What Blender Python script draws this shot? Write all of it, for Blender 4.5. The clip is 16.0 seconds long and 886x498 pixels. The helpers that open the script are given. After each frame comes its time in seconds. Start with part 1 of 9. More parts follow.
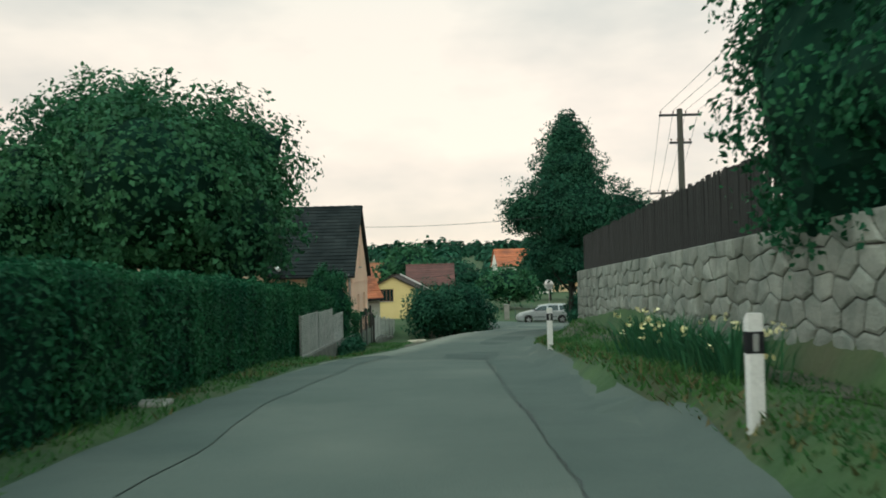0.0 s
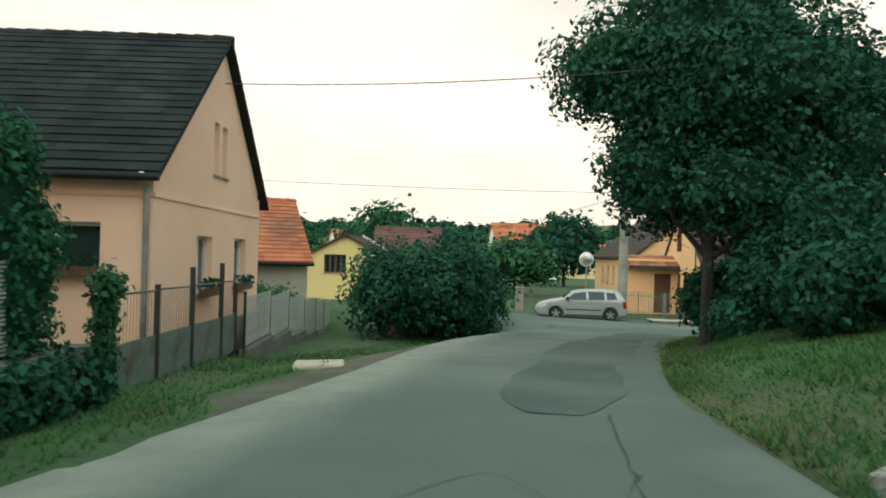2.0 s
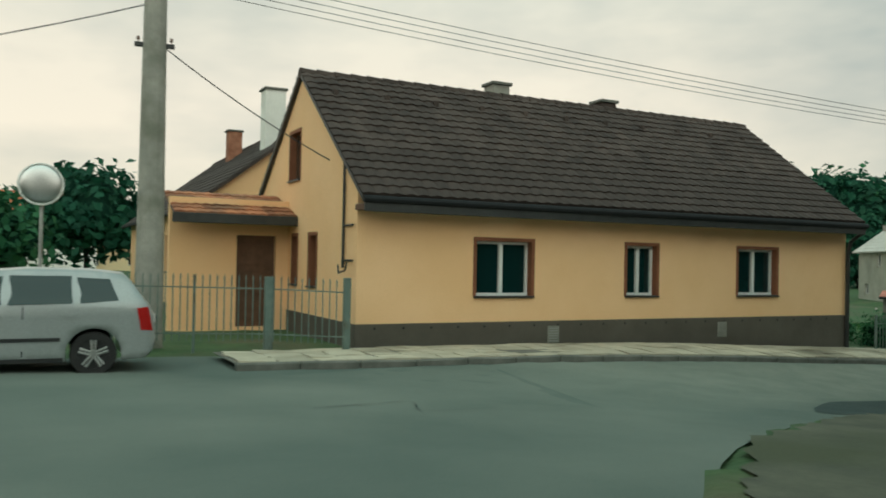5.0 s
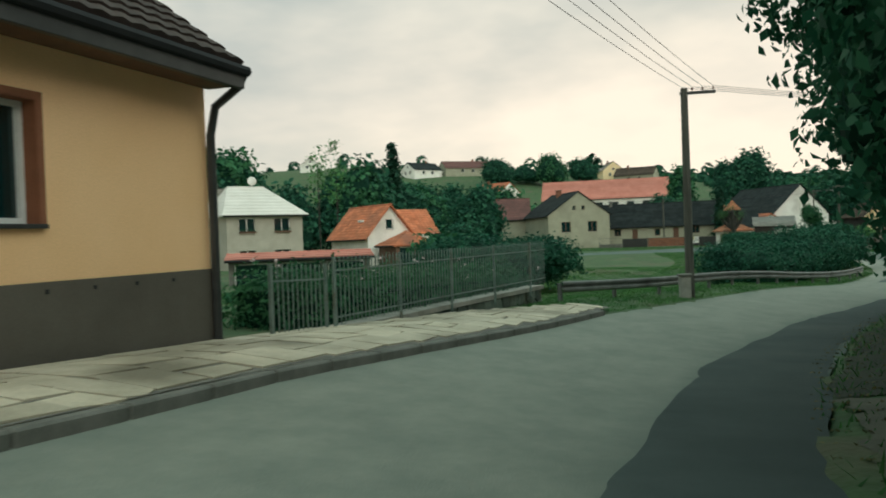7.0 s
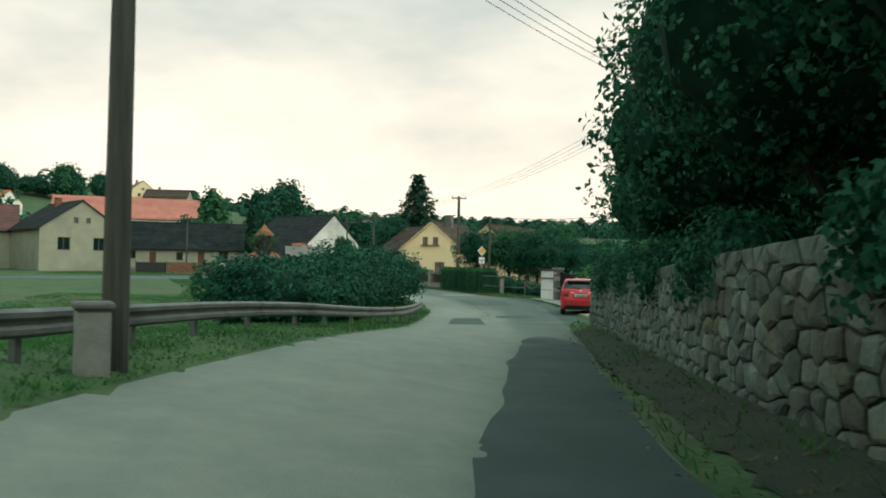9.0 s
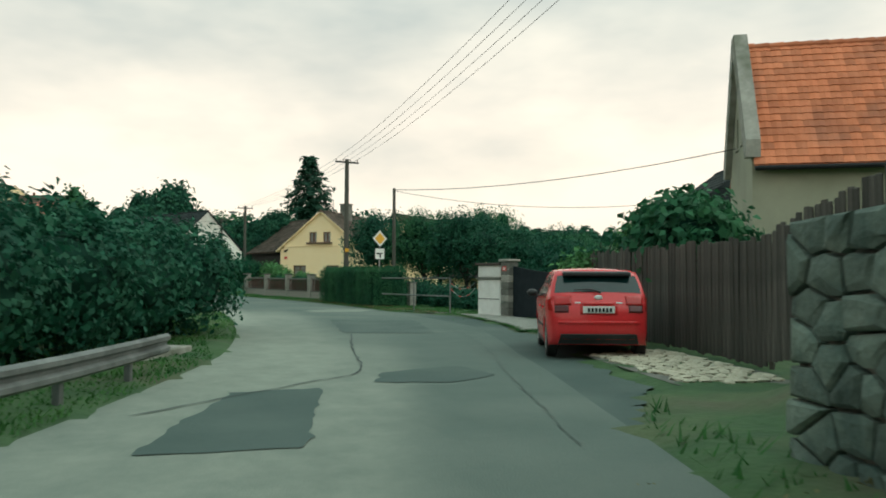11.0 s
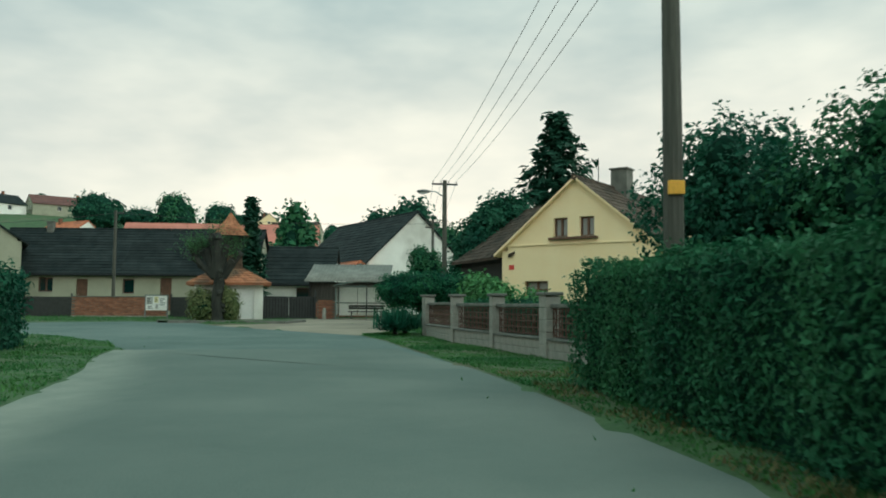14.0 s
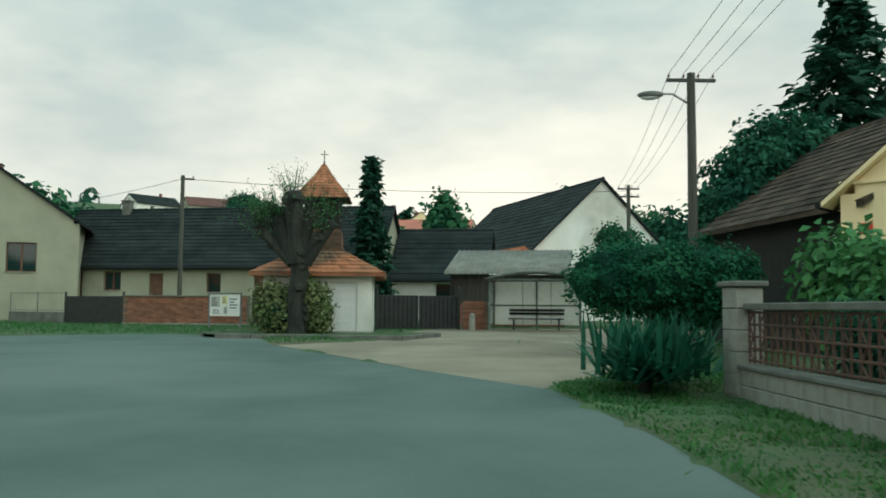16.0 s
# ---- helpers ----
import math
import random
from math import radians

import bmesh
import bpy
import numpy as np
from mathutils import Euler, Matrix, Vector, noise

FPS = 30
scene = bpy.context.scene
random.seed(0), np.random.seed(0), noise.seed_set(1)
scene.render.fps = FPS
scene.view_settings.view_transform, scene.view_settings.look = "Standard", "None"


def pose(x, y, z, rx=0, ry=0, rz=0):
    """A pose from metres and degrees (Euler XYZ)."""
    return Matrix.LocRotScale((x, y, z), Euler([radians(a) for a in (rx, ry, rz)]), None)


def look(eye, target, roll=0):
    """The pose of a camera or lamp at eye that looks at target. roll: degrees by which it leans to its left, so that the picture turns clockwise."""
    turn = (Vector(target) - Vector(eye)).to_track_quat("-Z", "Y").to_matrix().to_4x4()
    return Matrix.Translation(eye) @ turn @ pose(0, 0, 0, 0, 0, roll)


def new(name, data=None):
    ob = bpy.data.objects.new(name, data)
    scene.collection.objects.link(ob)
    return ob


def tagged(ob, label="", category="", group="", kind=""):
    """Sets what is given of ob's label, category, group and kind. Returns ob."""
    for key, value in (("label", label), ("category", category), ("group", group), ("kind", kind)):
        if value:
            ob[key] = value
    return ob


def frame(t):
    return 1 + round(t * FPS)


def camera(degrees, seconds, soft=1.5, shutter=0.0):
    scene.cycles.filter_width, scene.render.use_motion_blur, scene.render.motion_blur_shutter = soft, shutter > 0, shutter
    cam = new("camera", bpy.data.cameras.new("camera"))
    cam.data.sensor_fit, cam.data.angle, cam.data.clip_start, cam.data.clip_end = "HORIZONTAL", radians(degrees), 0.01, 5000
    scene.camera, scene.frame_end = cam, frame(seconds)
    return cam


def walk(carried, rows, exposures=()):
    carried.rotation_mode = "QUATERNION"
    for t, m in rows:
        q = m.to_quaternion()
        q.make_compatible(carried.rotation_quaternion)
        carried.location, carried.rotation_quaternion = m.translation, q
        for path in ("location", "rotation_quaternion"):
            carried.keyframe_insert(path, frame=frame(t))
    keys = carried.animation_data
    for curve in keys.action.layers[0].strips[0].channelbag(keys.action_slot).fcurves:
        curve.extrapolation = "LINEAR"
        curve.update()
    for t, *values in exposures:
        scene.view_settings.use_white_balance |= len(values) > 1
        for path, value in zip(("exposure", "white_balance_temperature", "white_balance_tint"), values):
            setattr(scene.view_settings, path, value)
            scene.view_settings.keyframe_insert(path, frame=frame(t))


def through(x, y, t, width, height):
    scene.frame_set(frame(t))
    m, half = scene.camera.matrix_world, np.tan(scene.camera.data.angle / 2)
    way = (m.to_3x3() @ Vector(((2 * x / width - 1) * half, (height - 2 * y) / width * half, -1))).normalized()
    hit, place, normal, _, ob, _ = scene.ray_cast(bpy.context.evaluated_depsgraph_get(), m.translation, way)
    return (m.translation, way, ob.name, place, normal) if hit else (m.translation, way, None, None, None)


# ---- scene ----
cam = camera(56.8, 16.0, soft=1.8, shutter=0.12)
PATH = [
    (0, (2.208, 1.49, 1.173), (2.092, 3.486, 1.222), -1.5),
    (0.5, (1.845, 8.185, 0.977), (1.742, 10.182, 1.026), -1.5),
    (1, (1.438, 14.588, 0.709), (1.338, 16.585, 0.735), -0.5),
    (1.5, (1.354, 20.477, 0.288), (1.242, 22.474, 0.296), 0.7),
    (2, (1.325, 26.019, -0.23), (1.232, 28.016, -0.219), 1.6),
    (2.5, (1.604, 31.411, -0.777), (1.566, 33.41, -0.769), 0.6),
    (3, (2.162, 36.159, -0.821), (2.233, 38.158, -0.819), 0.6),
    (5.3, (8.002, 55.397, -1.65), (9.078, 57.083, -1.627), 0.7),
    (5.5, (8.87, 56.661, -1.7), (10.072, 58.259, -1.691), 0.4),
    (6, (11.501, 59.21, -1.896), (12.986, 60.549, -1.936), -0.8),
    (6.5, (14.658, 61.128, -2.24), (16.385, 62.135, -2.291), -2.2),
    (7, (18.005, 62.305, -2.559), (19.892, 62.966, -2.587), -2.1),
    (7.5, (21.397, 63.006, -2.771), (23.371, 63.322, -2.778), -0.7),
    (8, (25.06, 63.074, -2.998), (27.06, 63.08, -2.993), -0.0),
    (8.5, (29.254, 62.682, -3.225), (31.238, 62.436, -3.19), 0.2),
    (9, (33.742, 62.024, -3.422), (35.695, 61.595, -3.382), 1.1),
    (11.3, (57.2, 54.704, -4.203), (59.1, 54.083, -4.13), 0.2),
    (11.5, (59.267, 54.179, -4.262), (61.173, 53.578, -4.176), 0.2),
    (12, (64.242, 52.839, -4.205), (66.167, 52.307, -4.092), -0.4),
    (12.5, (69.112, 51.711, -4.224), (71.061, 51.28, -4.101), -0.7),
    (13, (74.134, 50.938, -4.222), (76.109, 50.65, -4.098), -0.6),
    (13.5, (79.054, 50.54, -4.184), (81.045, 50.399, -4.062), -0.3),
    (14, (84.164, 50.453, -4.164), (86.159, 50.446, -4.025), 0.3),
    (14.5, (89.01, 50.669, -4.093), (91.001, 50.785, -3.951), 0.3),
    (15, (93.586, 51.13, -4.089), (95.57, 51.35, -3.961), 0.2),
    (15.5, (97.934, 51.796, -4.064), (99.907, 52.099, -3.938), 0.1),
    (16, (101.822, 52.6, -4.131), (103.782, 52.969, -3.987), 0.4),
]
walk(cam, [(t, look(eye, target, roll)) for t, eye, target, roll in PATH],
     exposures=[(0.0, 0.12, 6300, 2), (0.5, 0.33, 6400, 2), (1.5, 0.38, 6500, 3), (3.0, 0.45, 6700, 5), (5.5, -0.14, 6350, -7), (6.5, -0.06, 6500, -3), (7.5, 0.2, 6500, -1), (9.0, 0.3, 6400, -2), (11.5, 0.2, 6300, -2), (12.5, -0.05, 6000, -8), (13.2, 0.06, 6000, -9), (16.0, 0.2, 6000, -8)])

# ---- world and sun ----
world = bpy.data.worlds.new("overcast_sky")
scene.world = world
world.use_nodes = True
wn, wl = world.node_tree.nodes, world.node_tree.links
wn.clear()
w_out, w_bg = wn.new("ShaderNodeOutputWorld"), wn.new("ShaderNodeBackground")
w_sky = wn.new("ShaderNodeTexSky")
w_sky.sky_type, w_sky.sun_disc = "NISHITA", False
w_sky.sun_elevation, w_sky.sun_rotation = radians(42), radians(-152.5)
w_tc, w_map = wn.new("ShaderNodeTexCoord"), wn.new("ShaderNodeMapping")
w_map.inputs["Scale"].default_value = (1.0, 1.0, 2.6)
w_n1, w_n2 = wn.new("ShaderNodeTexNoise"), wn.new("ShaderNodeTexNoise")
w_n1.inputs["Scale"].default_value, w_n1.inputs["Detail"].default_value, w_n1.inputs["Roughness"].default_value = 1.7, 5, 0.55
w_n2.inputs["Scale"].default_value, w_n2.inputs["Detail"].default_value = 6.0, 4
w_r = wn.new("ShaderNodeValToRGB")
w_r.color_ramp.elements[0].position, w_r.color_ramp.elements[0].color = 0.36, (0.54, 0.58, 0.59, 1)
w_r.color_ramp.elements[1].position, w_r.color_ramp.elements[1].color = 0.62, (1.0, 0.945, 0.88, 1)
w_mix = wn.new("ShaderNodeMix")
w_mix.data_type, w_mix.inputs["Factor"].default_value = "FLOAT", 0.25
w_add = wn.new("ShaderNodeMix")
w_add.data_type, w_add.blend_type, w_add.inputs["Factor"].default_value = "RGBA", "ADD", 0.02
wl.new(w_tc.outputs["Generated"], w_map.inputs["Vector"])
wl.new(w_map.outputs["Vector"], w_n1.inputs["Vector"])
wl.new(w_map.outputs["Vector"], w_n2.inputs["Vector"])
wl.new(w_n1.outputs["Fac"], w_mix.inputs[2])
wl.new(w_n2.outputs["Fac"], w_mix.inputs[3])
wl.new(w_mix.outputs[0], w_r.inputs["Fac"])
wl.new(w_r.outputs["Color"], w_add.inputs[6])
wl.new(w_sky.outputs["Color"], w_add.inputs[7])
# the cloud deck is thin and cream towards the horizon, denser and cooler overhead
w_xyz, w_up, w_tone, w_mul = wn.new("ShaderNodeSeparateXYZ"), wn.new("ShaderNodeMapRange"), wn.new("ShaderNodeMix"), wn.new("ShaderNodeMix")
w_up.interpolation_type = "SMOOTHSTEP"
w_up.inputs["From Min"].default_value, w_up.inputs["From Max"].default_value = 0.1, 0.8
w_tone.data_type = w_mul.data_type = "RGBA"
w_tone.inputs[6].default_value, w_tone.inputs[7].default_value = (1.08, 0.92, 0.83, 1), (0.58, 0.83, 0.85, 1)
w_mul.blend_type, w_mul.inputs["Factor"].default_value = "MULTIPLY", 1.0
wl.new(w_tc.outputs["Generated"], w_xyz.inputs["Vector"])
wl.new(w_xyz.outputs["Z"], w_up.inputs["Value"])
wl.new(w_up.outputs["Result"], w_tone.inputs["Factor"])
wl.new(w_add.outputs[2], w_mul.inputs[6])
wl.new(w_tone.outputs[2], w_mul.inputs[7])
wl.new(w_mul.outputs[2], w_bg.inputs["Color"])
w_bg.inputs["Strength"].default_value = 0.94
wl.new(w_bg.outputs["Background"], w_out.inputs["Surface"])

sun = new("sun", bpy.data.lights.new("sun", "SUN"))
sun.data.energy, sun.data.angle, sun.data.color = 1.55, radians(110), (1.0, 0.92, 0.83)
sun.matrix_world = look((0, 0, 50), (10, 19.2, 30.5))


# ---- materials ----
def mat(name, a, b, scale=4.0, rough=0.85, bump=0.25, fine=40.0, metal=0.0, spread=0.5, island=0.0, obj=0.0, streak=(1, 1, 1), stain=None, bump_size=0.01, spec=0.5):
    """Two-scale procedural surface: base colour a to b by noise, finer grain and bump; island/obj vary single pieces."""
    m = bpy.data.materials.new(name)
    m.use_nodes = True
    n, l = m.node_tree.nodes, m.node_tree.links
    bs = n["Principled BSDF"]
    bs.inputs["Roughness"].default_value, bs.inputs["Metallic"].default_value = rough, metal
    bs.inputs["Specular IOR Level"].default_value = spec
    tc, mp = n.new("ShaderNodeTexCoord"), n.new("ShaderNodeMapping")
    mp.inputs["Scale"].default_value = streak
    l.new(tc.outputs["Object"], mp.inputs["Vector"])
    big, small = n.new("ShaderNodeTexNoise"), n.new("ShaderNodeTexNoise")
    big.inputs["Scale"].default_value, big.inputs["Detail"].default_value, big.inputs["Roughness"].default_value = scale, 5, 0.6
    small.inputs["Scale"].default_value, small.inputs["Detail"].default_value = fine, 3
    l.new(mp.outputs["Vector"], big.inputs["Vector"])
    l.new(mp.outputs["Vector"], small.inputs["Vector"])
    mr = n.new("ShaderNodeMapRange")
    mr.inputs["From Min"].default_value, mr.inputs["From Max"].default_value = 0.5 - 0.3 * spread, 0.5 + 0.3 * spread
    l.new(big.outputs["Fac"], mr.inputs["Value"])
    mx = n.new("ShaderNodeMix")
    mx.data_type = "RGBA"
    mx.inputs[6].default_value, mx.inputs[7].default_value = (*a, 1), (*b, 1)
    l.new(mr.outputs["Result"], mx.inputs["Factor"])
    col = mx.outputs[2]
    if stain:
        sn, sr, sm = n.new("ShaderNodeTexNoise"), n.new("ShaderNodeMapRange"), n.new("ShaderNodeMix")
        sn.inputs["Scale"].default_value, sn.inputs["Detail"].default_value = scale * 0.35, 6
        sr.inputs["From Min"].default_value, sr.inputs["From Max"].default_value = 0.52, 0.7
        l.new(mp.outputs["Vector"], sn.inputs["Vector"])
        l.new(sn.outputs["Fac"], sr.inputs["Value"])
        sm.data_type = "RGBA"
        sm.inputs[7].default_value = (*stain, 1)
        l.new(sr.outputs["Result"], sm.inputs["Factor"])
        l.new(col, sm.inputs[6])
        col = sm.outputs[2]
    hsv = n.new("ShaderNodeHueSaturation")
    l.new(col, hsv.inputs["Color"])
    gr = n.new("ShaderNodeMapRange")
    gr.inputs["To Min"].default_value, gr.inputs["To Max"].default_value = 0.82, 1.18
    l.new(small.outputs["Fac"], gr.inputs["Value"])
    val = gr.outputs["Result"]
    for amount, node_type, sock in ((island, "ShaderNodeNewGeometry", "Random Per Island"), (obj, "ShaderNodeObjectInfo", "Random")):
        if amount:
            src, rr, mu = n.new(node_type), n.new("ShaderNodeMapRange"), n.new("ShaderNodeMath")
            rr.inputs["To Min"].default_value, rr.inputs["To Max"].default_value = 1 - amount, 1 + amount
            mu.operation = "MULTIPLY"
            l.new(src.outputs[sock], rr.inputs["Value"])
            l.new(rr.outputs["Result"], mu.inputs[0])
            l.new(val, mu.inputs[1])
            val = mu.outputs[0]
    l.new(val, hsv.inputs["Value"])
    l.new(hsv.outputs["Color"], bs.inputs["Base Color"])
    if bump:
        bp = n.new("ShaderNodeBump")
        bp.inputs["Strength"].default_value, bp.inputs["Distance"].default_value = bump, bump_size
        l.new(small.outputs["Fac"], bp.inputs["Height"])
        l.new(bp.outputs["Normal"], bs.inputs["Normal"])
    return m


def leaf_mat(name, a, b, through=0.25):
    m = mat(name, a, b, scale=0.6, rough=0.65, bump=0.0, fine=6.0, island=0.3, spec=0.18)
    n, l = m.node_tree.nodes, m.node_tree.links
    bs, out = n["Principled BSDF"], n["Material Output"]
    tr, mx = n.new("ShaderNodeBsdfTranslucent"), n.new("ShaderNodeMixShader")
    l.new(bs.inputs["Base Color"].links[0].from_socket, tr.inputs["Color"])
    mx.inputs["Fac"].default_value = through
    l.new(bs.outputs["BSDF"], mx.inputs[1])
    l.new(tr.outputs["BSDF"], mx.inputs[2])
    l.new(mx.outputs["Shader"], out.inputs["Surface"])
    return m


def glass_mat(name, tint=(0.02, 0.03, 0.03), rough=0.05):
    m = bpy.data.materials.new(name)
    m.use_nodes = True
    bs = m.node_tree.nodes["Principled BSDF"]
    bs.inputs["Base Color"].default_value = (*tint, 1)
    bs.inputs["Roughness"].default_value = rough
    bs.inputs["Specular IOR Level"].default_value = 0.6
    return m


M = {}
M["ground"] = mat("ground_soil_grass", (0.03, 0.074, 0.026), (0.06, 0.115, 0.038), 0.9, 0.95, 0.5, 9.0, stain=(0.1, 0.092, 0.054), bump_size=0.05)
M["field_dry"] = mat("mown_dry_field", (0.13, 0.115, 0.055), (0.2, 0.165, 0.085), 0.08, 0.95, 0.5, 3.0, bump_size=0.05, stain=(0.09, 0.1, 0.042))
M["field_green"] = mat("pale_green_field", (0.065, 0.115, 0.036), (0.1, 0.15, 0.05), 0.06, 0.95, 0.5, 3.0, bump_size=0.05)
M["grass"] = leaf_mat("grass_blades", (0.036, 0.125, 0.036), (0.082, 0.19, 0.052), 0.45)
M["dry_grass"] = leaf_mat("dry_grass_blades", (0.1, 0.105, 0.04), (0.17, 0.145, 0.07))
M["asphalt"] = mat("old_asphalt", (0.088, 0.118, 0.103), (0.138, 0.168, 0.147), 0.5, 0.9, 0.6, 60.0, stain=(0.175, 0.2, 0.172), bump_size=0.015, spec=0.25, spread=1.1)
M["asphalt_square"] = mat("smooth_grey_asphalt", (0.076, 0.112, 0.102), (0.115, 0.155, 0.14), 0.4, 0.9, 0.5, 60.0, stain=(0.13, 0.168, 0.152), bump_size=0.012, spec=0.25)
M["asphalt_dark"] = mat("asphalt_repair", (0.058, 0.086, 0.078), (0.09, 0.12, 0.108), 0.7, 0.9, 0.5, 60.0, spec=0.25, spread=0.9, stain=(0.115, 0.142, 0.125))
M["asphalt_shoulder"] = mat("greyer_shoulder_asphalt", (0.074, 0.104, 0.093), (0.116, 0.147, 0.13), 0.7, 0.9, 0.5, 60.0, spec=0.25, spread=0.9, stain=(0.14, 0.165, 0.143))
M["asphalt_new"] = mat("asphalt_fresh_strip", (0.038, 0.058, 0.056), (0.056, 0.078, 0.075), 0.8, 0.9, 0.35, 70.0, spec=0.25, stain=(0.075, 0.096, 0.09))


def add_wear(m, colour):
    """Pale worn stretches where the mesh carries its wear value, broken up by noise."""
    n, l = m.node_tree.nodes, m.node_tree.links
    bs = n["Principled BSDF"]
    old = bs.inputs["Base Color"].links[0].from_socket
    wear, tc, mp, noise, mix = n.new("ShaderNodeAttribute"), n.new("ShaderNodeTexCoord"), n.new("ShaderNodeMapping"), n.new("ShaderNodeTexNoise"), n.new("ShaderNodeMix")
    wear.attribute_name = "wear"
    mp.inputs["Scale"].default_value = (1.0, 1.15, 1.0)
    noise.inputs["Scale"].default_value, noise.inputs["Detail"].default_value, noise.inputs["Roughness"].default_value = 1.3, 9, 0.74
    ramp, mul = n.new("ShaderNodeMapRange"), n.new("ShaderNodeMath")
    ramp.inputs["From Min"].default_value, ramp.inputs["From Max"].default_value, ramp.inputs["To Min"].default_value = 0.3, 0.68, 0.42
    mul.operation, mul.use_clamp = "MULTIPLY", True
    l.new(tc.outputs["Object"], mp.inputs["Vector"])
    l.new(mp.outputs["Vector"], noise.inputs["Vector"])
    l.new(noise.outputs["Fac"], ramp.inputs["Value"])
    l.new(ramp.outputs["Result"], mul.inputs[0])
    l.new(wear.outputs["Fac"], mul.inputs[1])
    mix.data_type = "RGBA"
    mix.inputs[7].default_value = (*colour, 1)
    l.new(mul.outputs[0], mix.inputs["Factor"])
    l.new(old, mix.inputs[6])
    l.new(mix.outputs[2], bs.inputs["Base Color"])


add_wear(M["asphalt"], (0.3, 0.315, 0.262))
M["tar"] = mat("tar_crack", (0.03, 0.042, 0.04), (0.06, 0.078, 0.072), 6.0, 0.8, 0.2)
M["sand"] = mat("compacted_sandy_gravel", (0.2, 0.17, 0.125), (0.29, 0.25, 0.19), 0.5, 0.95, 0.5, 30.0, stain=(0.14, 0.12, 0.09))
M["dirt"] = mat("bare_dirt", (0.06, 0.066, 0.046), (0.115, 0.114, 0.08), 1.2, 0.95, 0.5, 25.0, stain=(0.06, 0.068, 0.036))
M["concrete"] = mat("weathered_concrete", (0.24, 0.24, 0.21), (0.36, 0.35, 0.31), 2.5, 0.9, 0.35, 50.0, stain=(0.13, 0.14, 0.1))
M["concrete_dark"] = mat("dark_concrete", (0.1, 0.105, 0.09), (0.17, 0.17, 0.15), 2.5, 0.9, 0.35, 50.0)
M["slab"] = mat("sandstone_slab", (0.4, 0.36, 0.27), (0.54, 0.49, 0.38), 1.5, 0.9, 0.3, 30.0, obj=0.14, stain=(0.2, 0.18, 0.13))
M["stone"] = mat("rubble_stone", (0.05, 0.074, 0.062), (0.13, 0.16, 0.132), 3.0, 0.9, 0.7, 18.0, obj=0.35, island=0.3, bump_size=0.03, stain=(0.075, 0.08, 0.05))
M["granite"] = mat("grey_granite_block", (0.17, 0.195, 0.17), (0.3, 0.32, 0.28), 2.2, 0.85, 0.6, 26.0, obj=0.16, island=0.1, bump_size=0.03, stain=(0.14, 0.155, 0.125))
M["mortar"] = mat("mortar", (0.1, 0.1, 0.085), (0.17, 0.165, 0.14), 3.0, 0.95, 0.5, 25.0)
M["render_yellow"] = mat("ochre_render", (0.86, 0.54, 0.28), (0.9, 0.585, 0.325), 0.7, 0.9, 0.15, 60.0)
M["render_peach"] = mat("peach_render", (0.92, 0.6, 0.43), (0.94, 0.65, 0.48), 0.7, 0.9, 0.15, 60.0, stain=(0.86, 0.55, 0.39))
M["render_cream"] = mat("cream_render", (0.9, 0.71, 0.42), (0.93, 0.76, 0.48), 0.8, 0.9, 0.15, 60.0)
M["render_drab"] = mat("grey_cream_render", (0.31, 0.315, 0.235), (0.37, 0.37, 0.28), 0.8, 0.9, 0.15, 60.0, stain=(0.26, 0.26, 0.2))
M["render_pale"] = mat("pale_yellow_render", (0.72, 0.58, 0.26), (0.78, 0.64, 0.31), 0.8, 0.9, 0.15, 60.0)
M["render_grey"] = mat("grey_beige_render", (0.36, 0.35, 0.29), (0.44, 0.43, 0.36), 0.8, 0.9, 0.2, 50.0, stain=(0.28, 0.28, 0.23))
M["render_white"] = mat("whitewashed_render", (0.76, 0.76, 0.71), (0.85, 0.85, 0.8), 0.9, 0.9, 0.2, 50.0, stain=(0.55, 0.54, 0.49))
M["plinth"] = mat("brown_grey_plinth_render", (0.085, 0.075, 0.06), (0.11, 0.098, 0.08), 0.9, 0.9, 0.15, 60.0)
M["reveal"] = mat("rust_brown_reveal", (0.2, 0.075, 0.035), (0.26, 0.1, 0.05), 2.0, 0.8, 0.15, 50.0)
M["roof_dark"] = mat("dark_grey_brown_roof_tile", (0.046, 0.035, 0.031), (0.078, 0.059, 0.051), 1.2, 0.8, 0.2, 40.0, spec=0.25, obj=0.15, island=0.18)
M["roof_black"] = mat("black_slate_roof", (0.014, 0.02, 0.021), (0.028, 0.036, 0.036), 1.0, 0.9, 0.2, 30.0, spec=0.15, obj=0.15, island=0.2)
M["roof_brown"] = mat("weathered_brown_roof_tile", (0.04, 0.034, 0.028), (0.1, 0.075, 0.058), 1.6, 0.9, 0.3, 30.0, spec=0.15, obj=0.2, island=0.3)
M["roof_red"] = mat("red_clay_roof_tile", (0.4, 0.12, 0.05), (0.5, 0.17, 0.08), 1.0, 0.8, 0.2, 30.0, obj=0.15, island=0.2, stain=(0.25, 0.1, 0.06))
M["roof_pink"] = mat("faded_red_roof", (0.42, 0.15, 0.11), (0.5, 0.2, 0.15), 0.5, 0.8, 0.2, 20.0, island=0.1)
M["roof_rust"] = mat("old_orange_tile", (0.26, 0.1, 0.05), (0.42, 0.18, 0.09), 1.5, 0.85, 0.3, 30.0, obj=0.25, island=0.3, stain=(0.12, 0.08, 0.05))
M["roof_maroon"] = mat("maroon_roof", (0.1, 0.045, 0.04), (0.15, 0.065, 0.055), 1.0, 0.8, 0.2, 30.0, island=0.15)
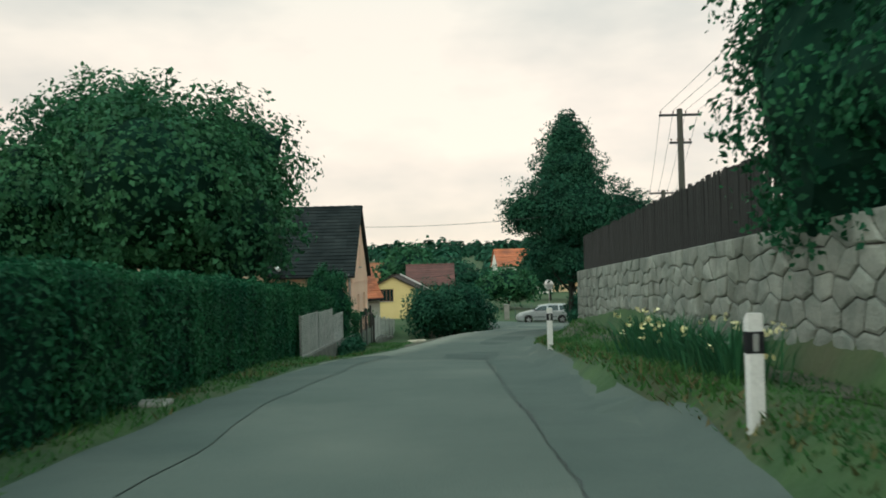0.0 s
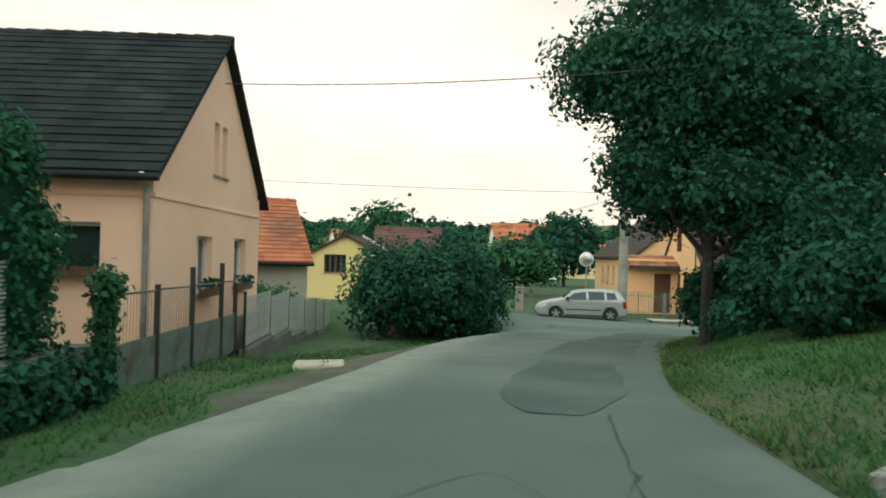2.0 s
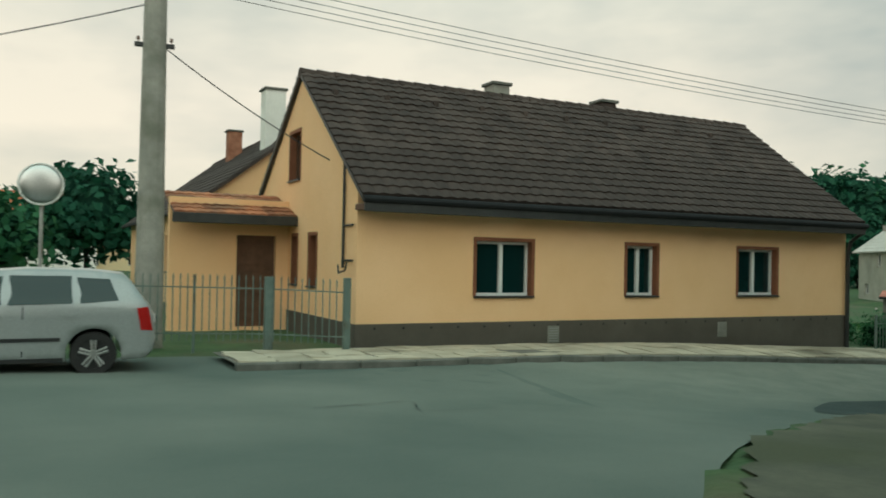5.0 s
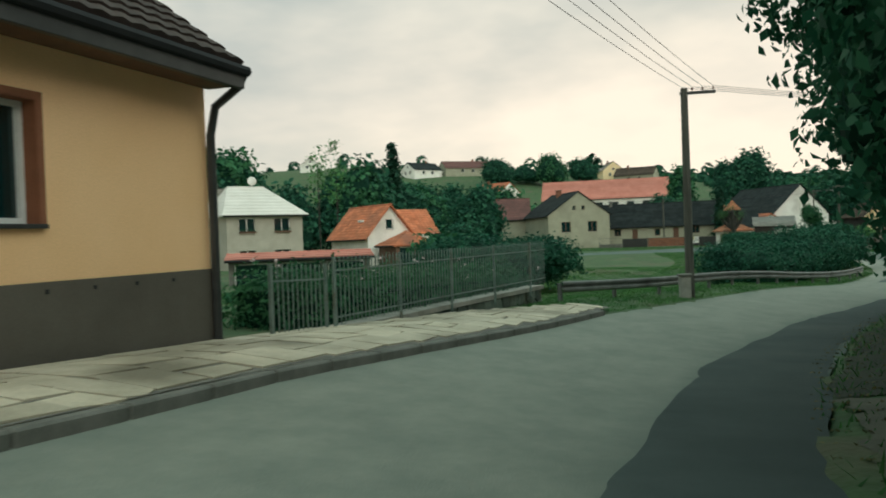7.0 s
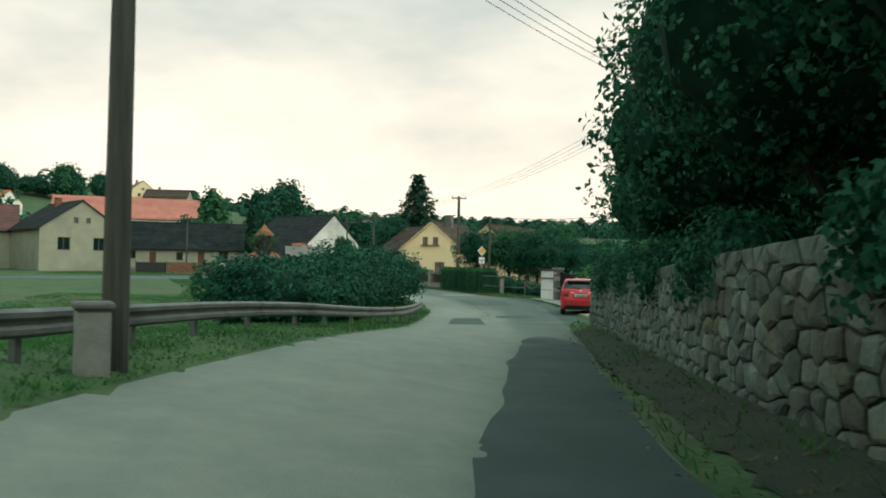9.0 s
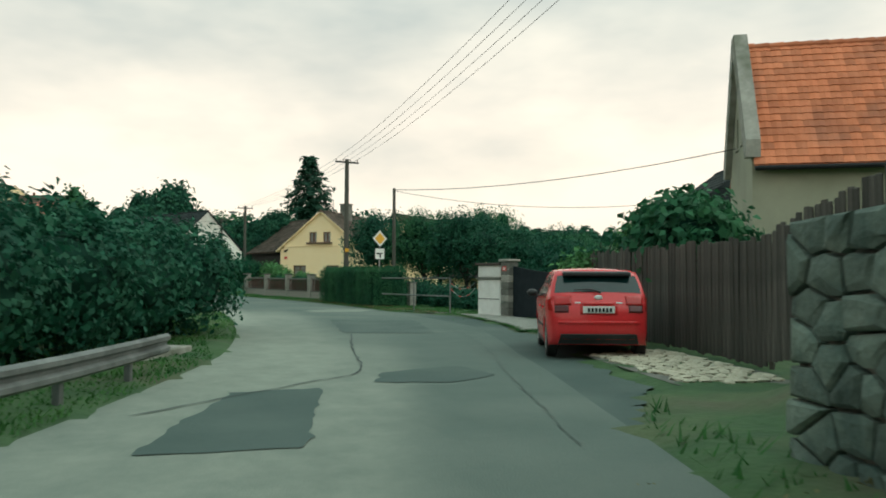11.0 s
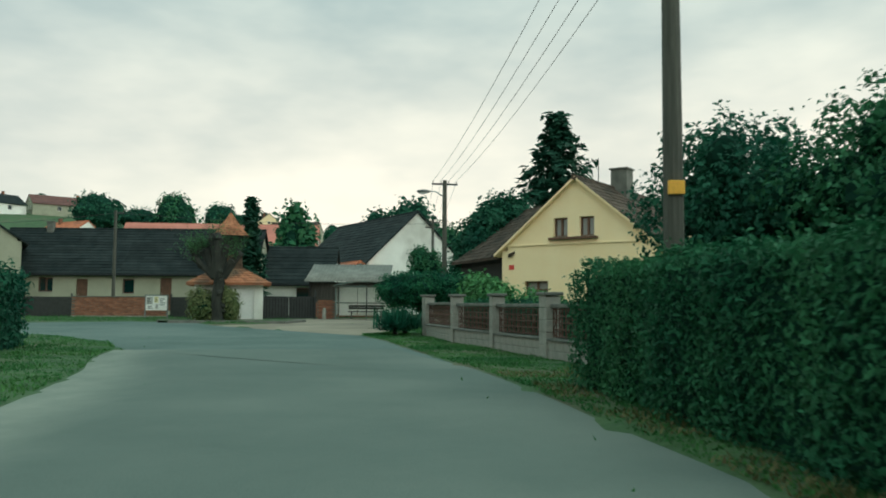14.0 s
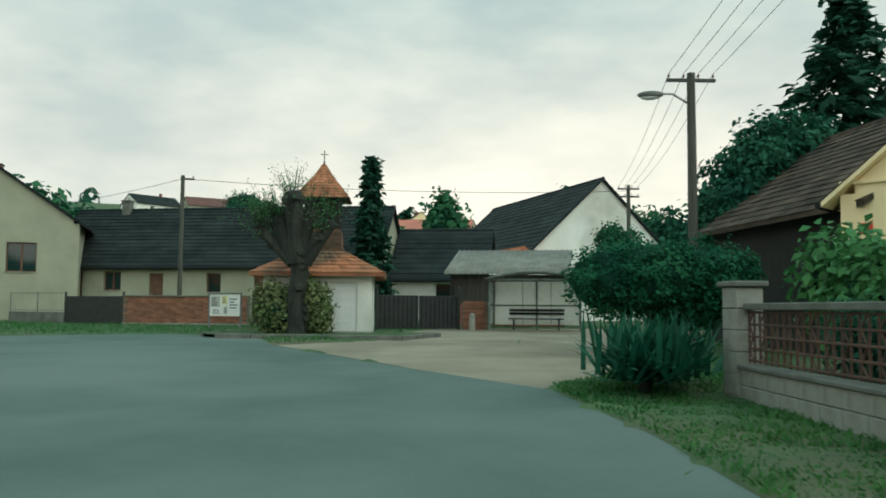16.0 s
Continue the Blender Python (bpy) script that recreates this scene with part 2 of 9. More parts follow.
M["roof_grey"] = mat("fibre_cement_roof", (0.14, 0.14, 0.12), (0.22, 0.215, 0.19), 1.5, 0.9, 0.3, 30.0, island=0.15)
M["roof_white"] = mat("pale_sheet_roof", (0.6, 0.58, 0.53), (0.68, 0.66, 0.61), 0.6, 0.6, 0.1, 20.0)
M["white_frame"] = mat("white_pvc", (0.72, 0.73, 0.71), (0.8, 0.8, 0.78), 3.0, 0.4, 0.05)
M["brown_frame"] = mat("brown_painted_wood", (0.09, 0.045, 0.025), (0.14, 0.07, 0.04), 4.0, 0.6, 0.15)
M["glass"] = glass_mat("window_glass", (0.006, 0.026, 0.026))
M["glass_pale"] = glass_mat("curtained_glass", (0.25, 0.26, 0.25), 0.12)
M["metal_dark"] = mat("dark_painted_metal", (0.02, 0.023, 0.023), (0.035, 0.038, 0.037), 4.0, 0.45, 0.1)
M["metal_green"] = mat("grey_green_painted_iron", (0.1, 0.15, 0.132), (0.15, 0.2, 0.178), 5.0, 0.55, 0.2, stain=(0.09, 0.075, 0.05))
M["galv"] = mat("galvanised_steel", (0.3, 0.32, 0.31), (0.42, 0.43, 0.42), 4.0, 0.45, 0.15, metal=0.6, stain=(0.22, 0.21, 0.19))
M["galv_old"] = mat("weathered_galvanised_steel", (0.12, 0.13, 0.125), (0.2, 0.21, 0.2), 3.0, 0.6, 0.2, metal=0.3, stain=(0.07, 0.075, 0.07))
M["pale_slat"] = mat("pale_grey_slat", (0.42, 0.43, 0.4), (0.52, 0.53, 0.49), 4.0, 0.7, 0.2, obj=0.1)
M["gate_paint"] = mat("blue_black_gate_paint", (0.006, 0.012, 0.016), (0.012, 0.02, 0.025), 3.0, 0.7, 0.1, spec=0.2)
M["wood_dark"] = mat("dark_stained_boards", (0.009, 0.011, 0.0105), (0.02, 0.022, 0.02), 2.0, 0.8, 0.4, 30.0, obj=0.3, streak=(6, 6, 0.6))
M["wood_grey"] = mat("weathered_grey_boards", (0.04, 0.038, 0.032), (0.085, 0.078, 0.066), 2.0, 0.85, 0.5, 30.0, obj=0.35, streak=(6, 6, 0.6))
M["wood_pole"] = mat("weathered_pole_wood", (0.05, 0.052, 0.043), (0.1, 0.1, 0.082), 2.0, 0.9, 0.5, 25.0, streak=(6, 6, 0.4))
M["bark"] = mat("rough_bark", (0.014, 0.017, 0.014), (0.042, 0.044, 0.035), 4.0, 0.95, 0.9, 14.0, streak=(1, 1, 0.3), bump_size=0.05)
# leafy soil, its colour darkened further for the shade under the trees
M["shaded_humus"] = mat("shaded_leafy_soil", (0.013, 0.026, 0.015), (0.032, 0.042, 0.023), 1.4, 0.95, 0.7, 22.0, stain=(0.03, 0.05, 0.022), bump_size=0.03)
M["brick"] = mat("red_brown_brick", (0.17, 0.07, 0.04), (0.26, 0.12, 0.075), 3.0, 0.9, 0.3, 40.0, obj=0.3, island=0.3)
M["rust_lattice"] = mat("rust_brown_lattice", (0.075, 0.042, 0.03), (0.13, 0.074, 0.055), 3.0, 0.85, 0.3, 40.0, obj=0.2)
M["white_paint"] = mat("white_paint", (0.7, 0.7, 0.67), (0.8, 0.8, 0.77), 2.0, 0.6, 0.1, stain=(0.58, 0.57, 0.52))
M["black_paint"] = mat("black_paint", (0.01, 0.012, 0.014), (0.016, 0.018, 0.02), 3.0, 0.7, 0.05, spec=0.25)
M["sign_yellow"] = mat("sign_yellow", (0.7, 0.36, 0.03), (0.75, 0.4, 0.04), 3.0, 0.45, 0.02)
M["sign_red"] = mat("enamel_red", (0.55, 0.04, 0.03), (0.6, 0.05, 0.04), 3.0, 0.35, 0.02)
M["car_red"] = mat("red_car_paint", (0.6, 0.03, 0.035), (0.62, 0.034, 0.04), 1.0, 0.22, 0.0, spec=0.6)
M["car_silver"] = mat("silver_car_paint", (0.36, 0.385, 0.385), (0.4, 0.425, 0.425), 1.0, 0.28, 0.0, metal=0.3)
M["car_white"] = mat("white_car_paint", (0.75, 0.76, 0.75), (0.78, 0.79, 0.78), 1.0, 0.3, 0.0)
M["rubber"] = mat("black_rubber", (0.014, 0.014, 0.014), (0.025, 0.025, 0.025), 5.0, 0.8, 0.2)
M["black_plastic"] = mat("black_plastic", (0.016, 0.017, 0.018), (0.024, 0.025, 0.026), 5.0, 0.5, 0.1)
M["lamp_red"] = mat("red_lamp_lens", (0.4, 0.012, 0.012), (0.45, 0.02, 0.02), 5.0, 0.15, 0.0)
M["lamp_dark"] = mat("smoked_lamp_lens", (0.07, 0.006, 0.008), (0.09, 0.008, 0.01), 5.0, 0.15, 0.0)
M["lamp_clear"] = mat("clear_lamp_lens", (0.6, 0.62, 0.62), (0.68, 0.7, 0.7), 5.0, 0.12, 0.0)
M["mirror"] = mat("mirror_steel", (0.55, 0.57, 0.56), (0.62, 0.63, 0.62), 2.0, 0.3, 0.0, metal=1.0)
M["leaf_dark"] = leaf_mat("dark_green_leaves", (0.012, 0.07, 0.044), (0.034, 0.128, 0.07))
# leaf green raised above leaf_dark: skylight on the bank trees put into the colour
M["leaf_bank"] = leaf_mat("lit_bank_leaves", (0.019, 0.1, 0.058), (0.05, 0.17, 0.09), 0.3)
M["leaf_mid"] = leaf_mat("green_leaves", (0.022, 0.1, 0.05), (0.055, 0.17, 0.072))
M["leaf_light"] = leaf_mat("light_green_leaves", (0.055, 0.175, 0.062), (0.12, 0.27, 0.095))
M["leaf_hedge"] = leaf_mat("thuja_scales", (0.012, 0.085, 0.044), (0.035, 0.15, 0.062))
M["leaf_blue"] = leaf_mat("conifer_needles", (0.014, 0.062, 0.04), (0.034, 0.1, 0.06))
M["leaf_varieg"] = leaf_mat("yellow_green_shrub_leaves", (0.08, 0.13, 0.045), (0.26, 0.28, 0.13))
# near-black green: the shade between the leaves is put into the colour
M["core"] = mat("painted_inner_shade", (0.006, 0.03, 0.02), (0.014, 0.048, 0.031), 3.0, 1.0, 0.5, 8.0, spec=0.1)
M["opal"] = leaf_mat("opal_sheet", (0.8, 0.81, 0.77), (0.86, 0.86, 0.82), 0.5)
M["petal"] = mat("pale_yellow_petals", (0.7, 0.66, 0.3), (0.8, 0.78, 0.5), 5.0, 0.7, 0.0, island=0.2)
M["pink_petal"] = mat("pink_petals", (0.55, 0.42, 0.44), (0.7, 0.62, 0.6), 5.0, 0.7, 0.0, island=0.3)


# ---- tools ----
from mathutils.geometry import delaunay_2d_cdt
RNG = np.random.default_rng(7)


def mesh_from(name, verts, faces, material, smooth=False):
    me = bpy.data.meshes.new(name)
    me.from_pydata([tuple(map(float, v)) for v in verts], [], faces)
    me.materials.append(material)
    if smooth:
        me.shade_smooth()
    me.update()
    return me


def from_bm(name, bm, material, smooth=False):
    me = bpy.data.meshes.new(name)
    bmesh.ops.recalc_face_normals(bm, faces=bm.faces)
    bm.to_mesh(me)
    bm.free()
    me.materials.append(material)
    if smooth:
        me.shade_smooth()
    return me


def part(name, data, material=None, parent=None, label="", m=None, smooth=False):
    """One mesh object under a thing or a part, from a bmesh or a mesh."""
    me = from_bm(name, data, material, smooth) if isinstance(data, bmesh.types.BMesh) else data
    ob = new(name, me)
    if parent:
        ob.parent = parent
    if m is not None:
        ob.matrix_basis = m
    if label:
        ob["label"] = label
    return ob


def thing(name, label, category, m=None, group="", kind=""):
    ob = new(name)
    ob.empty_display_size = 0.2
    if m is not None:
        ob.matrix_basis = m
    return tagged(ob, label, category, group, kind)


def structure(name, data, material, label, category, smooth=False, kind="structure"):
    return tagged(part(name, data, material, smooth=smooth), label, category, kind=kind)


def at(x, y, z, turn=0.0):
    return pose(x, y, z, 0, 0, turn)


def box(bm, x0, x1, y0, y1, z0, z1, bevel=0.0, m=None):
    v = [bm.verts.new(p) for p in ((x0, y0, z0), (x1, y0, z0), (x1, y1, z0), (x0, y1, z0), (x0, y0, z1), (x1, y0, z1), (x1, y1, z1), (x0, y1, z1))]
    f = [bm.faces.new([v[i] for i in q]) for q in ((3, 2, 1, 0), (4, 5, 6, 7), (0, 1, 5, 4), (1, 2, 6, 5), (2, 3, 7, 6), (3, 0, 4, 7))]
    if bevel:
        r = bmesh.ops.bevel(bm, geom=list({e for q in f for e in q.edges}), offset=bevel, segments=1, affect="EDGES")
        v = list({w for q in r["faces"] for w in q.verts} | {w for w in v if w.is_valid})
    if m is not None:
        bmesh.ops.transform(bm, matrix=m, verts=v)
    return bm


def boxed(*a, **k):
    return box(bmesh.new(), *a, **k)


def tube(bm, p0, p1, r0, r1=None, n=8, caps=True):
    p0, p1 = Vector(p0), Vector(p1)
    r1 = r0 if r1 is None else r1
    d = (p1 - p0).normalized()
    a = d.orthogonal().normalized()
    b = d.cross(a)
    rings = [[bm.verts.new(p + r * (math.cos(k * math.tau / n) * a + math.sin(k * math.tau / n) * b)) for k in range(n)] for p, r in ((p0, r0), (p1, r1))]
    for k in range(n):
        bm.faces.new((rings[0][k], rings[0][(k + 1) % n], rings[1][(k + 1) % n], rings[1][k]))
    if caps:
        bm.faces.new(rings[0][::-1])
        bm.faces.new(rings[1])
    return bm


def tubed(*a, **k):
    return tube(bmesh.new(), *a, **k)


def bent(bm, pts, radii, n=7):
    """A tapered tube along points."""
    rings = []
    for i, p in enumerate(pts):
        d = (Vector(pts[min(i + 1, len(pts) - 1)]) - Vector(pts[max(i - 1, 0)])).normalized()
        a = d.orthogonal().normalized() if not rings else (rings[-1][0].co - Vector(pts[i - 1]))
        a = (a - a.dot(d) * d).normalized()
        b = d.cross(a)
        rings.append([bm.verts.new(Vector(p) + radii[i] * (math.cos(k * math.tau / n) * a + math.sin(k * math.tau / n) * b)) for k in range(n)])
    for r, s in zip(rings, rings[1:]):
        for k in range(n):
            bm.faces.new((r[k], r[(k + 1) % n], s[(k + 1) % n], s[k]))
    bm.faces.new(rings[0][::-1])
    bm.faces.new(rings[-1])
    return bm


def slab(bm, outline, holes, thick, m):
    """A flat panel in its own xz plane (y from 0 to thick), with holes cut through, placed by m."""
    pts, edges, loops = [], [], [outline] + list(holes)
    for loop in loops:
        k = len(pts)
        pts += [Vector(p) for p in loop]
        edges += [(k + i, k + (i + 1) % len(loop)) for i in range(len(loop))]
    vs, _, fs, *_ = delaunay_2d_cdt(pts, edges, [], 1, 1e-5)
    inside = lambda p, poly: sum((a[1] > p[1]) != (b[1] > p[1]) and p[0] < (b[0] - a[0]) * (p[1] - a[1]) / (b[1] - a[1]) + a[0] for a, b in zip(poly, poly[1:] + poly[:1])) % 2
    front = [bm.verts.new(m @ Vector((v.x, 0, v.y))) for v in vs]
    back = [bm.verts.new(m @ Vector((v.x, thick, v.y))) for v in vs]
    used = {}
    for f in fs:
        c = sum((vs[i] for i in f), Vector((0, 0))) / len(f)
        if any(inside(c, list(h)) for h in holes):
            continue
        bm.faces.new([front[i] for i in f])
        bm.faces.new([back[i] for i in reversed(f)])
        for a, b in zip(f, list(f[1:]) + [f[0]]):
            used[(a, b)] = 1
    for a, b in used:
        if (b, a) not in used:
            bm.faces.new((front[b], front[a], back[a], back[b]))
    for v in front + back:
        if not v.link_faces:
            bm.verts.remove(v)
    return bm


def cards(points, normals, sizes, fold=0.25, slim=0.62):
    """Leaf-shaped folded quads at points: arrays of vertices and faces."""
    n = len(points)
    nrm = normals / np.maximum(np.linalg.norm(normals, axis=1, keepdims=True), 1e-6)
    rnd = RNG.normal(size=(n, 3))
    a = np.cross(nrm, rnd)
    a /= np.maximum(np.linalg.norm(a, axis=1, keepdims=True), 1e-6)
    b = np.cross(nrm, a)
    s = sizes[:, None]
    v = np.stack([points - a * s, points + b * s * slim + nrm * s * fold, points + a * s, points - b * s * slim + nrm * s * fold], 1).reshape(-1, 3)
    f = np.arange(4 * n).reshape(-1, 4)
    return v, f


def quick_mesh(name, v, f, material):
    me = bpy.data.meshes.new(name)
    me.vertices.add(len(v))
    me.vertices.foreach_set("co", np.ascontiguousarray(v, dtype=np.float32).ravel())
    k = f.shape[1]
    me.loops.add(f.size)
    me.loops.foreach_set("vertex_index", f.astype(np.int32).ravel())
    me.polygons.add(len(f))
    me.polygons.foreach_set("loop_start", np.arange(0, f.size, k, dtype=np.int32))
    me.update(calc_edges=True)
    me.materials.append(material)
    return me


def blob_core(bm, c, r, seed=0, rough=0.25, sub=2):
    ret = bmesh.ops.create_icosphere(bm, subdivisions=sub, radius=1.0)
    for v in ret["verts"]:
        k = 1 + rough * noise.noise(Vector(v.co) * 1.7 + Vector((seed, seed * 0.37, 0)))
        v.co = Vector((c[0] + v.co.x * r[0] * k, c[1] + v.co.y * r[1] * k, c[2] + v.co.z * r[2] * k))


def crown_points(blobs, count, rng, shell=0.35):
    """Points and outward directions in the outer shells of a set of ellipsoids."""
    vol = np.array([b[1][0] * b[1][1] + b[1][1] * b[1][2] + b[1][0] * b[1][2] for b in blobs])
    pick = rng.choice(len(blobs), count, p=vol / vol.sum())
    c = np.array([b[0] for b in blobs])[pick]
    r = np.array([b[1] for b in blobs])[pick]
    d = rng.normal(size=(count, 3))
    d /= np.linalg.norm(d, axis=1, keepdims=True)
    lump = 1 + 0.14 * np.sin(d[:, 0] * 7 + pick) * np.sin(d[:, 1] * 6 + 2 * pick) + 0.1 * np.sin(d[:, 2] * 11 + pick * 3)
    k = (1 - shell * rng.random(count) ** 1.7) * lump
    k = np.where(rng.random(count) < 0.06, k * 1.12, k)
    return c + d * r * k[:, None], d / r


def twig_leaves(name, blobs, count, size, material, seed, shell=0.35, droop=0.3, per=5):
    """Leaves in small sprays, so that the outline is uneven and has gaps."""
    rng = np.random.default_rng(seed)
    p, d = crown_points(blobs, int(count * 0.78) // per, rng, shell)
    size *= 1.08
    p = np.repeat(p, per, 0) + rng.normal(size=(len(p) * per, 3)) * size * 1.3
    d = np.repeat(d / np.linalg.norm(d, axis=1, keepdims=True), per, 0) + rng.normal(size=(len(p), 3)) * 0.6 + np.array([0, 0, droop])
    v, f = cards(p, d, size * (0.6 + 0.8 * rng.random(len(p))))
    return quick_mesh(name, v, f, material)


def tree(name, label, x, y, z, height, trunk_h, blobs, leaves, size, leaf, seed, trunk_r=0.25, core=0.72, shell=0.4, group="", category="tree"):
    """Blobs are (dx, dy, dz, rx, ry, rz) from the foot."""
    t = thing(name, label, category, at(x, y, z), group)
    rng = random.Random(seed)
    bm = bmesh.new()
    top = Vector((rng.uniform(-0.2, 0.2), rng.uniform(-0.2, 0.2), height * 0.8))
    bent(bm, [(0, 0, -0.3), (0, 0, 0.25), (top.x * 0.3, top.y * 0.3, trunk_h), tuple(top)], [trunk_r * 1.35, trunk_r, trunk_r * 0.8, trunk_r * 0.15], 9)
    for b in blobs:
        s = Vector((top.x * 0.3, top.y * 0.3, trunk_h * rng.uniform(0.75, 1.15)))
        e = Vector(b[:3])
        mid = s.lerp(e, 0.5) + Vector((rng.uniform(-0.3, 0.3), rng.uniform(-0.3, 0.3), rng.uniform(-0.3, 0.1)))
        bent(bm, [tuple(s), tuple(mid), tuple(e)], [trunk_r * 0.5, trunk_r * 0.3, trunk_r * 0.1], 6)
    part("trunk", bm, M["bark"], t)
    bl = [((b[0], b[1], b[2]), (b[3], b[4], b[5])) for b in blobs]
    crown = part("crown", twig_leaves("crown", bl, leaves, size, M[leaf], seed, shell), parent=t)
    # dark blobs inside the crown imitate its inner shade and block the view through
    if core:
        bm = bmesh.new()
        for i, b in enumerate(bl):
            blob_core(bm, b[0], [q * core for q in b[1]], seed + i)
        part("inner_shade_core", bm, M["core"], t)
    return t


def conifer(name, label, x, y, z, height, radius, seed, leaf="leaf_blue", group="", count=2600, size=0.16, base=0.12):
    t = thing(name, label, "tree", at(x, y, z), group)
    rng = np.random.default_rng(seed)
    part("trunk", tubed((0, 0, -0.2), (0, 0, height * 0.96), radius * 0.09, 0.02, 7), M["bark"], t)
    tiers = int(height * 2.2)
    pts, nrm = [], []
    for i in range(tiers):
        u = i / tiers
        zc, rr = height * (base + (1 - base) * u), radius * (1 - u) ** 0.8 * (0.8 + 0.4 * rng.random()) + 0.1
        for a in np.arange(0, math.tau, math.tau / max(5, int(11 * (1 - u)) + 4)):
            a += rng.random() * 0.5
            k = max(3, int(count / tiers / 10))
            s = np.sqrt(rng.random(k)) * rr * (0.5 + 0.75 * rng.random())
            pts.append(np.stack([np.cos(a) * s + rng.normal(size=k) * size * 0.8, np.sin(a) * s + rng.normal(size=k) * size * 0.8, zc - s * 0.28 + rng.normal(size=k) * size * 0.5], 1))
            nrm.append(np.stack([np.cos(a) * np.ones(k) * 0.4, np.sin(a) * np.ones(k) * 0.4, np.ones(k)], 1) + rng.normal(size=(k, 3)) * 0.4)
    p, d = np.concatenate(pts), np.concatenate(nrm)
    v, f = cards(p, d, size * (0.8 + 0.8 * rng.random(len(p))), slim=0.4)
    part("crown", quick_mesh("crown", v, f, M[leaf]), parent=t)
    # dark cone round the trunk, added as painted shade behind the needles
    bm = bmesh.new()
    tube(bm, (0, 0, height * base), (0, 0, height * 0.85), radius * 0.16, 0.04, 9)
    part("inner_shade_core", bm, M["core"], t)
    return t


def hedge(name, label, p0, p1, depth, height, count, size, leaf, seed, z0=None, z1=None, jag=0.06, group=""):
    """A clipped hedge between two foot points, following the ground."""
    p0, p1 = Vector(p0), Vector(p1)
    d = p1 - p0
    L = d.length
    turn = math.degrees(math.atan2(d.y, d.x))
    t = thing(name, label, "hedge", at(p0.x, p0.y, 0, turn), group)
    za = ground_at(p0.x, p0.y) if z0 is None else z0
    zb = ground_at(p1.x, p1.y) if z1 is None else z1
    rng = np.random.default_rng(seed)
    n = int(count * 0.85)
    area = np.array([L * height, L * height, L * depth, depth * height, depth * height])
    side = rng.choice(5, n, p=area / area.sum())
    u, w = rng.random(n), rng.random(n)
    x, y, z = u * L, (w - 0.5) * depth, w * height
    px = np.where(side == 3, 0, np.where(side == 4, L, x))
    py = np.where(side == 0, -depth / 2, np.where(side == 1, depth / 2, np.where(side == 2, y, (u - 0.5) * depth)))
    pz = np.where(side == 2, height, z)
    wave = 0.05 * np.sin(px * 1.9) + 0.04 * np.sin(px * 4.3 + 1) + jag * rng.normal(size=n)
    nx = np.where(side == 3, -1.0, np.where(side == 4, 1.0, 0))
    ny = np.where(side == 0, -1.0, np.where(side == 1, 1.0, 0))
    nz = np.where(side == 2, 1.0, 0.25)
    p = np.stack([px + nx * wave, py + ny * wave, pz + (side == 2) * wave + za + (zb - za) * px / L], 1)
    v, f = cards(p, np.stack([nx, ny, nz], 1) + rng.normal(size=(n, 3)) * 0.55, size * (0.6 + 0.8 * rng.random(n)), slim=0.45)
    part("foliage", quick_mesh("foliage", v, f, M[leaf]), parent=t)
    # dark box inside the hedge, shade in solid form behind the leaves
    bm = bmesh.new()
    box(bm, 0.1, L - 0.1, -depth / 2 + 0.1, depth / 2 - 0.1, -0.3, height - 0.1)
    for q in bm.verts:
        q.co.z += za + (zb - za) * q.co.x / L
    part("inner_shade_core", bm, M["core"], t)
    return t


# ---- ground ----
# Middle line of the road with the height 1.2 m above its surface, in driving order.
LINE = [(4.2, -38.5, 2.25), (3.2, -18.5, 1.74), (2.2, 1.5, 1.15), (1.6, 12.1, 0.78), (1.3, 21.6, 0.15), (1.5, 30.4, -0.54), (2.4, 38.0, -0.87), (3.7, 44.3, -1.05),
        (5.5, 50.3, -1.36), (8.0, 55.4, -1.64), (11.5, 59.2, -1.95), (16.0, 61.7, -2.35), (20.7, 62.9, -2.73), (25.9, 63.0, -3.04), (31.9, 62.3, -3.34), (38.5, 60.8, -3.59),
        (45.7, 58.4, -3.83), (53.0, 55.9, -4.06), (60.3, 53.9, -4.20), (68.1, 51.9, -4.22), (76.1, 50.7, -4.20), (84.2, 50.5, -4.15), (91.8, 50.9, -4.09), (98.7, 51.9, -4.09),
        (105.0, 53.2, -4.07), (121.8, 55.6, -3.91), (136.8, 57.9, -3.75), (160.8, 61.5, -3.50)]
LEFT = [3.0, 3.0, 3.0, 3.0, 3.3, 3.1, 3.0, 3.3, 4.2, 6.3, 6.0, 4.7, 4.0, 3.7, 3.3, 3.15, 3.35, 3.4, 3.1, 3.0, 3.4, 3.5, 4.0, 4.6, 5.2]
RIGHT = [2.0, 2.0, 1.9, 2.0, 2.1, 2.3, 1.7, 1.6, 1.1, 0.9, 1.0, 1.1, 1.2, 1.4, 1.6, 1.5, 1.5, 1.6, 2.0, 2.2, 3.0, 2.7, 2.1, 2.1, 1.7]


def spline(rows, step=0.5):
    """Catmull-Rom through rows, and the row number at each point."""
    r = np.array(rows, float)
    r = np.vstack([2 * r[0] - r[1], r, 2 * r[-1] - r[-2]])
    out, num = [], []
    for i in range(1, len(r) - 2):
        k = max(2, int(np.linalg.norm(r[i + 1, :2] - r[i, :2]) / step))
        for j in range(k):
            t = j / k
            a, b, c, d = r[i - 1], r[i], r[i + 1], r[i + 2]
            out.append(0.5 * (2 * b + (c - a) * t + (2 * a - 5 * b + 4 * c - d) * t * t + (3 * b - a - 3 * c + d) * t ** 3))
            num.append(i - 1 + t)
    return np.array(out), np.array(num)


MID, NUM = spline(LINE)
DIR = np.gradient(MID[:, :2], axis=0)
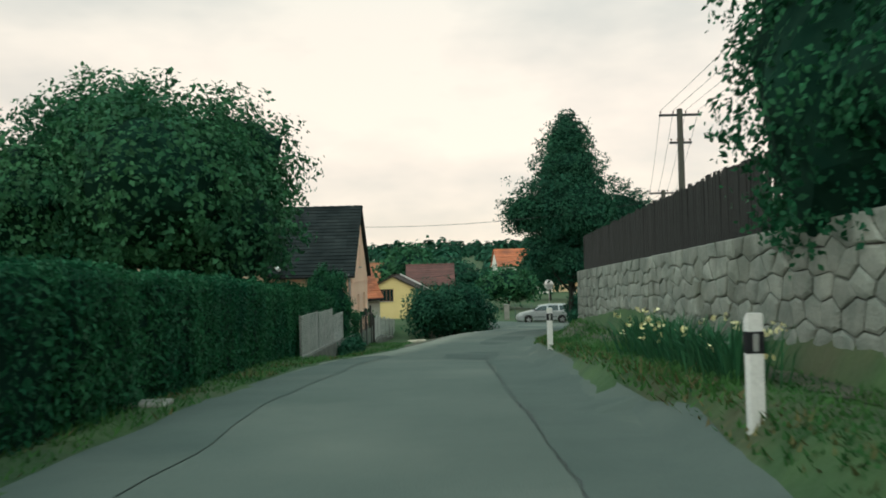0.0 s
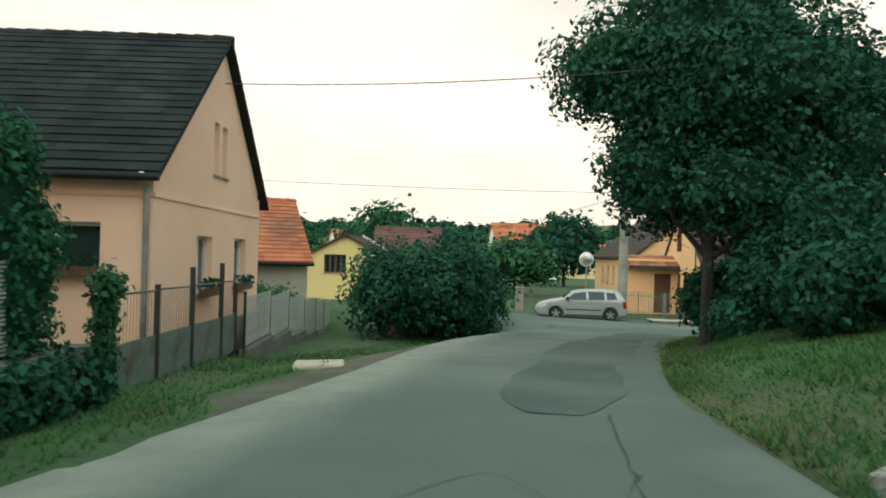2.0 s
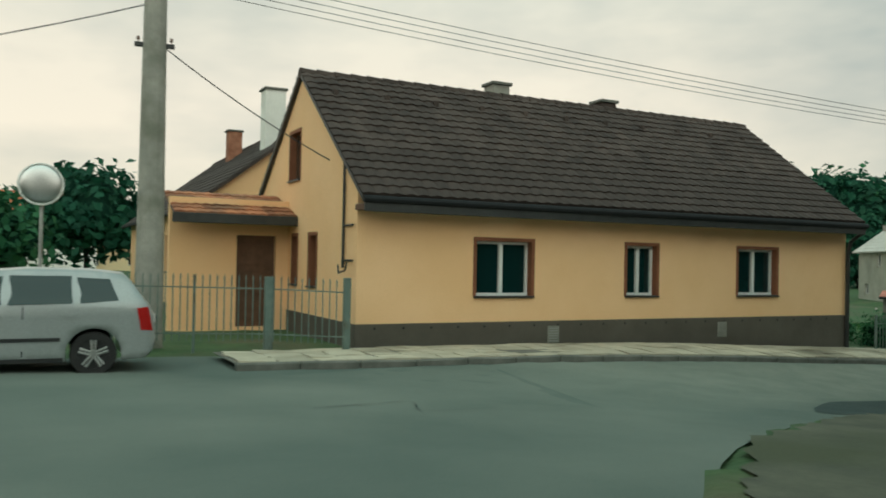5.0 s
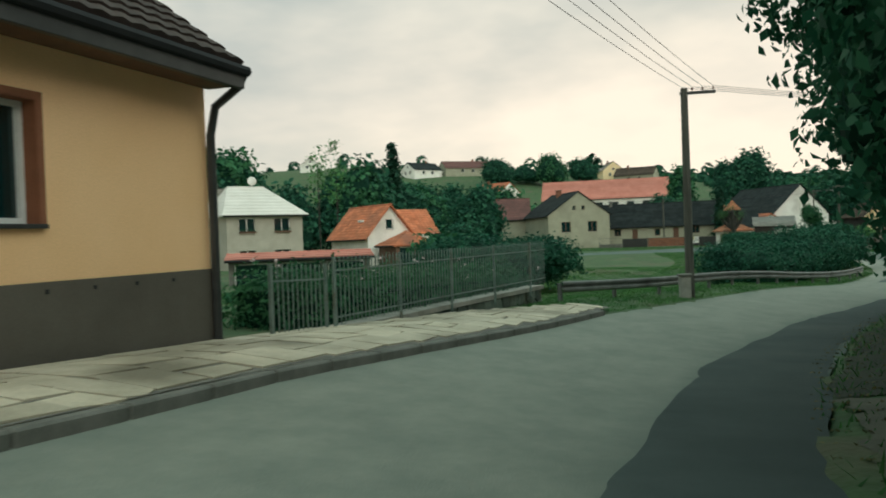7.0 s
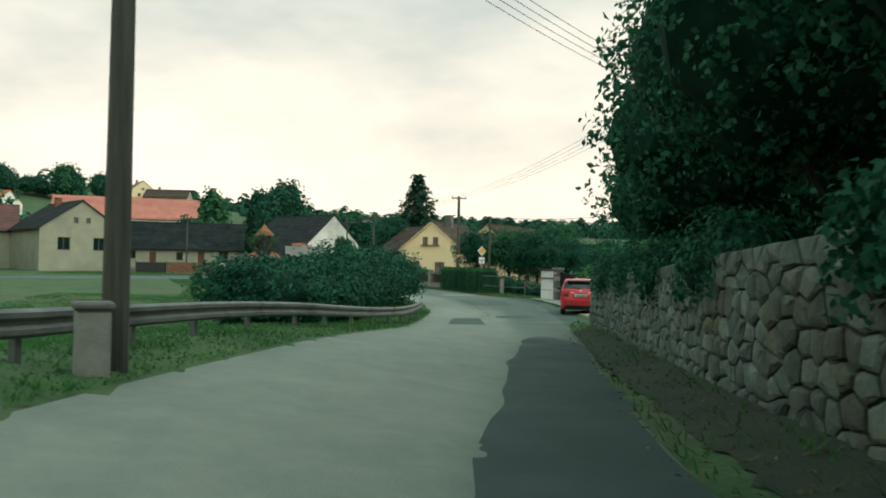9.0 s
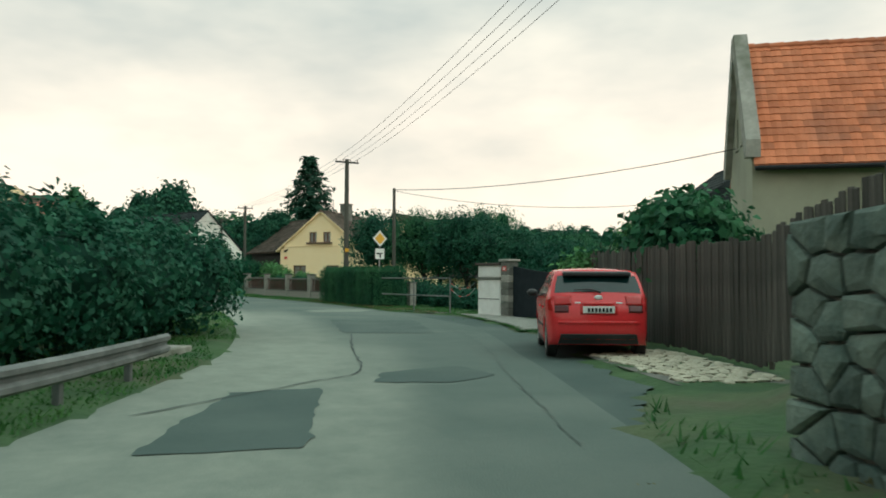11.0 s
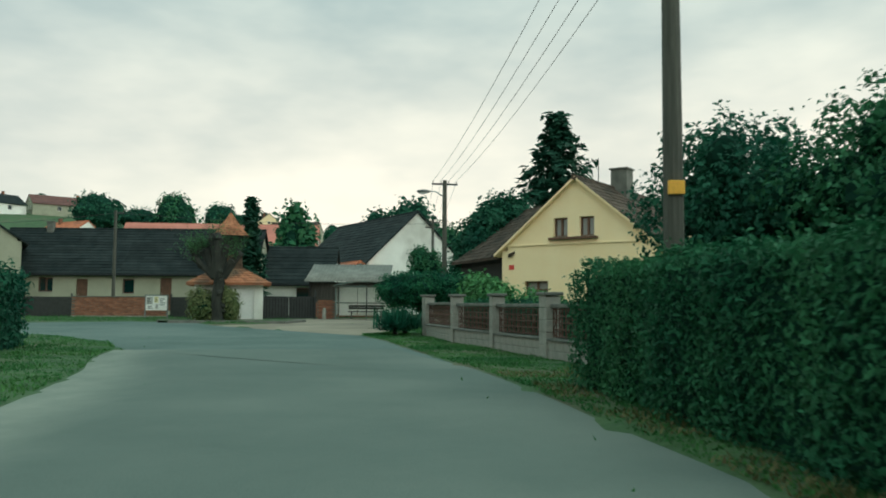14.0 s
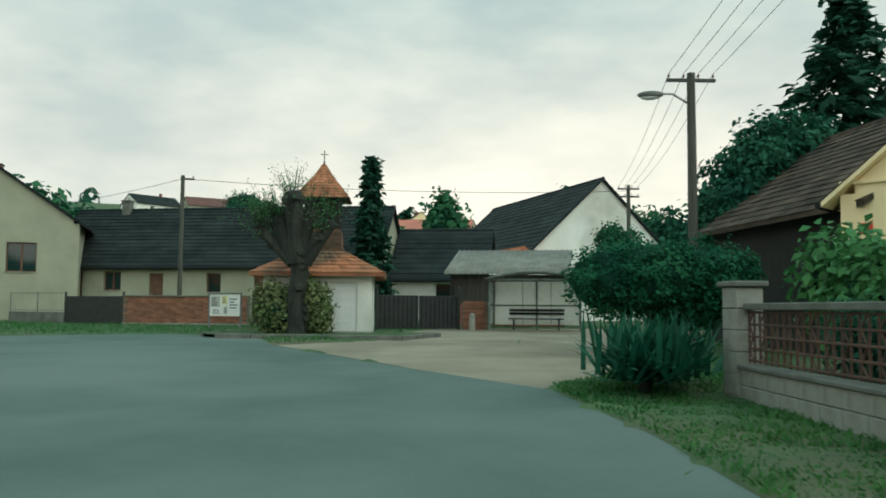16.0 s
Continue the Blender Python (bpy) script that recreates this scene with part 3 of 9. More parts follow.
DIR /= np.linalg.norm(DIR, axis=1, keepdims=True)


def step(a, b, x):
    t = np.clip((x - a) / (b - a), 0, 1)
    return t * t * (3 - 2 * t)


def ground(x, y):
    """Height of the terrain at arrays x and y; also the distance to the right of the road's middle line and the row number along it."""
    x, y = np.atleast_1d(np.asarray(x, float)), np.atleast_1d(np.asarray(y, float))
    z, lat, num = np.empty(len(x)), np.empty(len(x)), np.empty(len(x))
    for i in range(0, len(x), 20000):
        s = slice(i, i + 20000)
        d2 = (x[s, None] - MID[None, :, 0]) ** 2 + (y[s, None] - MID[None, :, 1]) ** 2
        w = 1 / (d2 + 0.02) ** 2
        z[s] = (w * MID[None, :, 2]).sum(1) / w.sum(1) - 1.2
        k = d2.argmin(1)
        lat[s] = (x[s] - MID[k, 0]) * DIR[k, 1] - (y[s] - MID[k, 1]) * DIR[k, 0]
        num[s] = NUM[k]
    # the bend is banked towards its outer side
    z += 0.1 * np.clip(-lat, 0, 4.2) * step(10.0, 12.2, num) * step(18.2, 16.0, num)
    # verge and garden behind the granite wall
    foot = 0.02 - 0.03 * (y - 8)
    near = step(0.6, -0.9, y - 28.2 - 0.52 * np.clip(x - 4.95, 0, 30)) * (lat > 0) * (x < 60) * (y < 45)
    prof = z + 0.32 * step(1.8, 2.15, lat)
    prof = prof + (foot - prof) * step(2.6, 3.6, lat) + 1.25 * step(3.75, 4.2, lat)
    z = z + (prof - z) * near
    # yard entrance and the bank below the lime tree
    north = (y - 32.0) * 0.72 - (x - 4.2) * 0.69
    z += step(25, 29, y) * step(60, 48, y) * (lat > 0) * (x < 40) * (0.07 * np.clip(lat - 2.4, 0, 20) + step(0.0, 1.6, north) * step(1.8, 3.2, lat) * (0.3 + 0.16 * np.clip(lat - 2.5, 0, 4)))
    # the left verge falls towards the front gardens
    z -= (0.34 + 0.45 * step(42, 46, y)) * step(3.2, 5.2, -lat) * step(23, 28, y) * step(61, 56, y) * (x < 4)
    # bank and garden behind the rubble wall
    z += step(10.5, 12.5, num) * step(18.4, 17.6, num) * (0.16 * step(1.6, 3.0, lat) + 1.45 * step(3.2, 4.2, lat))
    # the meadow lies a little lower than the road
    z -= step(14.5, 15.5, num) * step(20.0, 18.5, num) * 0.35 * step(5.0, 9.0, -lat)
    # hills around the village
    dx, dy = x - 70, y - 60
    dist, az = np.hypot(dx, dy), np.arctan2(dx, dy)
    tall = 9 + 27 * np.exp(-((az - 1.08) / 0.6) ** 2) + 3 * np.sin(az * 3 + 1) * step(0.2, 0.7, az)
    z += tall * step(95, 340, dist) + (16 + 12 * np.sin(az * 7 + 0.6)) * step(330, 850, dist) + 1.5 * np.sin(x * 0.013) * np.cos(y * 0.017) * step(90, 200, dist)
    return z, lat, num


def ground_at(x, y):
    return float(ground([x], [y])[0][0])


def edge_line(rows, offs, side, first, last):
    """Points along the road's edge between two row numbers."""
    o = np.interp(NUM, np.arange(len(offs)), offs)
    keep = (NUM >= first) & (NUM <= last)
    n = np.stack([DIR[:, 1], -DIR[:, 0]], 1)
    return (MID[:, :2] + side * n * o[:, None])[keep]


def beside(num, lat):
    """The place at a row number along the road, lat metres to the right of its middle line."""
    k = int(np.abs(NUM - num).argmin())
    return MID[k, 0] + DIR[k, 1] * lat, MID[k, 1] - DIR[k, 0] * lat


def in_poly(x, y, poly):
    inside = np.zeros(len(x), bool)
    for (ax, ay), (bx, by) in zip(poly, list(poly[1:]) + [poly[0]]):
        if ay != by:
            inside ^= ((ay > y) != (by > y)) & (x < (bx - ax) * (y - ay) / (by - ay) + ax)
    return inside


def ragged(poly, amount, every, seed):
    """A polygon with its edges divided and made uneven."""
    rng, out = np.random.default_rng(seed), []
    for a, b in zip(poly, list(poly[1:]) + [poly[0]]):
        a, b = np.array(a, float), np.array(b, float)
        k = max(1, int(np.linalg.norm(b - a) / every))
        for j in range(k):
            out.append(tuple(a + (b - a) * j / k + rng.normal(size=2) * amount))
    return out


def patch(name, poly, lift, material, label, category, grid=1.2, kind="structure", rough=0.0):
    """A surface laid on the ground inside a polygon."""
    poly = [tuple(map(float, p)) for p in poly]
    if rough:
        poly = ragged(poly, rough * 0.6, 0.22, len(poly))
    pa = np.array(poly)
    gx, gy = np.meshgrid(np.arange(pa[:, 0].min(), pa[:, 0].max(), grid), np.arange(pa[:, 1].min(), pa[:, 1].max(), grid))
    gx, gy = gx.ravel() + 0.01, gy.ravel() + 0.013
    keep = in_poly(gx, gy, poly)
    pts = [Vector(p) for p in poly] + [Vector(p) for p in zip(gx[keep], gy[keep])]
    vs, _, fs, *_ = delaunay_2d_cdt(pts, [(i, (i + 1) % len(poly)) for i in range(len(poly))], [], 1, 1e-4)
    va = np.array([(v.x, v.y) for v in vs])
    z = ground(va[:, 0], va[:, 1])[0] + lift
    me = mesh_from(name, np.column_stack([va, z]), [list(f) for f in fs], material, True)
    return tagged(part(name, me), label, category, kind=kind)


road_left = edge_line(LINE, LEFT, -1, 0, 24)
road_right = edge_line(LINE, RIGHT, 1, 0, 24)
ROAD = [tuple(p) for p in road_left[::2]] + [tuple(p) for p in road_right[::-2]]
JUNCTION = [(3.0, 57.0), (1.0, 60.5), (-1.5, 65.0), (0.5, 69.0), (4.0, 67.6), (9.5, 68.0), (11.9, 67.2), (14.0, 66.2), (13.0, 61.0), (8.5, 56.2)]
SQUARE = [(98.0, 50.4), (100.5, 50.2), (103.4, 50.8), (106.0, 51.4), (109.3, 52.1), (112.9, 53.2), (116.1, 56.1), (121.8, 60.8), (125.0, 62.5), (127.0, 66.5), (124.1, 70.4), (119.0, 78.0), (110.0, 90.0),
          (104.0, 87.0), (110.5, 76.0), (112.3, 69.0), (111.3, 63.5), (107.3, 59.7), (104.5, 58.4)]
SANDY = [(112.9, 53.4), (116.1, 56.0), (121.8, 60.7), (124.2, 59.4), (126.5, 58.2), (131.0, 59.6), (134.0, 59.2), (136.2, 57.0), (137.4, 52.5), (136.0, 48.0), (124.0, 51.5), (115.5, 52.4)]
YARD = [(3.2, 26.6), (3.35, 29.6), (4.15, 32.0), (6.7, 34.45), (6.95, 33.1), (6.2, 30.9), (5.5, 29.2), (4.7, 28.0), (4.0, 26.9)]
EARTH = [(5.52, 29.2), (6.22, 30.9), (6.97, 33.1), (6.72, 34.45), (10.5, 38.1), (13.0, 38.0), (10.6, 33.0), (8.4, 30.6), (6.4, 29.4)]
DRIVE = [(73.2, 47.2), (75.2, 46.7), (78.5, 46.3), (81.0, 46.1), (80.6, 45.2), (78.5, 44.7), (74.4, 43.8), (72.6, 45.6)]
GUTTER = [(9.0, 65.6), (12.5, 65.78), (17.0, 65.98), (21.0, 66.23), (25.0, 66.33), (28.0, 65.98), (32.0, 65.38), (36.3, 64.78), (36.4, 64.4), (32.0, 64.9), (28.0, 65.5), (25.0, 65.85), (21.0, 65.75), (17.0, 65.4), (12.5, 65.2), (9.0, 65.0)]
SHOULDER = [(60.5, 51.6), (63.0, 50.0), (67.2, 48.9), (69.0, 47.6), (71.2, 47.25), (73.2, 47.4), (75.2, 46.85), (78.5, 46.45), (81.0, 46.3), (84.0, 47.4), (86.0, 49.2), (80.0, 50.6), (72.0, 51.6), (62.0, 54.0)]
# gritty strip between road and grass on the first straight
vk = (NUM >= 5.4) & (NUM <= 8.6)
vside = np.stack([DIR[vk, 1], -DIR[vk, 0]], 1)
voff = np.interp(NUM[vk], np.arange(len(LEFT)), LEFT)
vq = np.arange(vk.sum()) * 0.35
VERGE = [tuple(p) for p in MID[vk, :2] - vside * (voff - 0.12)[:, None]] + [tuple(p) for p in (MID[vk, :2] - vside * (voff + (1.0 + 0.22 * np.sin(vq * 0.9 + 1) + 0.1 * np.sin(vq * 3.1)) * np.clip(vq / 1.5, 0.1, 1) * np.clip((vq[-1] - vq) / 1.5, 0.1, 1))[:, None])[::-1]]
HARD = [VERGE, SHOULDER, GUTTER, ROAD, JUNCTION, SQUARE, SANDY, YARD, EARTH, DRIVE]


def axis(fine0, fine1, fine, far0, far1):
    a, s = list(np.arange(fine0, fine1, fine)), fine
    lo, hi = [], []
    p = fine0
    while p > far0:
        s *= 1.22
        p -= s
        lo.append(p)
    p, s = fine1, fine
    while p < far1:
        s *= 1.22
        p += s
        hi.append(p)
    return np.array(lo[::-1] + a + hi)


ax, ay = axis(-14, 142, 0.43, -1900, 2300), axis(-8, 92, 0.43, -1900, 2100)
gx, gy = np.meshgrid(ax, ay)
gx, gy = gx.ravel(), gy.ravel()
gz, glat, gnum = ground(gx, gy)
hard = np.zeros(len(gx), bool)
for poly in HARD:
    hard |= in_poly(gx, gy, poly)
rng = np.random.default_rng(3)
gz = np.where(hard, gz - 0.07, gz + 0.015 + 0.03 * rng.random(len(gz)))
nx, ny = len(ax), len(ay)
ii = np.arange(nx * ny).reshape(ny, nx)
gf = np.stack([ii[:-1, :-1], ii[:-1, 1:], ii[1:, 1:], ii[1:, :-1]], -1).reshape(-1, 4)
gm = quick_mesh("ground", np.column_stack([gx, gy, gz]), gf, M["ground"])
gm.shade_smooth()
structure("ground", gm, None, "grassy village ground with bare patches and fields", "ground")

road = patch("road", ROAD, 0.0, M["asphalt"], "old patched grey asphalt village road", "road", 0.4)
# pale worn stretches: the outer lane of the bend and the left margin of the first straight
rv = np.array([v.co[:2] for v in road.data.vertices])
_, rlat, rnum = ground(rv[:, 0], rv[:, 1])
rleft = np.interp(rnum, np.arange(len(LEFT)), LEFT)
bend = step(9.6, 12.5, rnum) * step(20.2, 18.2, rnum) * step(0.5, -0.3, rlat) * (0.75 + 0.25 * step(-3.3, -2.6, rlat))
margin = step(3.4, 4.4, rnum) * step(8.8, 7.8, rnum) * step(-1.2, -0.35, -rlat - rleft)
approach = step(18.2, 19.0, rnum) * step(21.6, 20.8, rnum) * step(-0.6, -1.6, rlat)
edge = step(19.8, 20.6, rnum) * step(-1.3, -0.3, -rlat - rleft)
pale = in_poly(rv[:, 0], rv[:, 1], [(84.8, 50.9), (86.3, 50.7), (86.7, 48.6), (85.0, 48.2), (84.5, 49.3)]).astype(float)
road.data.attributes.new("wear", "FLOAT", "POINT").data.foreach_set("value", np.clip(0.8 * bend + 0.95 * margin + 0.6 * approach + 0.7 * edge + 0.75 * pale, 0, 1))
patch("bare_earth", VERGE, -0.012, M["dirt"], "gritty bare earth along the road edge", "ground", 0.4)
patch("road", JUNCTION, -0.006, M["asphalt"], "grey asphalt side street joining the road", "road", 0.6)
patch("road", SQUARE, -0.004, M["asphalt_square"], "smooth grey asphalt of the village square", "road", 0.7)
patch("road", GUTTER, -0.02, M["asphalt"], "asphalt along the kerb in the bend", "road", 0.8)
patch("road_shoulder", SHOULDER, -0.012, M["asphalt_dark"], "dark gritty shoulder between road and yard gate", "road", 0.6, rough=0.12)
patch("plaza", SANDY, -0.01, M["sand"], "sandy gravel area before the bus shelter", "ground", 1.5)
patch("bare_earth", EARTH, 0.0, M["sand"], "bare sandy earth rising behind the yard entrance", "ground", 0.5)
patch("driveway", YARD, 0.012, M["asphalt_dark"], "dark asphalt yard entrance beside a kerb", "driveway", 0.5)


def strip(first, last, lat0, lat1, lift, material, name, label, rough=0.05):
    """A band along the road between two distances from its middle line."""
    k = (NUM >= first) & (NUM <= last)
    n = np.stack([DIR[k, 1], -DIR[k, 0]], 1)
    run = np.r_[0, np.cumsum(np.linalg.norm(np.diff(MID[k, :2], axis=0), axis=1))]
    half = (lat1 - lat0) / 2 * np.sqrt(np.clip(np.minimum(run + 0.15, run[-1] - run + 0.15) / 2.2, 0, 1))
    a = MID[k, :2] + n * ((lat0 + lat1) / 2 - half)[:, None]
    b = MID[k, :2] + n * ((lat0 + lat1) / 2 + half)[:, None]
    q = np.r_[0, np.cumsum(np.linalg.norm(np.diff(MID[k, :2], axis=0), axis=1))] + first
    a = a + n * (rough * (np.sin(q * 0.7) + 0.6 * np.sin(q * 1.7 + 1) + 0.35 * np.sin(q * 3.0 + 2)))[:, None]
    b = b + n * (rough * (np.sin(q * 0.8 + 2) + 0.6 * np.sin(q * 1.5) + 0.35 * np.sin(q * 2.9 + 4)))[:, None]
    return patch(name, [tuple(p) for p in a] + [tuple(p) for p in b[::-1]], lift + 0.002, material, label, "road patch", 0.5)


# shoulder strips, repairs and the fresh strip in the bend
strip(0, 4.6, -3.05, -2.1, 0.007, M["asphalt_shoulder"], "road_patch", "darker asphalt shoulder strip", 0.05)
strip(0, 4.4, 0.8, 1.95, 0.007, M["asphalt_shoulder"], "road_patch", "darker asphalt shoulder strip", 0.05)
strip(5.6, 8.9, -0.6, 1.0, 0.007, M["asphalt_dark"], "road_patch", "dark asphalt repair in the lane", 0.08)
strip(11.1, 17.3, 0.05, 1.5, 0.007, M["asphalt_new"], "road_patch", "dark fresh asphalt strip along the verge", 0.05)
for poly, m_ in (([(0.98, 22.0), (2.2, 20.8), (2.35, 24.5), (2.42, 28.6), (1.6, 29.4), (0.7, 27.2)], "asphalt_dark"), ([(64.4, 53.1), (64.1, 52.2), (64.7, 51.3), (65.9, 51.5), (65.7, 52.2), (65.4, 52.8)], "asphalt_dark"),
                 ([(79.4, 51.0), (76.5, 51.4), (73.8, 51.7), (73.1, 49.6), (75.5, 49.1), (78.4, 48.6)], "asphalt_dark"), ([(60.5, 55.9), (63.9, 55.0), (64.0, 53.9), (60.5, 54.6)], "asphalt_dark")):
    patch("road_patch", poly, 0.009, M[m_], "dark asphalt repair with worn edges", "road patch", 0.4, rough=0.05)


def crack(rows, width, seed, label="tar-filled crack in the asphalt"):
    """A thin uneven dark line on the asphalt through places (row number, lat)."""
    rg = np.random.default_rng(seed)
    pts = np.array([beside(*r) for r in rows])
    sp, _ = spline(np.column_stack([pts, np.zeros(len(pts))]), 0.25)
    sp = sp[:, :2] + rg.normal(size=(len(sp), 2)) * 0.016
    d = np.gradient(sp, axis=0)
    n = np.stack([d[:, 1], -d[:, 0]], 1) / np.maximum(np.linalg.norm(d, axis=1, keepdims=True), 1e-6)
    w = width * 0.45 * (0.25 + 1.2 * rg.random(len(sp)))[:, None]
    a, b = sp + n * w, sp - n * w
    v = np.concatenate([a, b])
    z = ground(v[:, 0], v[:, 1])[0] + 0.013
    k = len(sp)
    f = [(i, i + 1, k + i + 1, k + i) for i in range(k - 1)]
    tagged(part("crack", mesh_from("crack", np.column_stack([v, z]), f, M["tar"])), label, "road crack", kind="structure")


crack([(2.1, 0.8), (2.6, 0.82), (3.2, 0.78), (4.0, 0.74), (4.8, 0.8)], 0.026, 1)
crack([(4.8, 0.8), (5.2, 0.85), (5.7, 0.8)], 0.02, 2)
crack([(4.6, -0.9), (4.75, -0.6), (4.9, -0.75), (5.1, -0.4)], 0.015, 3)
crack([(5.0, -1.0), (5.2, -0.2), (5.1, 0.5), (5.3, 1.0)], 0.012, 4)
crack([(10.0, -3.2), (10.15, -2.7), (10.1, -2.2), (10.3, -1.7)], 0.02, 5)
crack([(18.2, -2.6), (18.5, -1.3), (18.7, -0.6), (19.2, -0.75), (19.7, -0.55)], 0.035, 7)
crack([(19.3, -2.9), (19.35, -1.5), (19.4, 0.0), (19.45, 1.6)], 0.02, 8)
crack([(20.0, -3.2), (20.1, -1.6), (20.15, 0.0), (20.1, 1.6)], 0.02, 9)
crack([(18.0, 1.4), (18.6, 1.5), (19.3, 1.9), (20.0, 2.2), (20.8, 2.3)], 0.014, 10)


# ---- buildings ----
def axes(x, y, o):
    """A panel's place: its x and inward directions and its foot."""
    z = (0, 0, 1)
    return Matrix(((x[0], y[0], z[0], o[0]), (x[1], y[1], z[1], o[1]), (x[2], y[2], z[2], o[2]), (0, 0, 0, 1)))


def add_window(house, m, o, thick):
    """A window or door in an opening (u0, u1, z0, z1, style) of a panel placed by m."""
    u0, u1, z0, z1, style = o
    frame = M["brown_frame"] if "brown" in style else M["white_frame"]
    bm = bmesh.new()
    d0, d1, w = thick * 0.55, thick * 0.85, 0.065
    if "door" in style:
        box(bm, u0, u1, d0, d1, z0, z1, 0.01, m)
        for k in range(3):
            box(bm, u0 + 0.12, u1 - 0.12, d0 - 0.015, d0, z0 + 0.15 + k * (z1 - z0 - 0.2) / 3, z0 + (k + 1) * (z1 - z0 - 0.2) / 3, 0.008, m)
        door = part("door", bm, frame, house)
        part("handle", tubed((u1 - 0.1, d0 - 0.05, (z0 + z1) / 2 - 0.06), (u1 - 0.1, d0 - 0.05, (z0 + z1) / 2 + 0.06), 0.012), M["galv"], door, m=m)
        return
    bars = [0.5] if "one" not in style else []
    if "four" in style:
        bars = [0.25, 0.5, 0.75]
    us = [u0] + [u0 + (u1 - u0) * b for b in bars] + [u1]
    zs = [z0, z0 + (z1 - z0) * 0.66, z1] if "bar" in style else [z0, z1]
    lights = []
    for i, (a, b) in enumerate(zip(us, us[1:])):
        for j, (c, d) in enumerate(zip(zs, zs[1:])):
            a1, b1 = a + (w if i == 0 else 0.045), b - (w if i == len(us) - 2 else 0.045)
            c1, e1 = c + (w if j == 0 else 0.03), d - (w if j == len(zs) - 2 else 0.03)
            lights.append([(a1, c1), (b1, c1), (b1, e1), (a1, e1)])
    slab(bm, [(u0, z0), (u1, z0), (u1, z1), (u0, z1)], lights, d1 - d0, m @ pose(0, d0, 0))
    win = part("window", bm, frame, house)
    edges = [0.0] + bars + [1.0]
    for a, b in zip(edges, edges[1:]):
        pane = boxed(u0 + (u1 - u0) * a + 0.05, u0 + (u1 - u0) * b - 0.05, d1 - 0.03, d1 - 0.015, z0 + 0.05, z1 - 0.05, 0, m)
        part("pane", pane, M["glass_pale"] if "pale" in style else M["glass"], win)
    sill = boxed(u0 - 0.05, u1 + 0.05, -0.06, d0, z0 - 0.04, z0 + 0.004, 0.006, m)
    part("sill", sill, M["metal_dark"] if "reveal" in style else M["concrete"], win)
    if "reveal" in style:
        t, p = 0.07, 0.012
        ushape = lambda o, i: [(u0 - o, z0), (u0 - o, z1 + o), (u1 + o, z1 + o), (u1 + o, z0), (u1 - i, z0), (u1 - i, z1 - i), (u0 + i, z1 - i), (u0 + i, z0)]
        part("surround", slab(bmesh.new(), ushape(t, 0.0), [], p - 0.001, m @ pose(0, -p, 0)), M["reveal"], win, "rust-brown painted surround")
        part("lining", slab(bmesh.new(), ushape(-0.001, 0.012), [], d0, m @ pose(0, -0.004, 0)), M["reveal"], win)
    if "flowers" in style:
        bx = part("flower_box", boxed(u0, u1, -0.22, -0.06, z0 - 0.05, z0 + 0.12, 0.01, m), M["brown_frame"], win)
        rg = np.random.default_rng(int(abs(u0) * 100))
        p = np.column_stack([rg.uniform(u0, u1, 60), rg.uniform(-0.27, -0.04, 60), rg.uniform(z0 + 0.08, z0 + 0.32, 60)])
        v, f = cards(p, rg.normal(size=(60, 3)), np.full(60, 0.07))
        v = np.array([tuple(m @ Vector(q)) for q in v])
        part("geranium", quick_mesh("geranium", v, f, M["leaf_mid"] if "green" in style else M["leaf_dark"]), parent=win)


def slope(bm, e0, e1, r1, r0, rows, cols, lip=0.035, seed=0, wave=0.0, first=0):
    """Courses of tiles on a roof face from eave e0-e1 up to ridge r0-r1."""
    e0, e1, r0, r1 = (Vector(p) for p in (e0, e1, r0, r1))
    nrm = (e1 - e0).cross(r0 - e0).normalized()
    if nrm.z < 0:
        nrm.negate()
    rg = random.Random(seed)
    for i in range(first, rows):
        a, b = i / rows, (i + 1.12) / rows
        b = min(b, 1.0)
        la, lb, ra, rb = e0.lerp(r0, a), e0.lerp(r0, b), e1.lerp(r1, a), e1.lerp(r1, b)
        for j in range(max(1, cols)):
            u, v = j / max(1, cols), (j + 1) / max(1, cols)
            h = lip * (1 + 0.25 * rg.uniform(-1, 1))
            p = [la.lerp(ra, u), la.lerp(ra, v), lb.lerp(rb, v), lb.lerp(rb, u)]
            q = [p[0] + nrm * h, p[1] + nrm * h, p[2] + nrm * 0.008, p[3] + nrm * 0.008]
            if wave and cols:
                mid0, mid1 = (q[0] + q[1]) / 2 + nrm * wave, (q[2] + q[3]) / 2 + nrm * wave
                vs = [bm.verts.new(c) for c in (q[0], mid0, q[1], q[2], mid1, q[3], p[0], p[1])]
                bm.faces.new((vs[0], vs[1], vs[4], vs[5]))
                bm.faces.new((vs[1], vs[2], vs[3], vs[4]))
                bm.faces.new((vs[6], vs[7], vs[2], vs[1], vs[0]))
            else:
                vs = [bm.verts.new(c) for c in (*q, p[0], p[1])]
                bm.faces.new(vs[:4])
                bm.faces.new((vs[4], vs[5], vs[1], vs[0]))
                bm.faces.new((vs[0], vs[3], vs[4]))
                bm.faces.new((vs[1], vs[5], vs[2]))


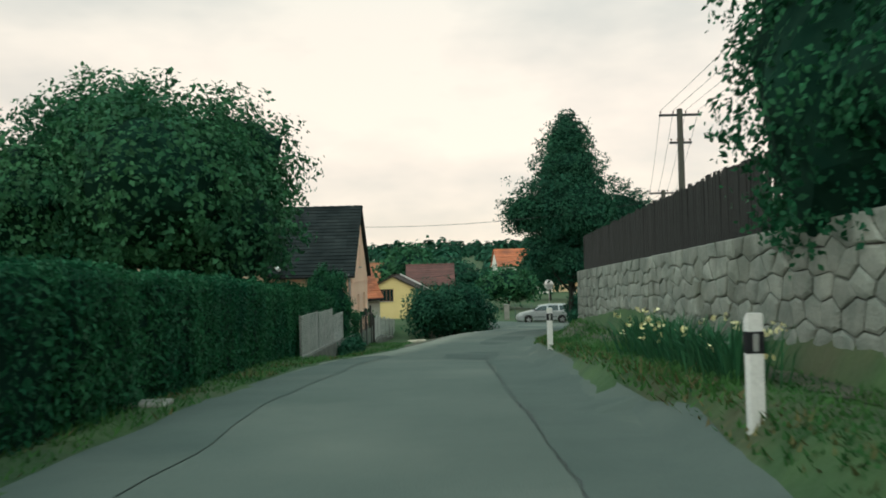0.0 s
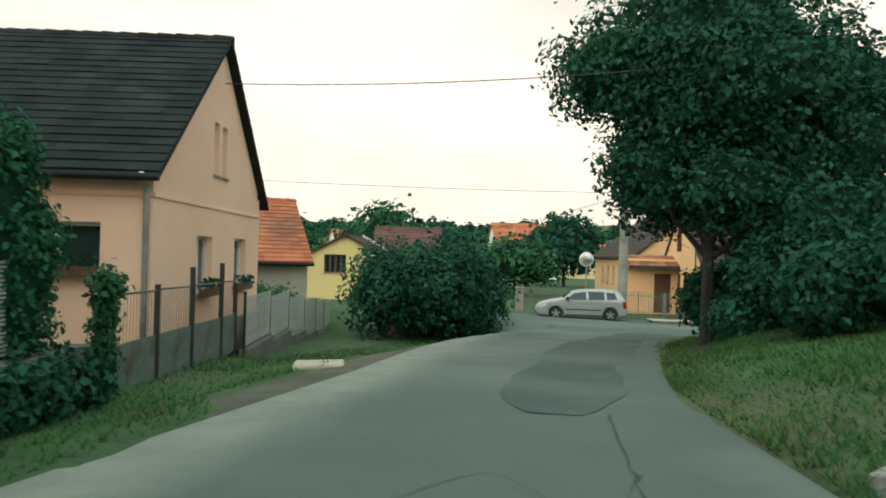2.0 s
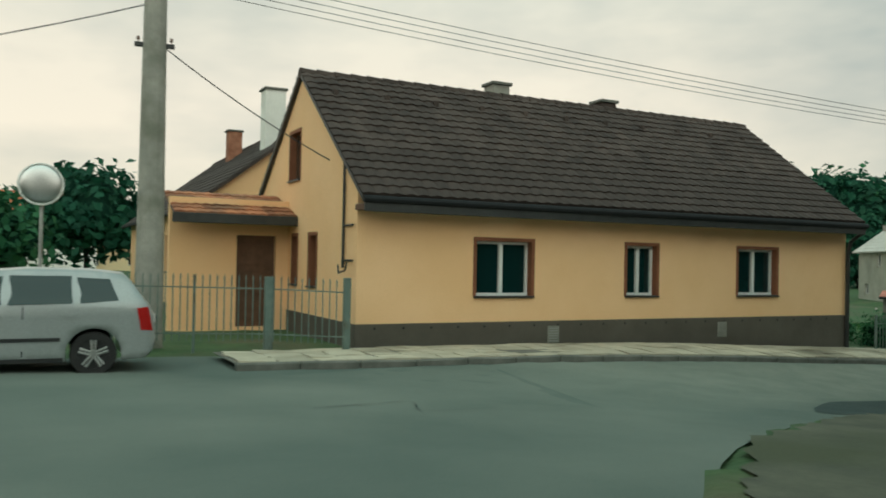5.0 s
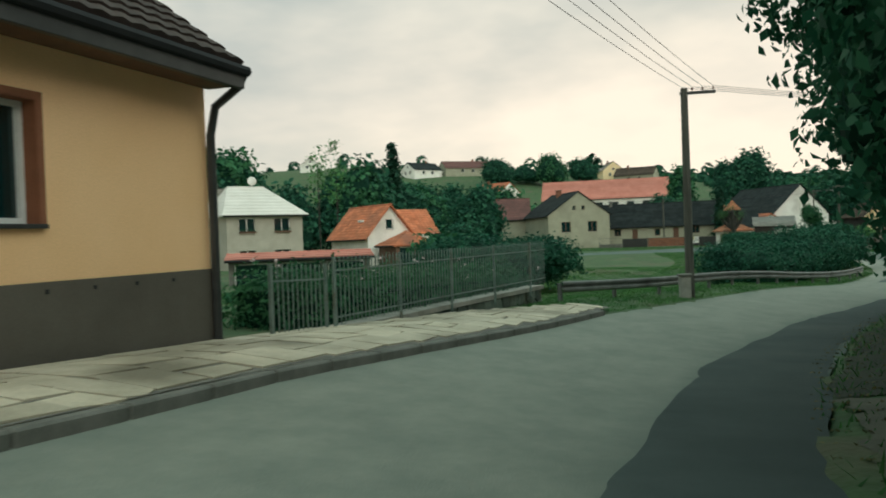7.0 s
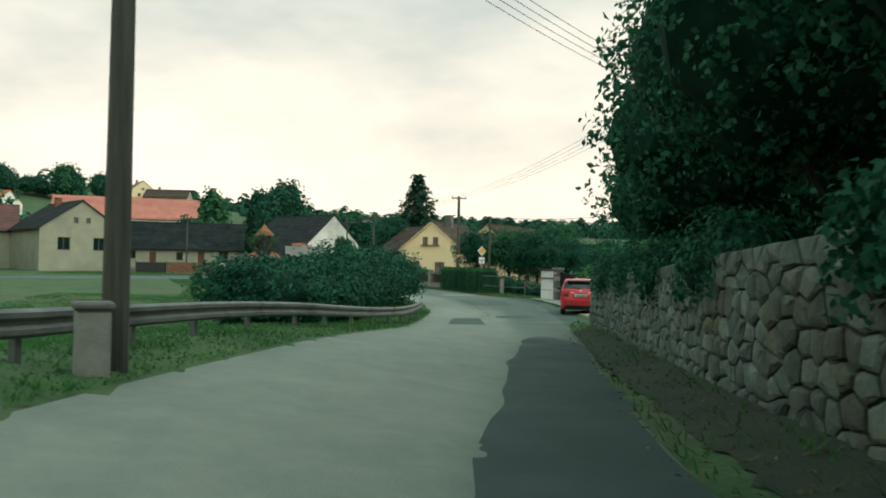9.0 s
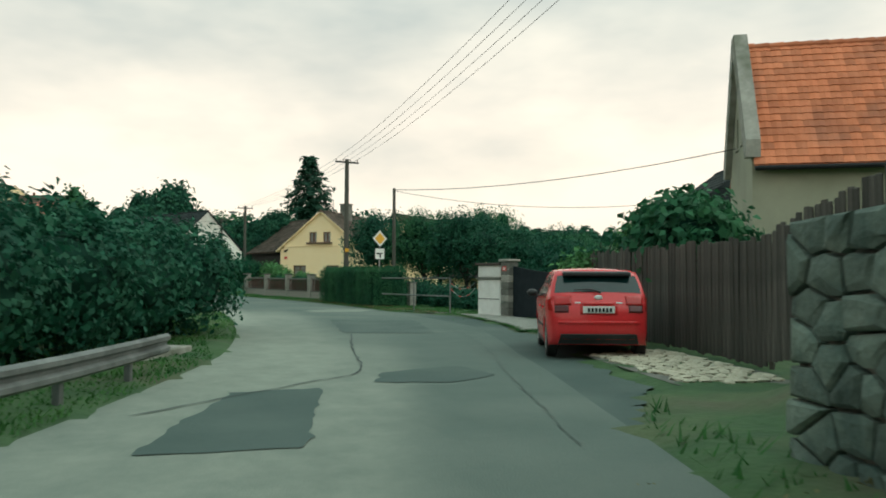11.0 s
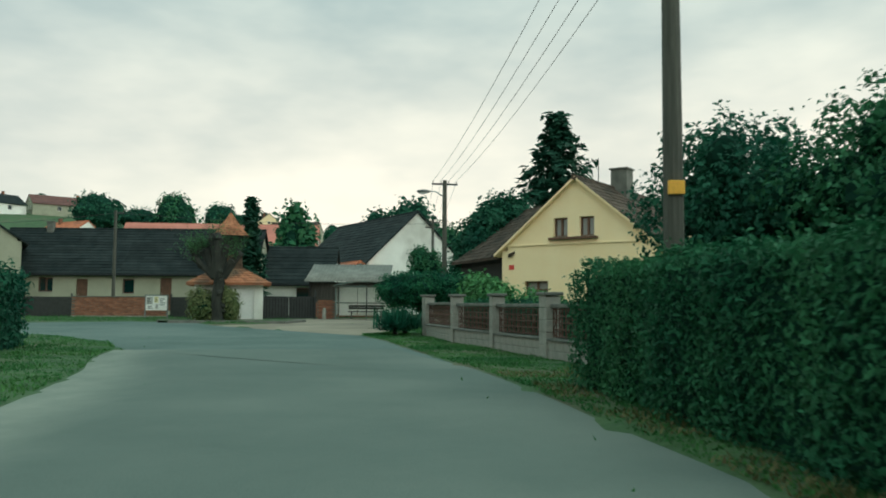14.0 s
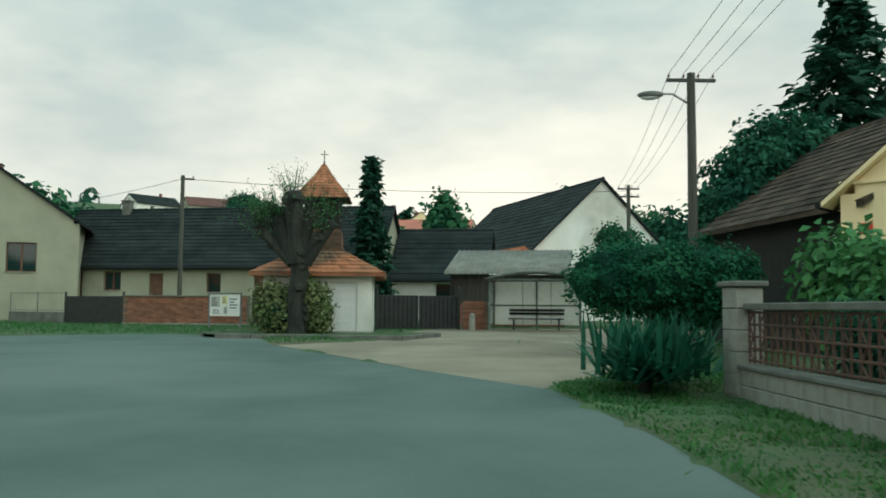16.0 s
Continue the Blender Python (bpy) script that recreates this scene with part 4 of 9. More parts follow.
def house(name, label, cx, cy, base, turn, L, W, eave, ridge, wall, roof, openings=None, hip=(0, 0), over=0.35, end=0.2, rows=14, cols=0, plinth=None, chimney=(), gutter=True,
          trim=None, category="house", thick=0.28, wave=0.0, clean=(), tile_lip=0.035):
    """A house with its ridge along its own x. Heights are of the world; openings by side: front (-y), back, left (-x), right."""
    h = thing(name, label, category, at(cx, cy, 0, turn))
    openings = openings or {}
    hx, hy = L / 2, W / 2
    slope_k = (ridge - eave) / hy
    sides = {"front": axes((1, 0, 0), (0, 1, 0), (0, -hy, 0)), "back": axes((1, 0, 0), (0, -1, 0), (0, hy, 0)),
             "left": axes((0, 1, 0), (1, 0, 0), (-hx, 0, 0)), "right": axes((0, 1, 0), (-1, 0, 0), (hx, 0, 0))}
    for side, m in sides.items():
        half = hx if side in ("front", "back") else hy - thick
        outline = [(-half, base), (half, base), (half, eave), (-half, eave)]
        if side in ("left", "right") and not hip[0 if side == "left" else 1]:
            g = (hy - thick) * slope_k
            outline = [(-half, base), (half, base), (half, ridge - g - 0.02), (0, ridge - 0.02), (-half, ridge - g - 0.02)]
        ops = openings.get(side, [])
        holes = [[(o[0], o[2]), (o[1], o[2]), (o[1], o[3]), (o[0], o[3])] for o in ops]
        part("wall", slab(bmesh.new(), outline, holes, thick, m), M[wall], h)
        for o in ops:
            add_window(h, m, o, thick)
        if plinth:
            full = half if side in ("front", "back") else hy
            part("plinth", boxed(-full - 0.012, full + 0.012, -0.025, -0.002, base, plinth[1], 0, m), M[plinth[0]], h)
    # roof: slab, courses, ridge
    ex, ey, ez = hx + end, hy + over, eave - over * slope_k
    r0, r1 = -ex + hip[0], ex - hip[1]
    up = 0.1
    faces = [[(-ex, -ey, ez), (ex, -ey, ez), (r1, 0, ridge), (r0, 0, ridge)], [(ex, ey, ez), (-ex, ey, ez), (r0, 0, ridge), (r1, 0, ridge)]]
    if hip[0]:
        faces.append([(-ex, ey, ez), (-ex, -ey, ez), (r0, 0, ridge), (r0, 0, ridge)])
    if hip[1]:
        faces.append([(ex, -ey, ez), (ex, ey, ez), (r1, 0, ridge), (r1, 0, ridge)])
    bm = bmesh.new()
    for q in faces:
        pts = [Vector(p) for p in q]
        if pts[2] == pts[3]:
            pts = pts[:3]
        lo = [bm.verts.new(p) for p in pts]
        hi = [bm.verts.new(p + Vector((0, 0, up))) for p in pts]
        bm.faces.new(hi)
        bm.faces.new(lo[::-1])
        for i in range(len(pts)):
            bm.faces.new((lo[i], lo[(i + 1) % len(pts)], hi[(i + 1) % len(pts)], hi[i]))
    rf = part("roof", bm, M[trim or roof], h)
    bm = bmesh.new()
    for k, q in enumerate(faces):
        p = [Vector(c) + Vector((0, 0, up + 0.006)) for c in q]
        slope(bm, p[0], p[1], p[2], p[3], rows, cols, seed=k, wave=wave, lip=tile_lip, first=clean[k] if k < len(clean) else 0)
    tagged(part("tile_covering", bm, M[roof], rf), kind="stuff")
    bm = bmesh.new()
    n = max(2, int((r1 - r0) / 0.42))
    for k in range(n):
        a, b = r0 + (r1 - r0) * k / n, r0 + (r1 - r0) * (k + 1.06) / n
        tube(bm, (a, 0, ridge + up - 0.03), (b, 0, ridge + up - 0.045), 0.13, 0.115, 8)
    tagged(part("ridge_cap", bm, M[roof], rf), kind="stuff")
    if gutter:
        for s in (-1, 1):
            bm = bmesh.new()
            y = s * (ey + 0.06)
            tube(bm, (-ex, y, ez + 0.03), (ex, y, ez + 0.01), 0.07, 0.07, 8)
            part("gutter", bm, M["black_paint"], h)
    for c in chimney:
        x, y, w, top, mt = c
        z0 = ridge - abs(y) * slope_k - 0.3
        ch = part("chimney", boxed(x - w / 2, x + w / 2, y - w / 2, y + w / 2, z0, top, 0.01), M[mt], h)
        part("chimney_cap", boxed(x - w / 2 - 0.06, x + w / 2 + 0.06, y - w / 2 - 0.06, y + w / 2 + 0.06, top, top + 0.08, 0.01), M["concrete_dark"], ch)
    return h


# peach house with black roof, its wing and a red-roofed shed beyond
peach_house = house("house", "peach rendered house with a steep black tiled roof", -9.25, 44.4, -2.9, 4, 9.0, 9.2, 1.15, 4.5, "render_peach", "roof_black",
      {"right": [(-0.55, -0.08, 1.4, 2.6, "one"), (0.16, 0.63, 1.4, 2.6, "one"), (-1.75, -0.5, -1.25, 0.0, "white flowers"), (1.6, 2.95, -1.25, 0.0, "white flowers")],
       "front": [(2.0, 3.6, -0.75, 0.15, "white flowers")]}, over=0.3, rows=20, cols=16, plinth=("concrete", -2.0), chimney=[(-4.1, 0.4, 0.5, 5.0, "concrete")])
pipe = bmesh.new()
bent(pipe, [(4.4, -4.98, 1.0), (4.42, -4.7, 0.75), (4.42, -4.68, -1.0), (4.42, -4.68, -2.4)], [0.055] * 4)
part("downpipe", pipe, M["galv"], peach_house)
part("string_course", boxed(-4.55, 4.55, -4.63, -4.602, 0.62, 0.7, 0.008), M["render_peach"], peach_house)
part("string_course", boxed(4.502, 4.53, -4.6, 4.6, 0.62, 0.7, 0.008), M["render_peach"], peach_house)
house("house", "low peach wing with a black roof and pale valley", -11.85, 40.35, -2.9, 94, 7.2, 7.5, 1.22, 4.35, "render_peach", "roof_black",
      {"left": [(-1.2, 0.2, -0.9, 0.3, "white")]}, rows=18, cols=10, end=0.15, over=0.25)
bm = bent(bmesh.new(), [(-11.0, 43.1, 4.12), (-9.4, 41.35, 2.7), (-7.75, 39.5, 1.32)], [0.09, 0.09, 0.09], 6)
tagged(part("valley_flashing", bm, M["white_paint"]), "pale metal valley strip between two black roofs", "roof flashing")
house("house", "small grey outbuilding with a bright red tiled roof", -11.0, 59.45, -3.4, 27, 9.0, 5.8, -0.55, 1.8, "render_grey", "roof_red", {"front": [(1.2, 2.2, -1.9, -1.0, "brown")]},
      end=0.15, rows=16, cols=24)
house("house", "pale yellow gabled house with dark shuttered window", -6.5, 76.2, -3.6, 92, 8.0, 5.6, -0.85, 0.62, "render_pale", "roof_dark",
      {"left": [(-0.05, 1.2, -1.5, -0.45, "brown four")]}, rows=8, cols=8, end=0.25, trim="roof_brown")
tagged(part("verge_board", bent(bmesh.new(), [(-6.62, 80.42, 0.8), (-5.1, 80.46, 0.0), (-3.45, 80.5, -0.95)], [0.11] * 3, 4), M["white_paint"]), "white painted verge strip at the roof's far end", "roof trim")
house("house", "low house with a maroon roof behind the yellow gable", -4.4, 90.0, -4.2, 4, 4.8, 7.0, -0.4, 1.6, "render_pale", "roof_maroon", {}, rows=10)
house("house", "white house behind with an orange tiled roof", 7.3, 143.0, -5.0, 8, 9.0, 8.0, 1.5, 4.2, "render_white", "roof_red", {"front": [(-2.6, -1.8, -0.6, 0.4, "one"), (-0.4, 0.4, -0.6, 0.4, "one"), (1.8, 2.6, -0.6, 0.4, "one")]}, rows=12)

# ochre bungalow at the bend
bungalow = house("bungalow", "ochre rendered bungalow with brown tiled roof and rust window surrounds", 19.53, 72.1, -4.6, 0.3, 14.18, 7.5, -0.08, 2.72, "render_yellow", "roof_dark",
      {"front": [(-4.43, -3.05, -2.3, -1.13, "reveal"), (-0.45, 0.45, -2.3, -1.13, "reveal"), (3.08, 4.44, -2.3, -1.13, "reveal")],
       "left": [(0.1, 0.95, 0.3, 1.45, "reveal one brown"), (-1.25, -0.7, -2.2, -1.05, "reveal one brown"), (0.2, 0.6, -2.2, -1.05, "reveal one brown")]},
      over=0.5, end=0.1, rows=17, cols=50, plinth=("plinth", -2.84), trim="metal_dark", wave=0.028, clean=(6, 0), tile_lip=0.045,
      chimney=[(-1.6, 0.35, 0.5, 3.15, "concrete"), (2.0, 0.35, 0.5, 3.05, "roof_dark")])
part("soffit", boxed(-7.15, 7.15, -4.22, -3.77, -0.62, -0.5, 0.01), M["brown_frame"], bungalow)
part("fascia", boxed(-7.15, 7.15, -4.3, -4.222, -0.66, -0.44, 0.01), M["metal_dark"], bungalow)
for x in (-2.48, 2.53):
    v = part("vent", boxed(x - 0.15, x + 0.15, -3.795, -3.777, -3.32, -2.95, 0.004), M["concrete"], bungalow, "pale grey plinth vent")
    for k in range(6):
        part("slat", boxed(x - 0.12, x + 0.12, -3.803, -3.794, -3.29 + k * 0.055, -3.27 + k * 0.055), M["galv"], v)
for k in range(22):
    part("plinth_nail", boxed(-0.02, 0.02, -3.783, -3.775, -0.02, 0.02), M["black_paint"], bungalow, m=pose(-6.7 + k * 0.62, 0, -2.93))
bm = bmesh.new()
bent(bm, [(7.2, -4.3, -0.4), (7.17, -4.2, -0.62), (7.1, -3.9, -0.85), (7.08, -3.83, -1.2), (7.08, -3.83, -4.1)], [0.055] * 5)
part("downpipe", bm, M["metal_dark"], bungalow)
bm = bmesh.new()
tube(bm, (-7.14, -3.1, -1.75), (-7.14, -3.1, 0.4), 0.03)
for z in (-0.9, -1.6):
    tube(bm, (-7.14, -3.1, z), (-7.14, -3.65, z), 0.022)
bent(bm, [(-7.24, -3.1, -1.7), (-7.28, -3.25, -1.85), (-7.24, -3.5, -1.8), (-7.24, -3.6, -1.65)], [0.02] * 4, 6)
part("service_mast", bm, M["metal_dark"], bungalow)
for k in range(11):
    x = -6.6 + k * 1.28
    part("snow_guard", boxed(x - 0.06, x + 0.06, -0.95, -0.83, 2.16, 2.3, 0.01), M["roof_dark"], bungalow)
# closed porch under a tiled lean-to at the side entrance
part("porch_wall", slab(bmesh.new(), [(-9.9, -4.4), (-7.1, -4.4), (-7.1, -0.2), (-9.9, -0.2)], [[(-8.35, -3.25), (-7.4, -3.25), (-7.4, -1.05), (-8.35, -1.05)]], 0.25, pose(0, 0.95, 0)), M["render_yellow"], bungalow)
add_window(bungalow, pose(0, 0.95, 0), (-8.35, -7.4, -3.25, -1.05, "door brown"), 0.25)
bm = bmesh.new()
box(bm, -9.9, -7.1, 0.0, 1.9, -0.06, 0.0, 0.01, pose(0, 0.25, -0.62, 18))
porch_roof = part("porch_roof", bm, M["brown_frame"], bungalow, "rust-brown tiled porch lean-to")
bm = bmesh.new()
slope(bm, (-9.9, 0.25, -0.6), (-7.1, 0.25, -0.6), (-7.1, 2.05, -0.01), (-9.9, 2.05, -0.01), 6, 12, wave=0.02)
tagged(part("tile_covering", bm, M["roof_rust"], porch_roof), kind="stuff")
part("porch_fascia", boxed(-9.95, -7.1, 0.16, 0.24, -0.82, -0.6, 0.01), M["metal_dark"], porch_roof)
house("house", "long ochre rear house with dark roof and tall windows", 15.4, 88.5, -3.6, 90, 19.0, 8.2, 0.05, 3.2, "render_yellow", "roof_dark",
      {"back": [(-8.6 + 2.6 * k, -7.7 + 2.6 * k, -2.2, -0.8, "brown one") for k in range(6)]}, rows=14, chimney=[(-7.0, 1.2, 0.7, 4.2, "render_white"), (2.0, 0.6, 0.6, 4.0, "brick")])

# houses across the meadow
grey_house = house("house", "two-storey grey house with a pale hipped roof and flower boxes", 88.0, 107.2, -6.2, -35.4, 7.6, 9.0, 0.35, 3.0, "render_grey", "roof_white",
      {"front": [(-2.6, -1.0, -1.45, -0.1, "white flowers"), (0.9, 2.5, -1.45, -0.1, "white flowers"), (-2.6, -1.0, -4.4, -3.1, "white"), (0.9, 2.5, -4.4, -3.1, "white")],
       "left": [(-2.0, -0.8, -1.4, -0.1, "white"), (1.4, 2.6, -4.3, -3.2, "white")]}, hip=(2.4, 2.4), rows=9, over=0.5, end=0.5, chimney=[(-2.4, 0.6, 0.6, 2.9, "concrete")])
bm = bmesh.new()
tube(bm, (0.6, 0, 2.8), (0.6, 0, 3.6), 0.04)
blob_core(bm, (0.6, -0.15, 3.7), (0.5, 0.12, 0.45), 3, 0.0, 2)
part("satellite_dish", bm, M["white_paint"], grey_house)
cottage = house("house", "cream house with steep orange tiled gable roof and small gable window", 93.9, 96.6, -5.9, 52.5, 8.0, 4.9, -2.05, 0.75, "render_white", "roof_red",
      {"left": [(-0.42, 0.42, -1.55, -0.55, "one")], "front": [(-1.5, -0.5, -4.6, -3.4, "one")], "back": [(-2.5, -1.5, -4.6, -3.4, "one")]}, rows=12, cols=16, over=0.45, end=0.4)
part("wing_wall", boxed(-2.0, 2.2, -6.4, -2.4, -5.9, -2.0, 0.02), M["render_white"], cottage)
bm = bmesh.new()
slope(bm, (-2.5, -6.8, -2.1), (-2.5, -1.2, -2.1), (0.1, -1.2, 0.5), (0.1, -6.8, 0.5), 11, 12, wave=0.02)
slope(bm, (2.7, -1.2, -2.1), (2.7, -6.8, -2.1), (0.1, -6.8, 0.5), (0.1, -1.2, 0.5), 11, 12, wave=0.02)
tagged(part("wing_roof", bm, M["roof_red"], cottage), kind="stuff")
part("wing_gable", slab(bmesh.new(), [(-2.0, -2.0), (2.2, -2.0), (0.1, 0.42)], [], 0.2, pose(0, -6.38, 0)), M["render_white"], cottage)
part("skylight", boxed(-1.3, -0.7, 1.35, 1.75, -0.75, -0.55, 0.02), M["white_paint"], cottage)
house("porch", "open garden porch with an orange hipped roof", 90.6, 91.4, -5.9, 52.5, 3.2, 4.2, -3.05, -1.95, "brown_frame", "roof_red", {"left": [(-1.7, -0.2, -5.6, -3.3, "one"), (0.2, 1.7, -5.6, -3.3, "one")]}, hip=(1.5, 1.5), rows=8, category="porch")
house("carport", "long carport with a flat red sheet roof", 58.9, 85.2, -5.6, -60, 7.6, 3.2, -3.42, -3.2, "concrete_dark", "roof_pink", {"front": [(-3.5, -1.3, -5.4, -3.6, "one"), (-1.0, 1.2, -5.4, -3.6, "one"), (1.5, 3.5, -5.4, -3.6, "one")]},
      rows=3, category="carport")
house("house", "grey-cream farmhouse gable with a black roof", 142.9, 86.1, -6.0, 30, 12.5, 9.4, 0.1, 3.35, "render_drab", "roof_black",
      {"left": [(-2.75, -1.35, -2.45, -0.95, "brown"), (1.3, 2.7, -2.45, -0.95, "brown"), (-0.95, -0.45, 0.75, 1.4, "brown one"), (0.45, 0.95, 0.75, 1.4, "brown one")],
       "front": [(-4, -3, -2.4, -1.2, "brown")]}, rows=14, chimney=[(1.0, 0.5, 0.7, 4.0, "brick")])
house("house", "maroon-roofed house behind the farm", 148.0, 98.0, -5.0, 105, 10, 8, 0.0, 3.2, "render_drab", "roof_maroon", {}, rows=10)
house("barn", "long low grey-cream farm building with a black roof", 145.4, 73.0, -6.0, 92, 18.5, 7.6, -1.85, 1.35, "render_drab", "roof_black",
      {"back": [(-6.5, -5.4, -3.2, -2.2, "brown"), (-3.6, -2.8, -4.6, -2.3, "door brown"), (-1.0, -0.2, -3.4, -2.4, "brown one"), (2.2, 3.0, -4.6, -2.4, "door brown"), (4.6, 5.6, -3.3, -2.3, "brown"), (6.8, 7.8, -4.6, -2.3, "door brown")]},
      rows=16, cols=14, chimney=[(6.4, 0.2, 0.45, 1.9, "concrete_dark")], category="barn")
house("shed", "low white outbuilding with a black roof", 147.5, 61.0, -6.0, 92, 5.0, 6.0, -2.4, 0.2, "render_white", "roof_black", {"back": [(-1.0, 0.2, -3.8, -2.8, "one")]}, rows=10, category="shed")
white_barn = house("barn", "whitewashed barn gable with a black roof", 156.9, 56.3, -6.0, 30, 16.0, 9.2, -0.95, 3.35, "render_white", "roof_black", {"left": [(2.4, 3.4, -4.0, -3.1, "one")], "back": []}, rows=16, cols=14, category="barn")
house("lean_to", "white lean-to under a strip of red tiles", 150.2, 58.6, -6.0, 30, 8.0, 4.0, -1.9, -0.9, "render_white", "roof_red", {"left": [(-0.8, 0.5, -4.0, -3.0, "one")]}, rows=6, category="shed")
house("house", "long hall with a faded red roof on the slope", 241.0, 92.0, 1.0, 96, 36.0, 12.0, 6.2, 11.2, "render_white", "roof_pink", {"back": [(-14 + 4 * k, -12 + 4 * k, 3.4, 5.2, "one") for k in range(7)]}, rows=10)
for i, (x, y, t, w, r, L, up) in enumerate(((205, 58, 30, "render_pale", "roof_red", 11, 5.0), (192, 66, 50, "render_white", "roof_rust", 9, 5.0), (214, 40, 20, "render_white", "roof_pink", 12, 5.2), (196, 30, 75, "render_peach", "roof_red", 10, 5.0),
                                          (255, 128, 60, "render_white", "roof_red", 12, 5.0), (309, 218, 20, "render_white", "roof_grey", 11, 4.0), (299, 168, -30, "render_white", "roof_black", 13, 4.4), (313, 156, -50, "render_drab", "roof_maroon", 18, 4.4),
                                          (345, 106, 20, "render_cream", "roof_grey", 12, 5.6), (336, 95, 80, "render_drab", "roof_brown", 15, 5.0), (26, 138, 70, "render_white", "roof_red", 12, 5.2), (40, 116, 20, "render_white", "roof_red", 11, 5.0),
                                          (-12, 130, 30, "render_white", "roof_rust", 12, 5.0), (-30, 118, 60, "render_white", "roof_red", 10, 5.0), (14, 152, 10, "render_cream", "roof_rust", 13, 5.0), (64, 128, 45, "render_white", "roof_red", 12, 5.0))):
    z = ground_at(x, y)
    house("house", ("village house with pale walls and a %s roof among trees" % {"roof_red": "red", "roof_rust": "rusty", "roof_pink": "faded red", "roof_black": "black", "roof_maroon": "maroon", "roof_grey": "grey", "roof_brown": "brown"}[r]), x, y, z - 1.5, t, L, 8.0, z + up * 0.52, z + up * 1.1, w, r,
          {"front": [(-2.8, -1.6, z + 0.6, z + 1.8, "one"), (1.4, 2.6, z + 0.6, z + 1.8, "one")], "left": [(-1.8, -0.8, z + 0.6, z + 1.8, "one"), (0.8, 1.8, z + 0.6, z + 1.8, "one"), (-0.5, 0.5, z + 2.9, z + 3.7, "one")],
           "back": [(-2.6, -1.4, z + 0.6, z + 1.8, "one"), (1.4, 2.6, z + 0.6, z + 1.8, "one")]}, rows=9, gutter=False, chimney=[(L * 0.2, 0.4, 0.6, z + up * 1.1 + 0.9, "brick")])

# pale yellow gabled house with the old barn at its side
yellow_house = house("house", "pale yellow gabled house with brown tiles", 121.5, 42.05, -6.0, -34.8, 10.0, 7.0, -1.8, 1.05, "render_cream", "roof_brown",
      {"left": [(0.4, 1.04, -1.3, -0.5, "brown pale"), (-0.78, -0.14, -1.3, -0.5, "brown pale"), (1.3, 2.4, -4.15, -3.1, "brown pale bar"), (-1.5, -0.4, -4.15, -3.1, "brown pale bar")],
       "back": [(-3, -2, -4, -3, "brown")]}, rows=15, cols=26, end=0.22, over=0.3, trim="render_cream", chimney=[(-0.9, -0.3, 0.75, 1.95, "concrete_dark")])
part("flower_shelf", boxed(-5.2, -5.0, -0.95, 1.2, -1.42, -1.32, 0.01), M["brown_frame"], yellow_house)
part("cornice", boxed(-5.06, -5.002, -3.5, 3.5, -1.62, -1.54, 0.01), M["render_cream"], yellow_house)
part("house_plate", boxed(-5.03, -5.0, 2.9, 3.15, -2.6, -2.4, 0.005), M["sign_red"], yellow_house, "small enamel plate with pale bars")
bm = bmesh.new()
tube(bm, (-3.0, -0.1, 1.0), (-3.0, -0.1, 2.2), 0.02)
tube(bm, (-3.0, -0.1, 2.15), (-3.0, 1.2, 1.95), 0.012)
part("roof_bracket", bm, M["metal_dark"], yellow_house)
house("barn", "old dark timber barn with worn brown tiles", 123.9, 44.9, -6.0, 18, 7.4, 7.0, -1.75, 0.75, "wood_dark", "roof_brown", {}, rows=15, cols=22, gutter=False, category="barn", over=0.45)
house("house", "rear wing with weathered brown tiles", 124.5, 34.0, -6.0, -40, 14.0, 7.0, -1.6, 1.1, "render_cream", "roof_brown", {}, rows=14)

house("shed", "low pale yellow garden shed under the fruit trees", 105.0, 36.0, -6.0, 10, 6.0, 4.0, -3.9, -3.2, "render_cream", "roof_dark", {"back": [(-2.2, -1.2, -5.0, -4.2, "brown"), (0.8, 1.8, -5.0, -4.2, "brown")]}, rows=8, category="shed")
# ochre house with orange tiles behind the board fence, and the white house past the gate
ochre = house("house", "old ochre plastered house with orange tiled roof", 73.1, 34.4, -6.2, 59.3, 10.0, 5.0, -0.5, 3.2, "render_drab", "roof_red",
      {"right": [(-0.75, -0.35, 0.1, 1.1, "one"), (0.35, 0.75, 0.1, 1.1, "one")], "back": [(-3.5, -2.5, -3.6, -2.4, "white")]}, rows=18, cols=34, wave=0.02, end=-0.02, over=0.3)
part("parapet", slab(bmesh.new(), [(-2.75, -0.6), (-2.35, -0.6), (0, 3.0), (2.35, -0.6), (2.75, -0.6), (2.75, -0.1), (0.3, 3.62), (-0.3, 3.62), (-2.75, -0.1)], [], 0.4, axes((0, 1, 0), (-1, 0, 0), (5.2, 0, 0))), M["concrete"], ochre)
house("house", "white house with a dark half-hipped roof", 93.1, 25.3, -6.0, -20, 11.0, 9.0, -0.95, 2.3, "render_white", "roof_black", {"back": [(-4, -1.2, -3.0, -1.9, "brown four")], "left": [(-2, 0, -3, -1.9, "brown")]}, hip=(1.6, 1.6), rows=12, over=0.6)
house("house", "distant house with a brown roof beyond the gate", 104.0, 16.0, -6.0, 20, 10.0, 8.0, -1.4, 2.2, "render_grey", "roof_maroon", {}, rows=8)


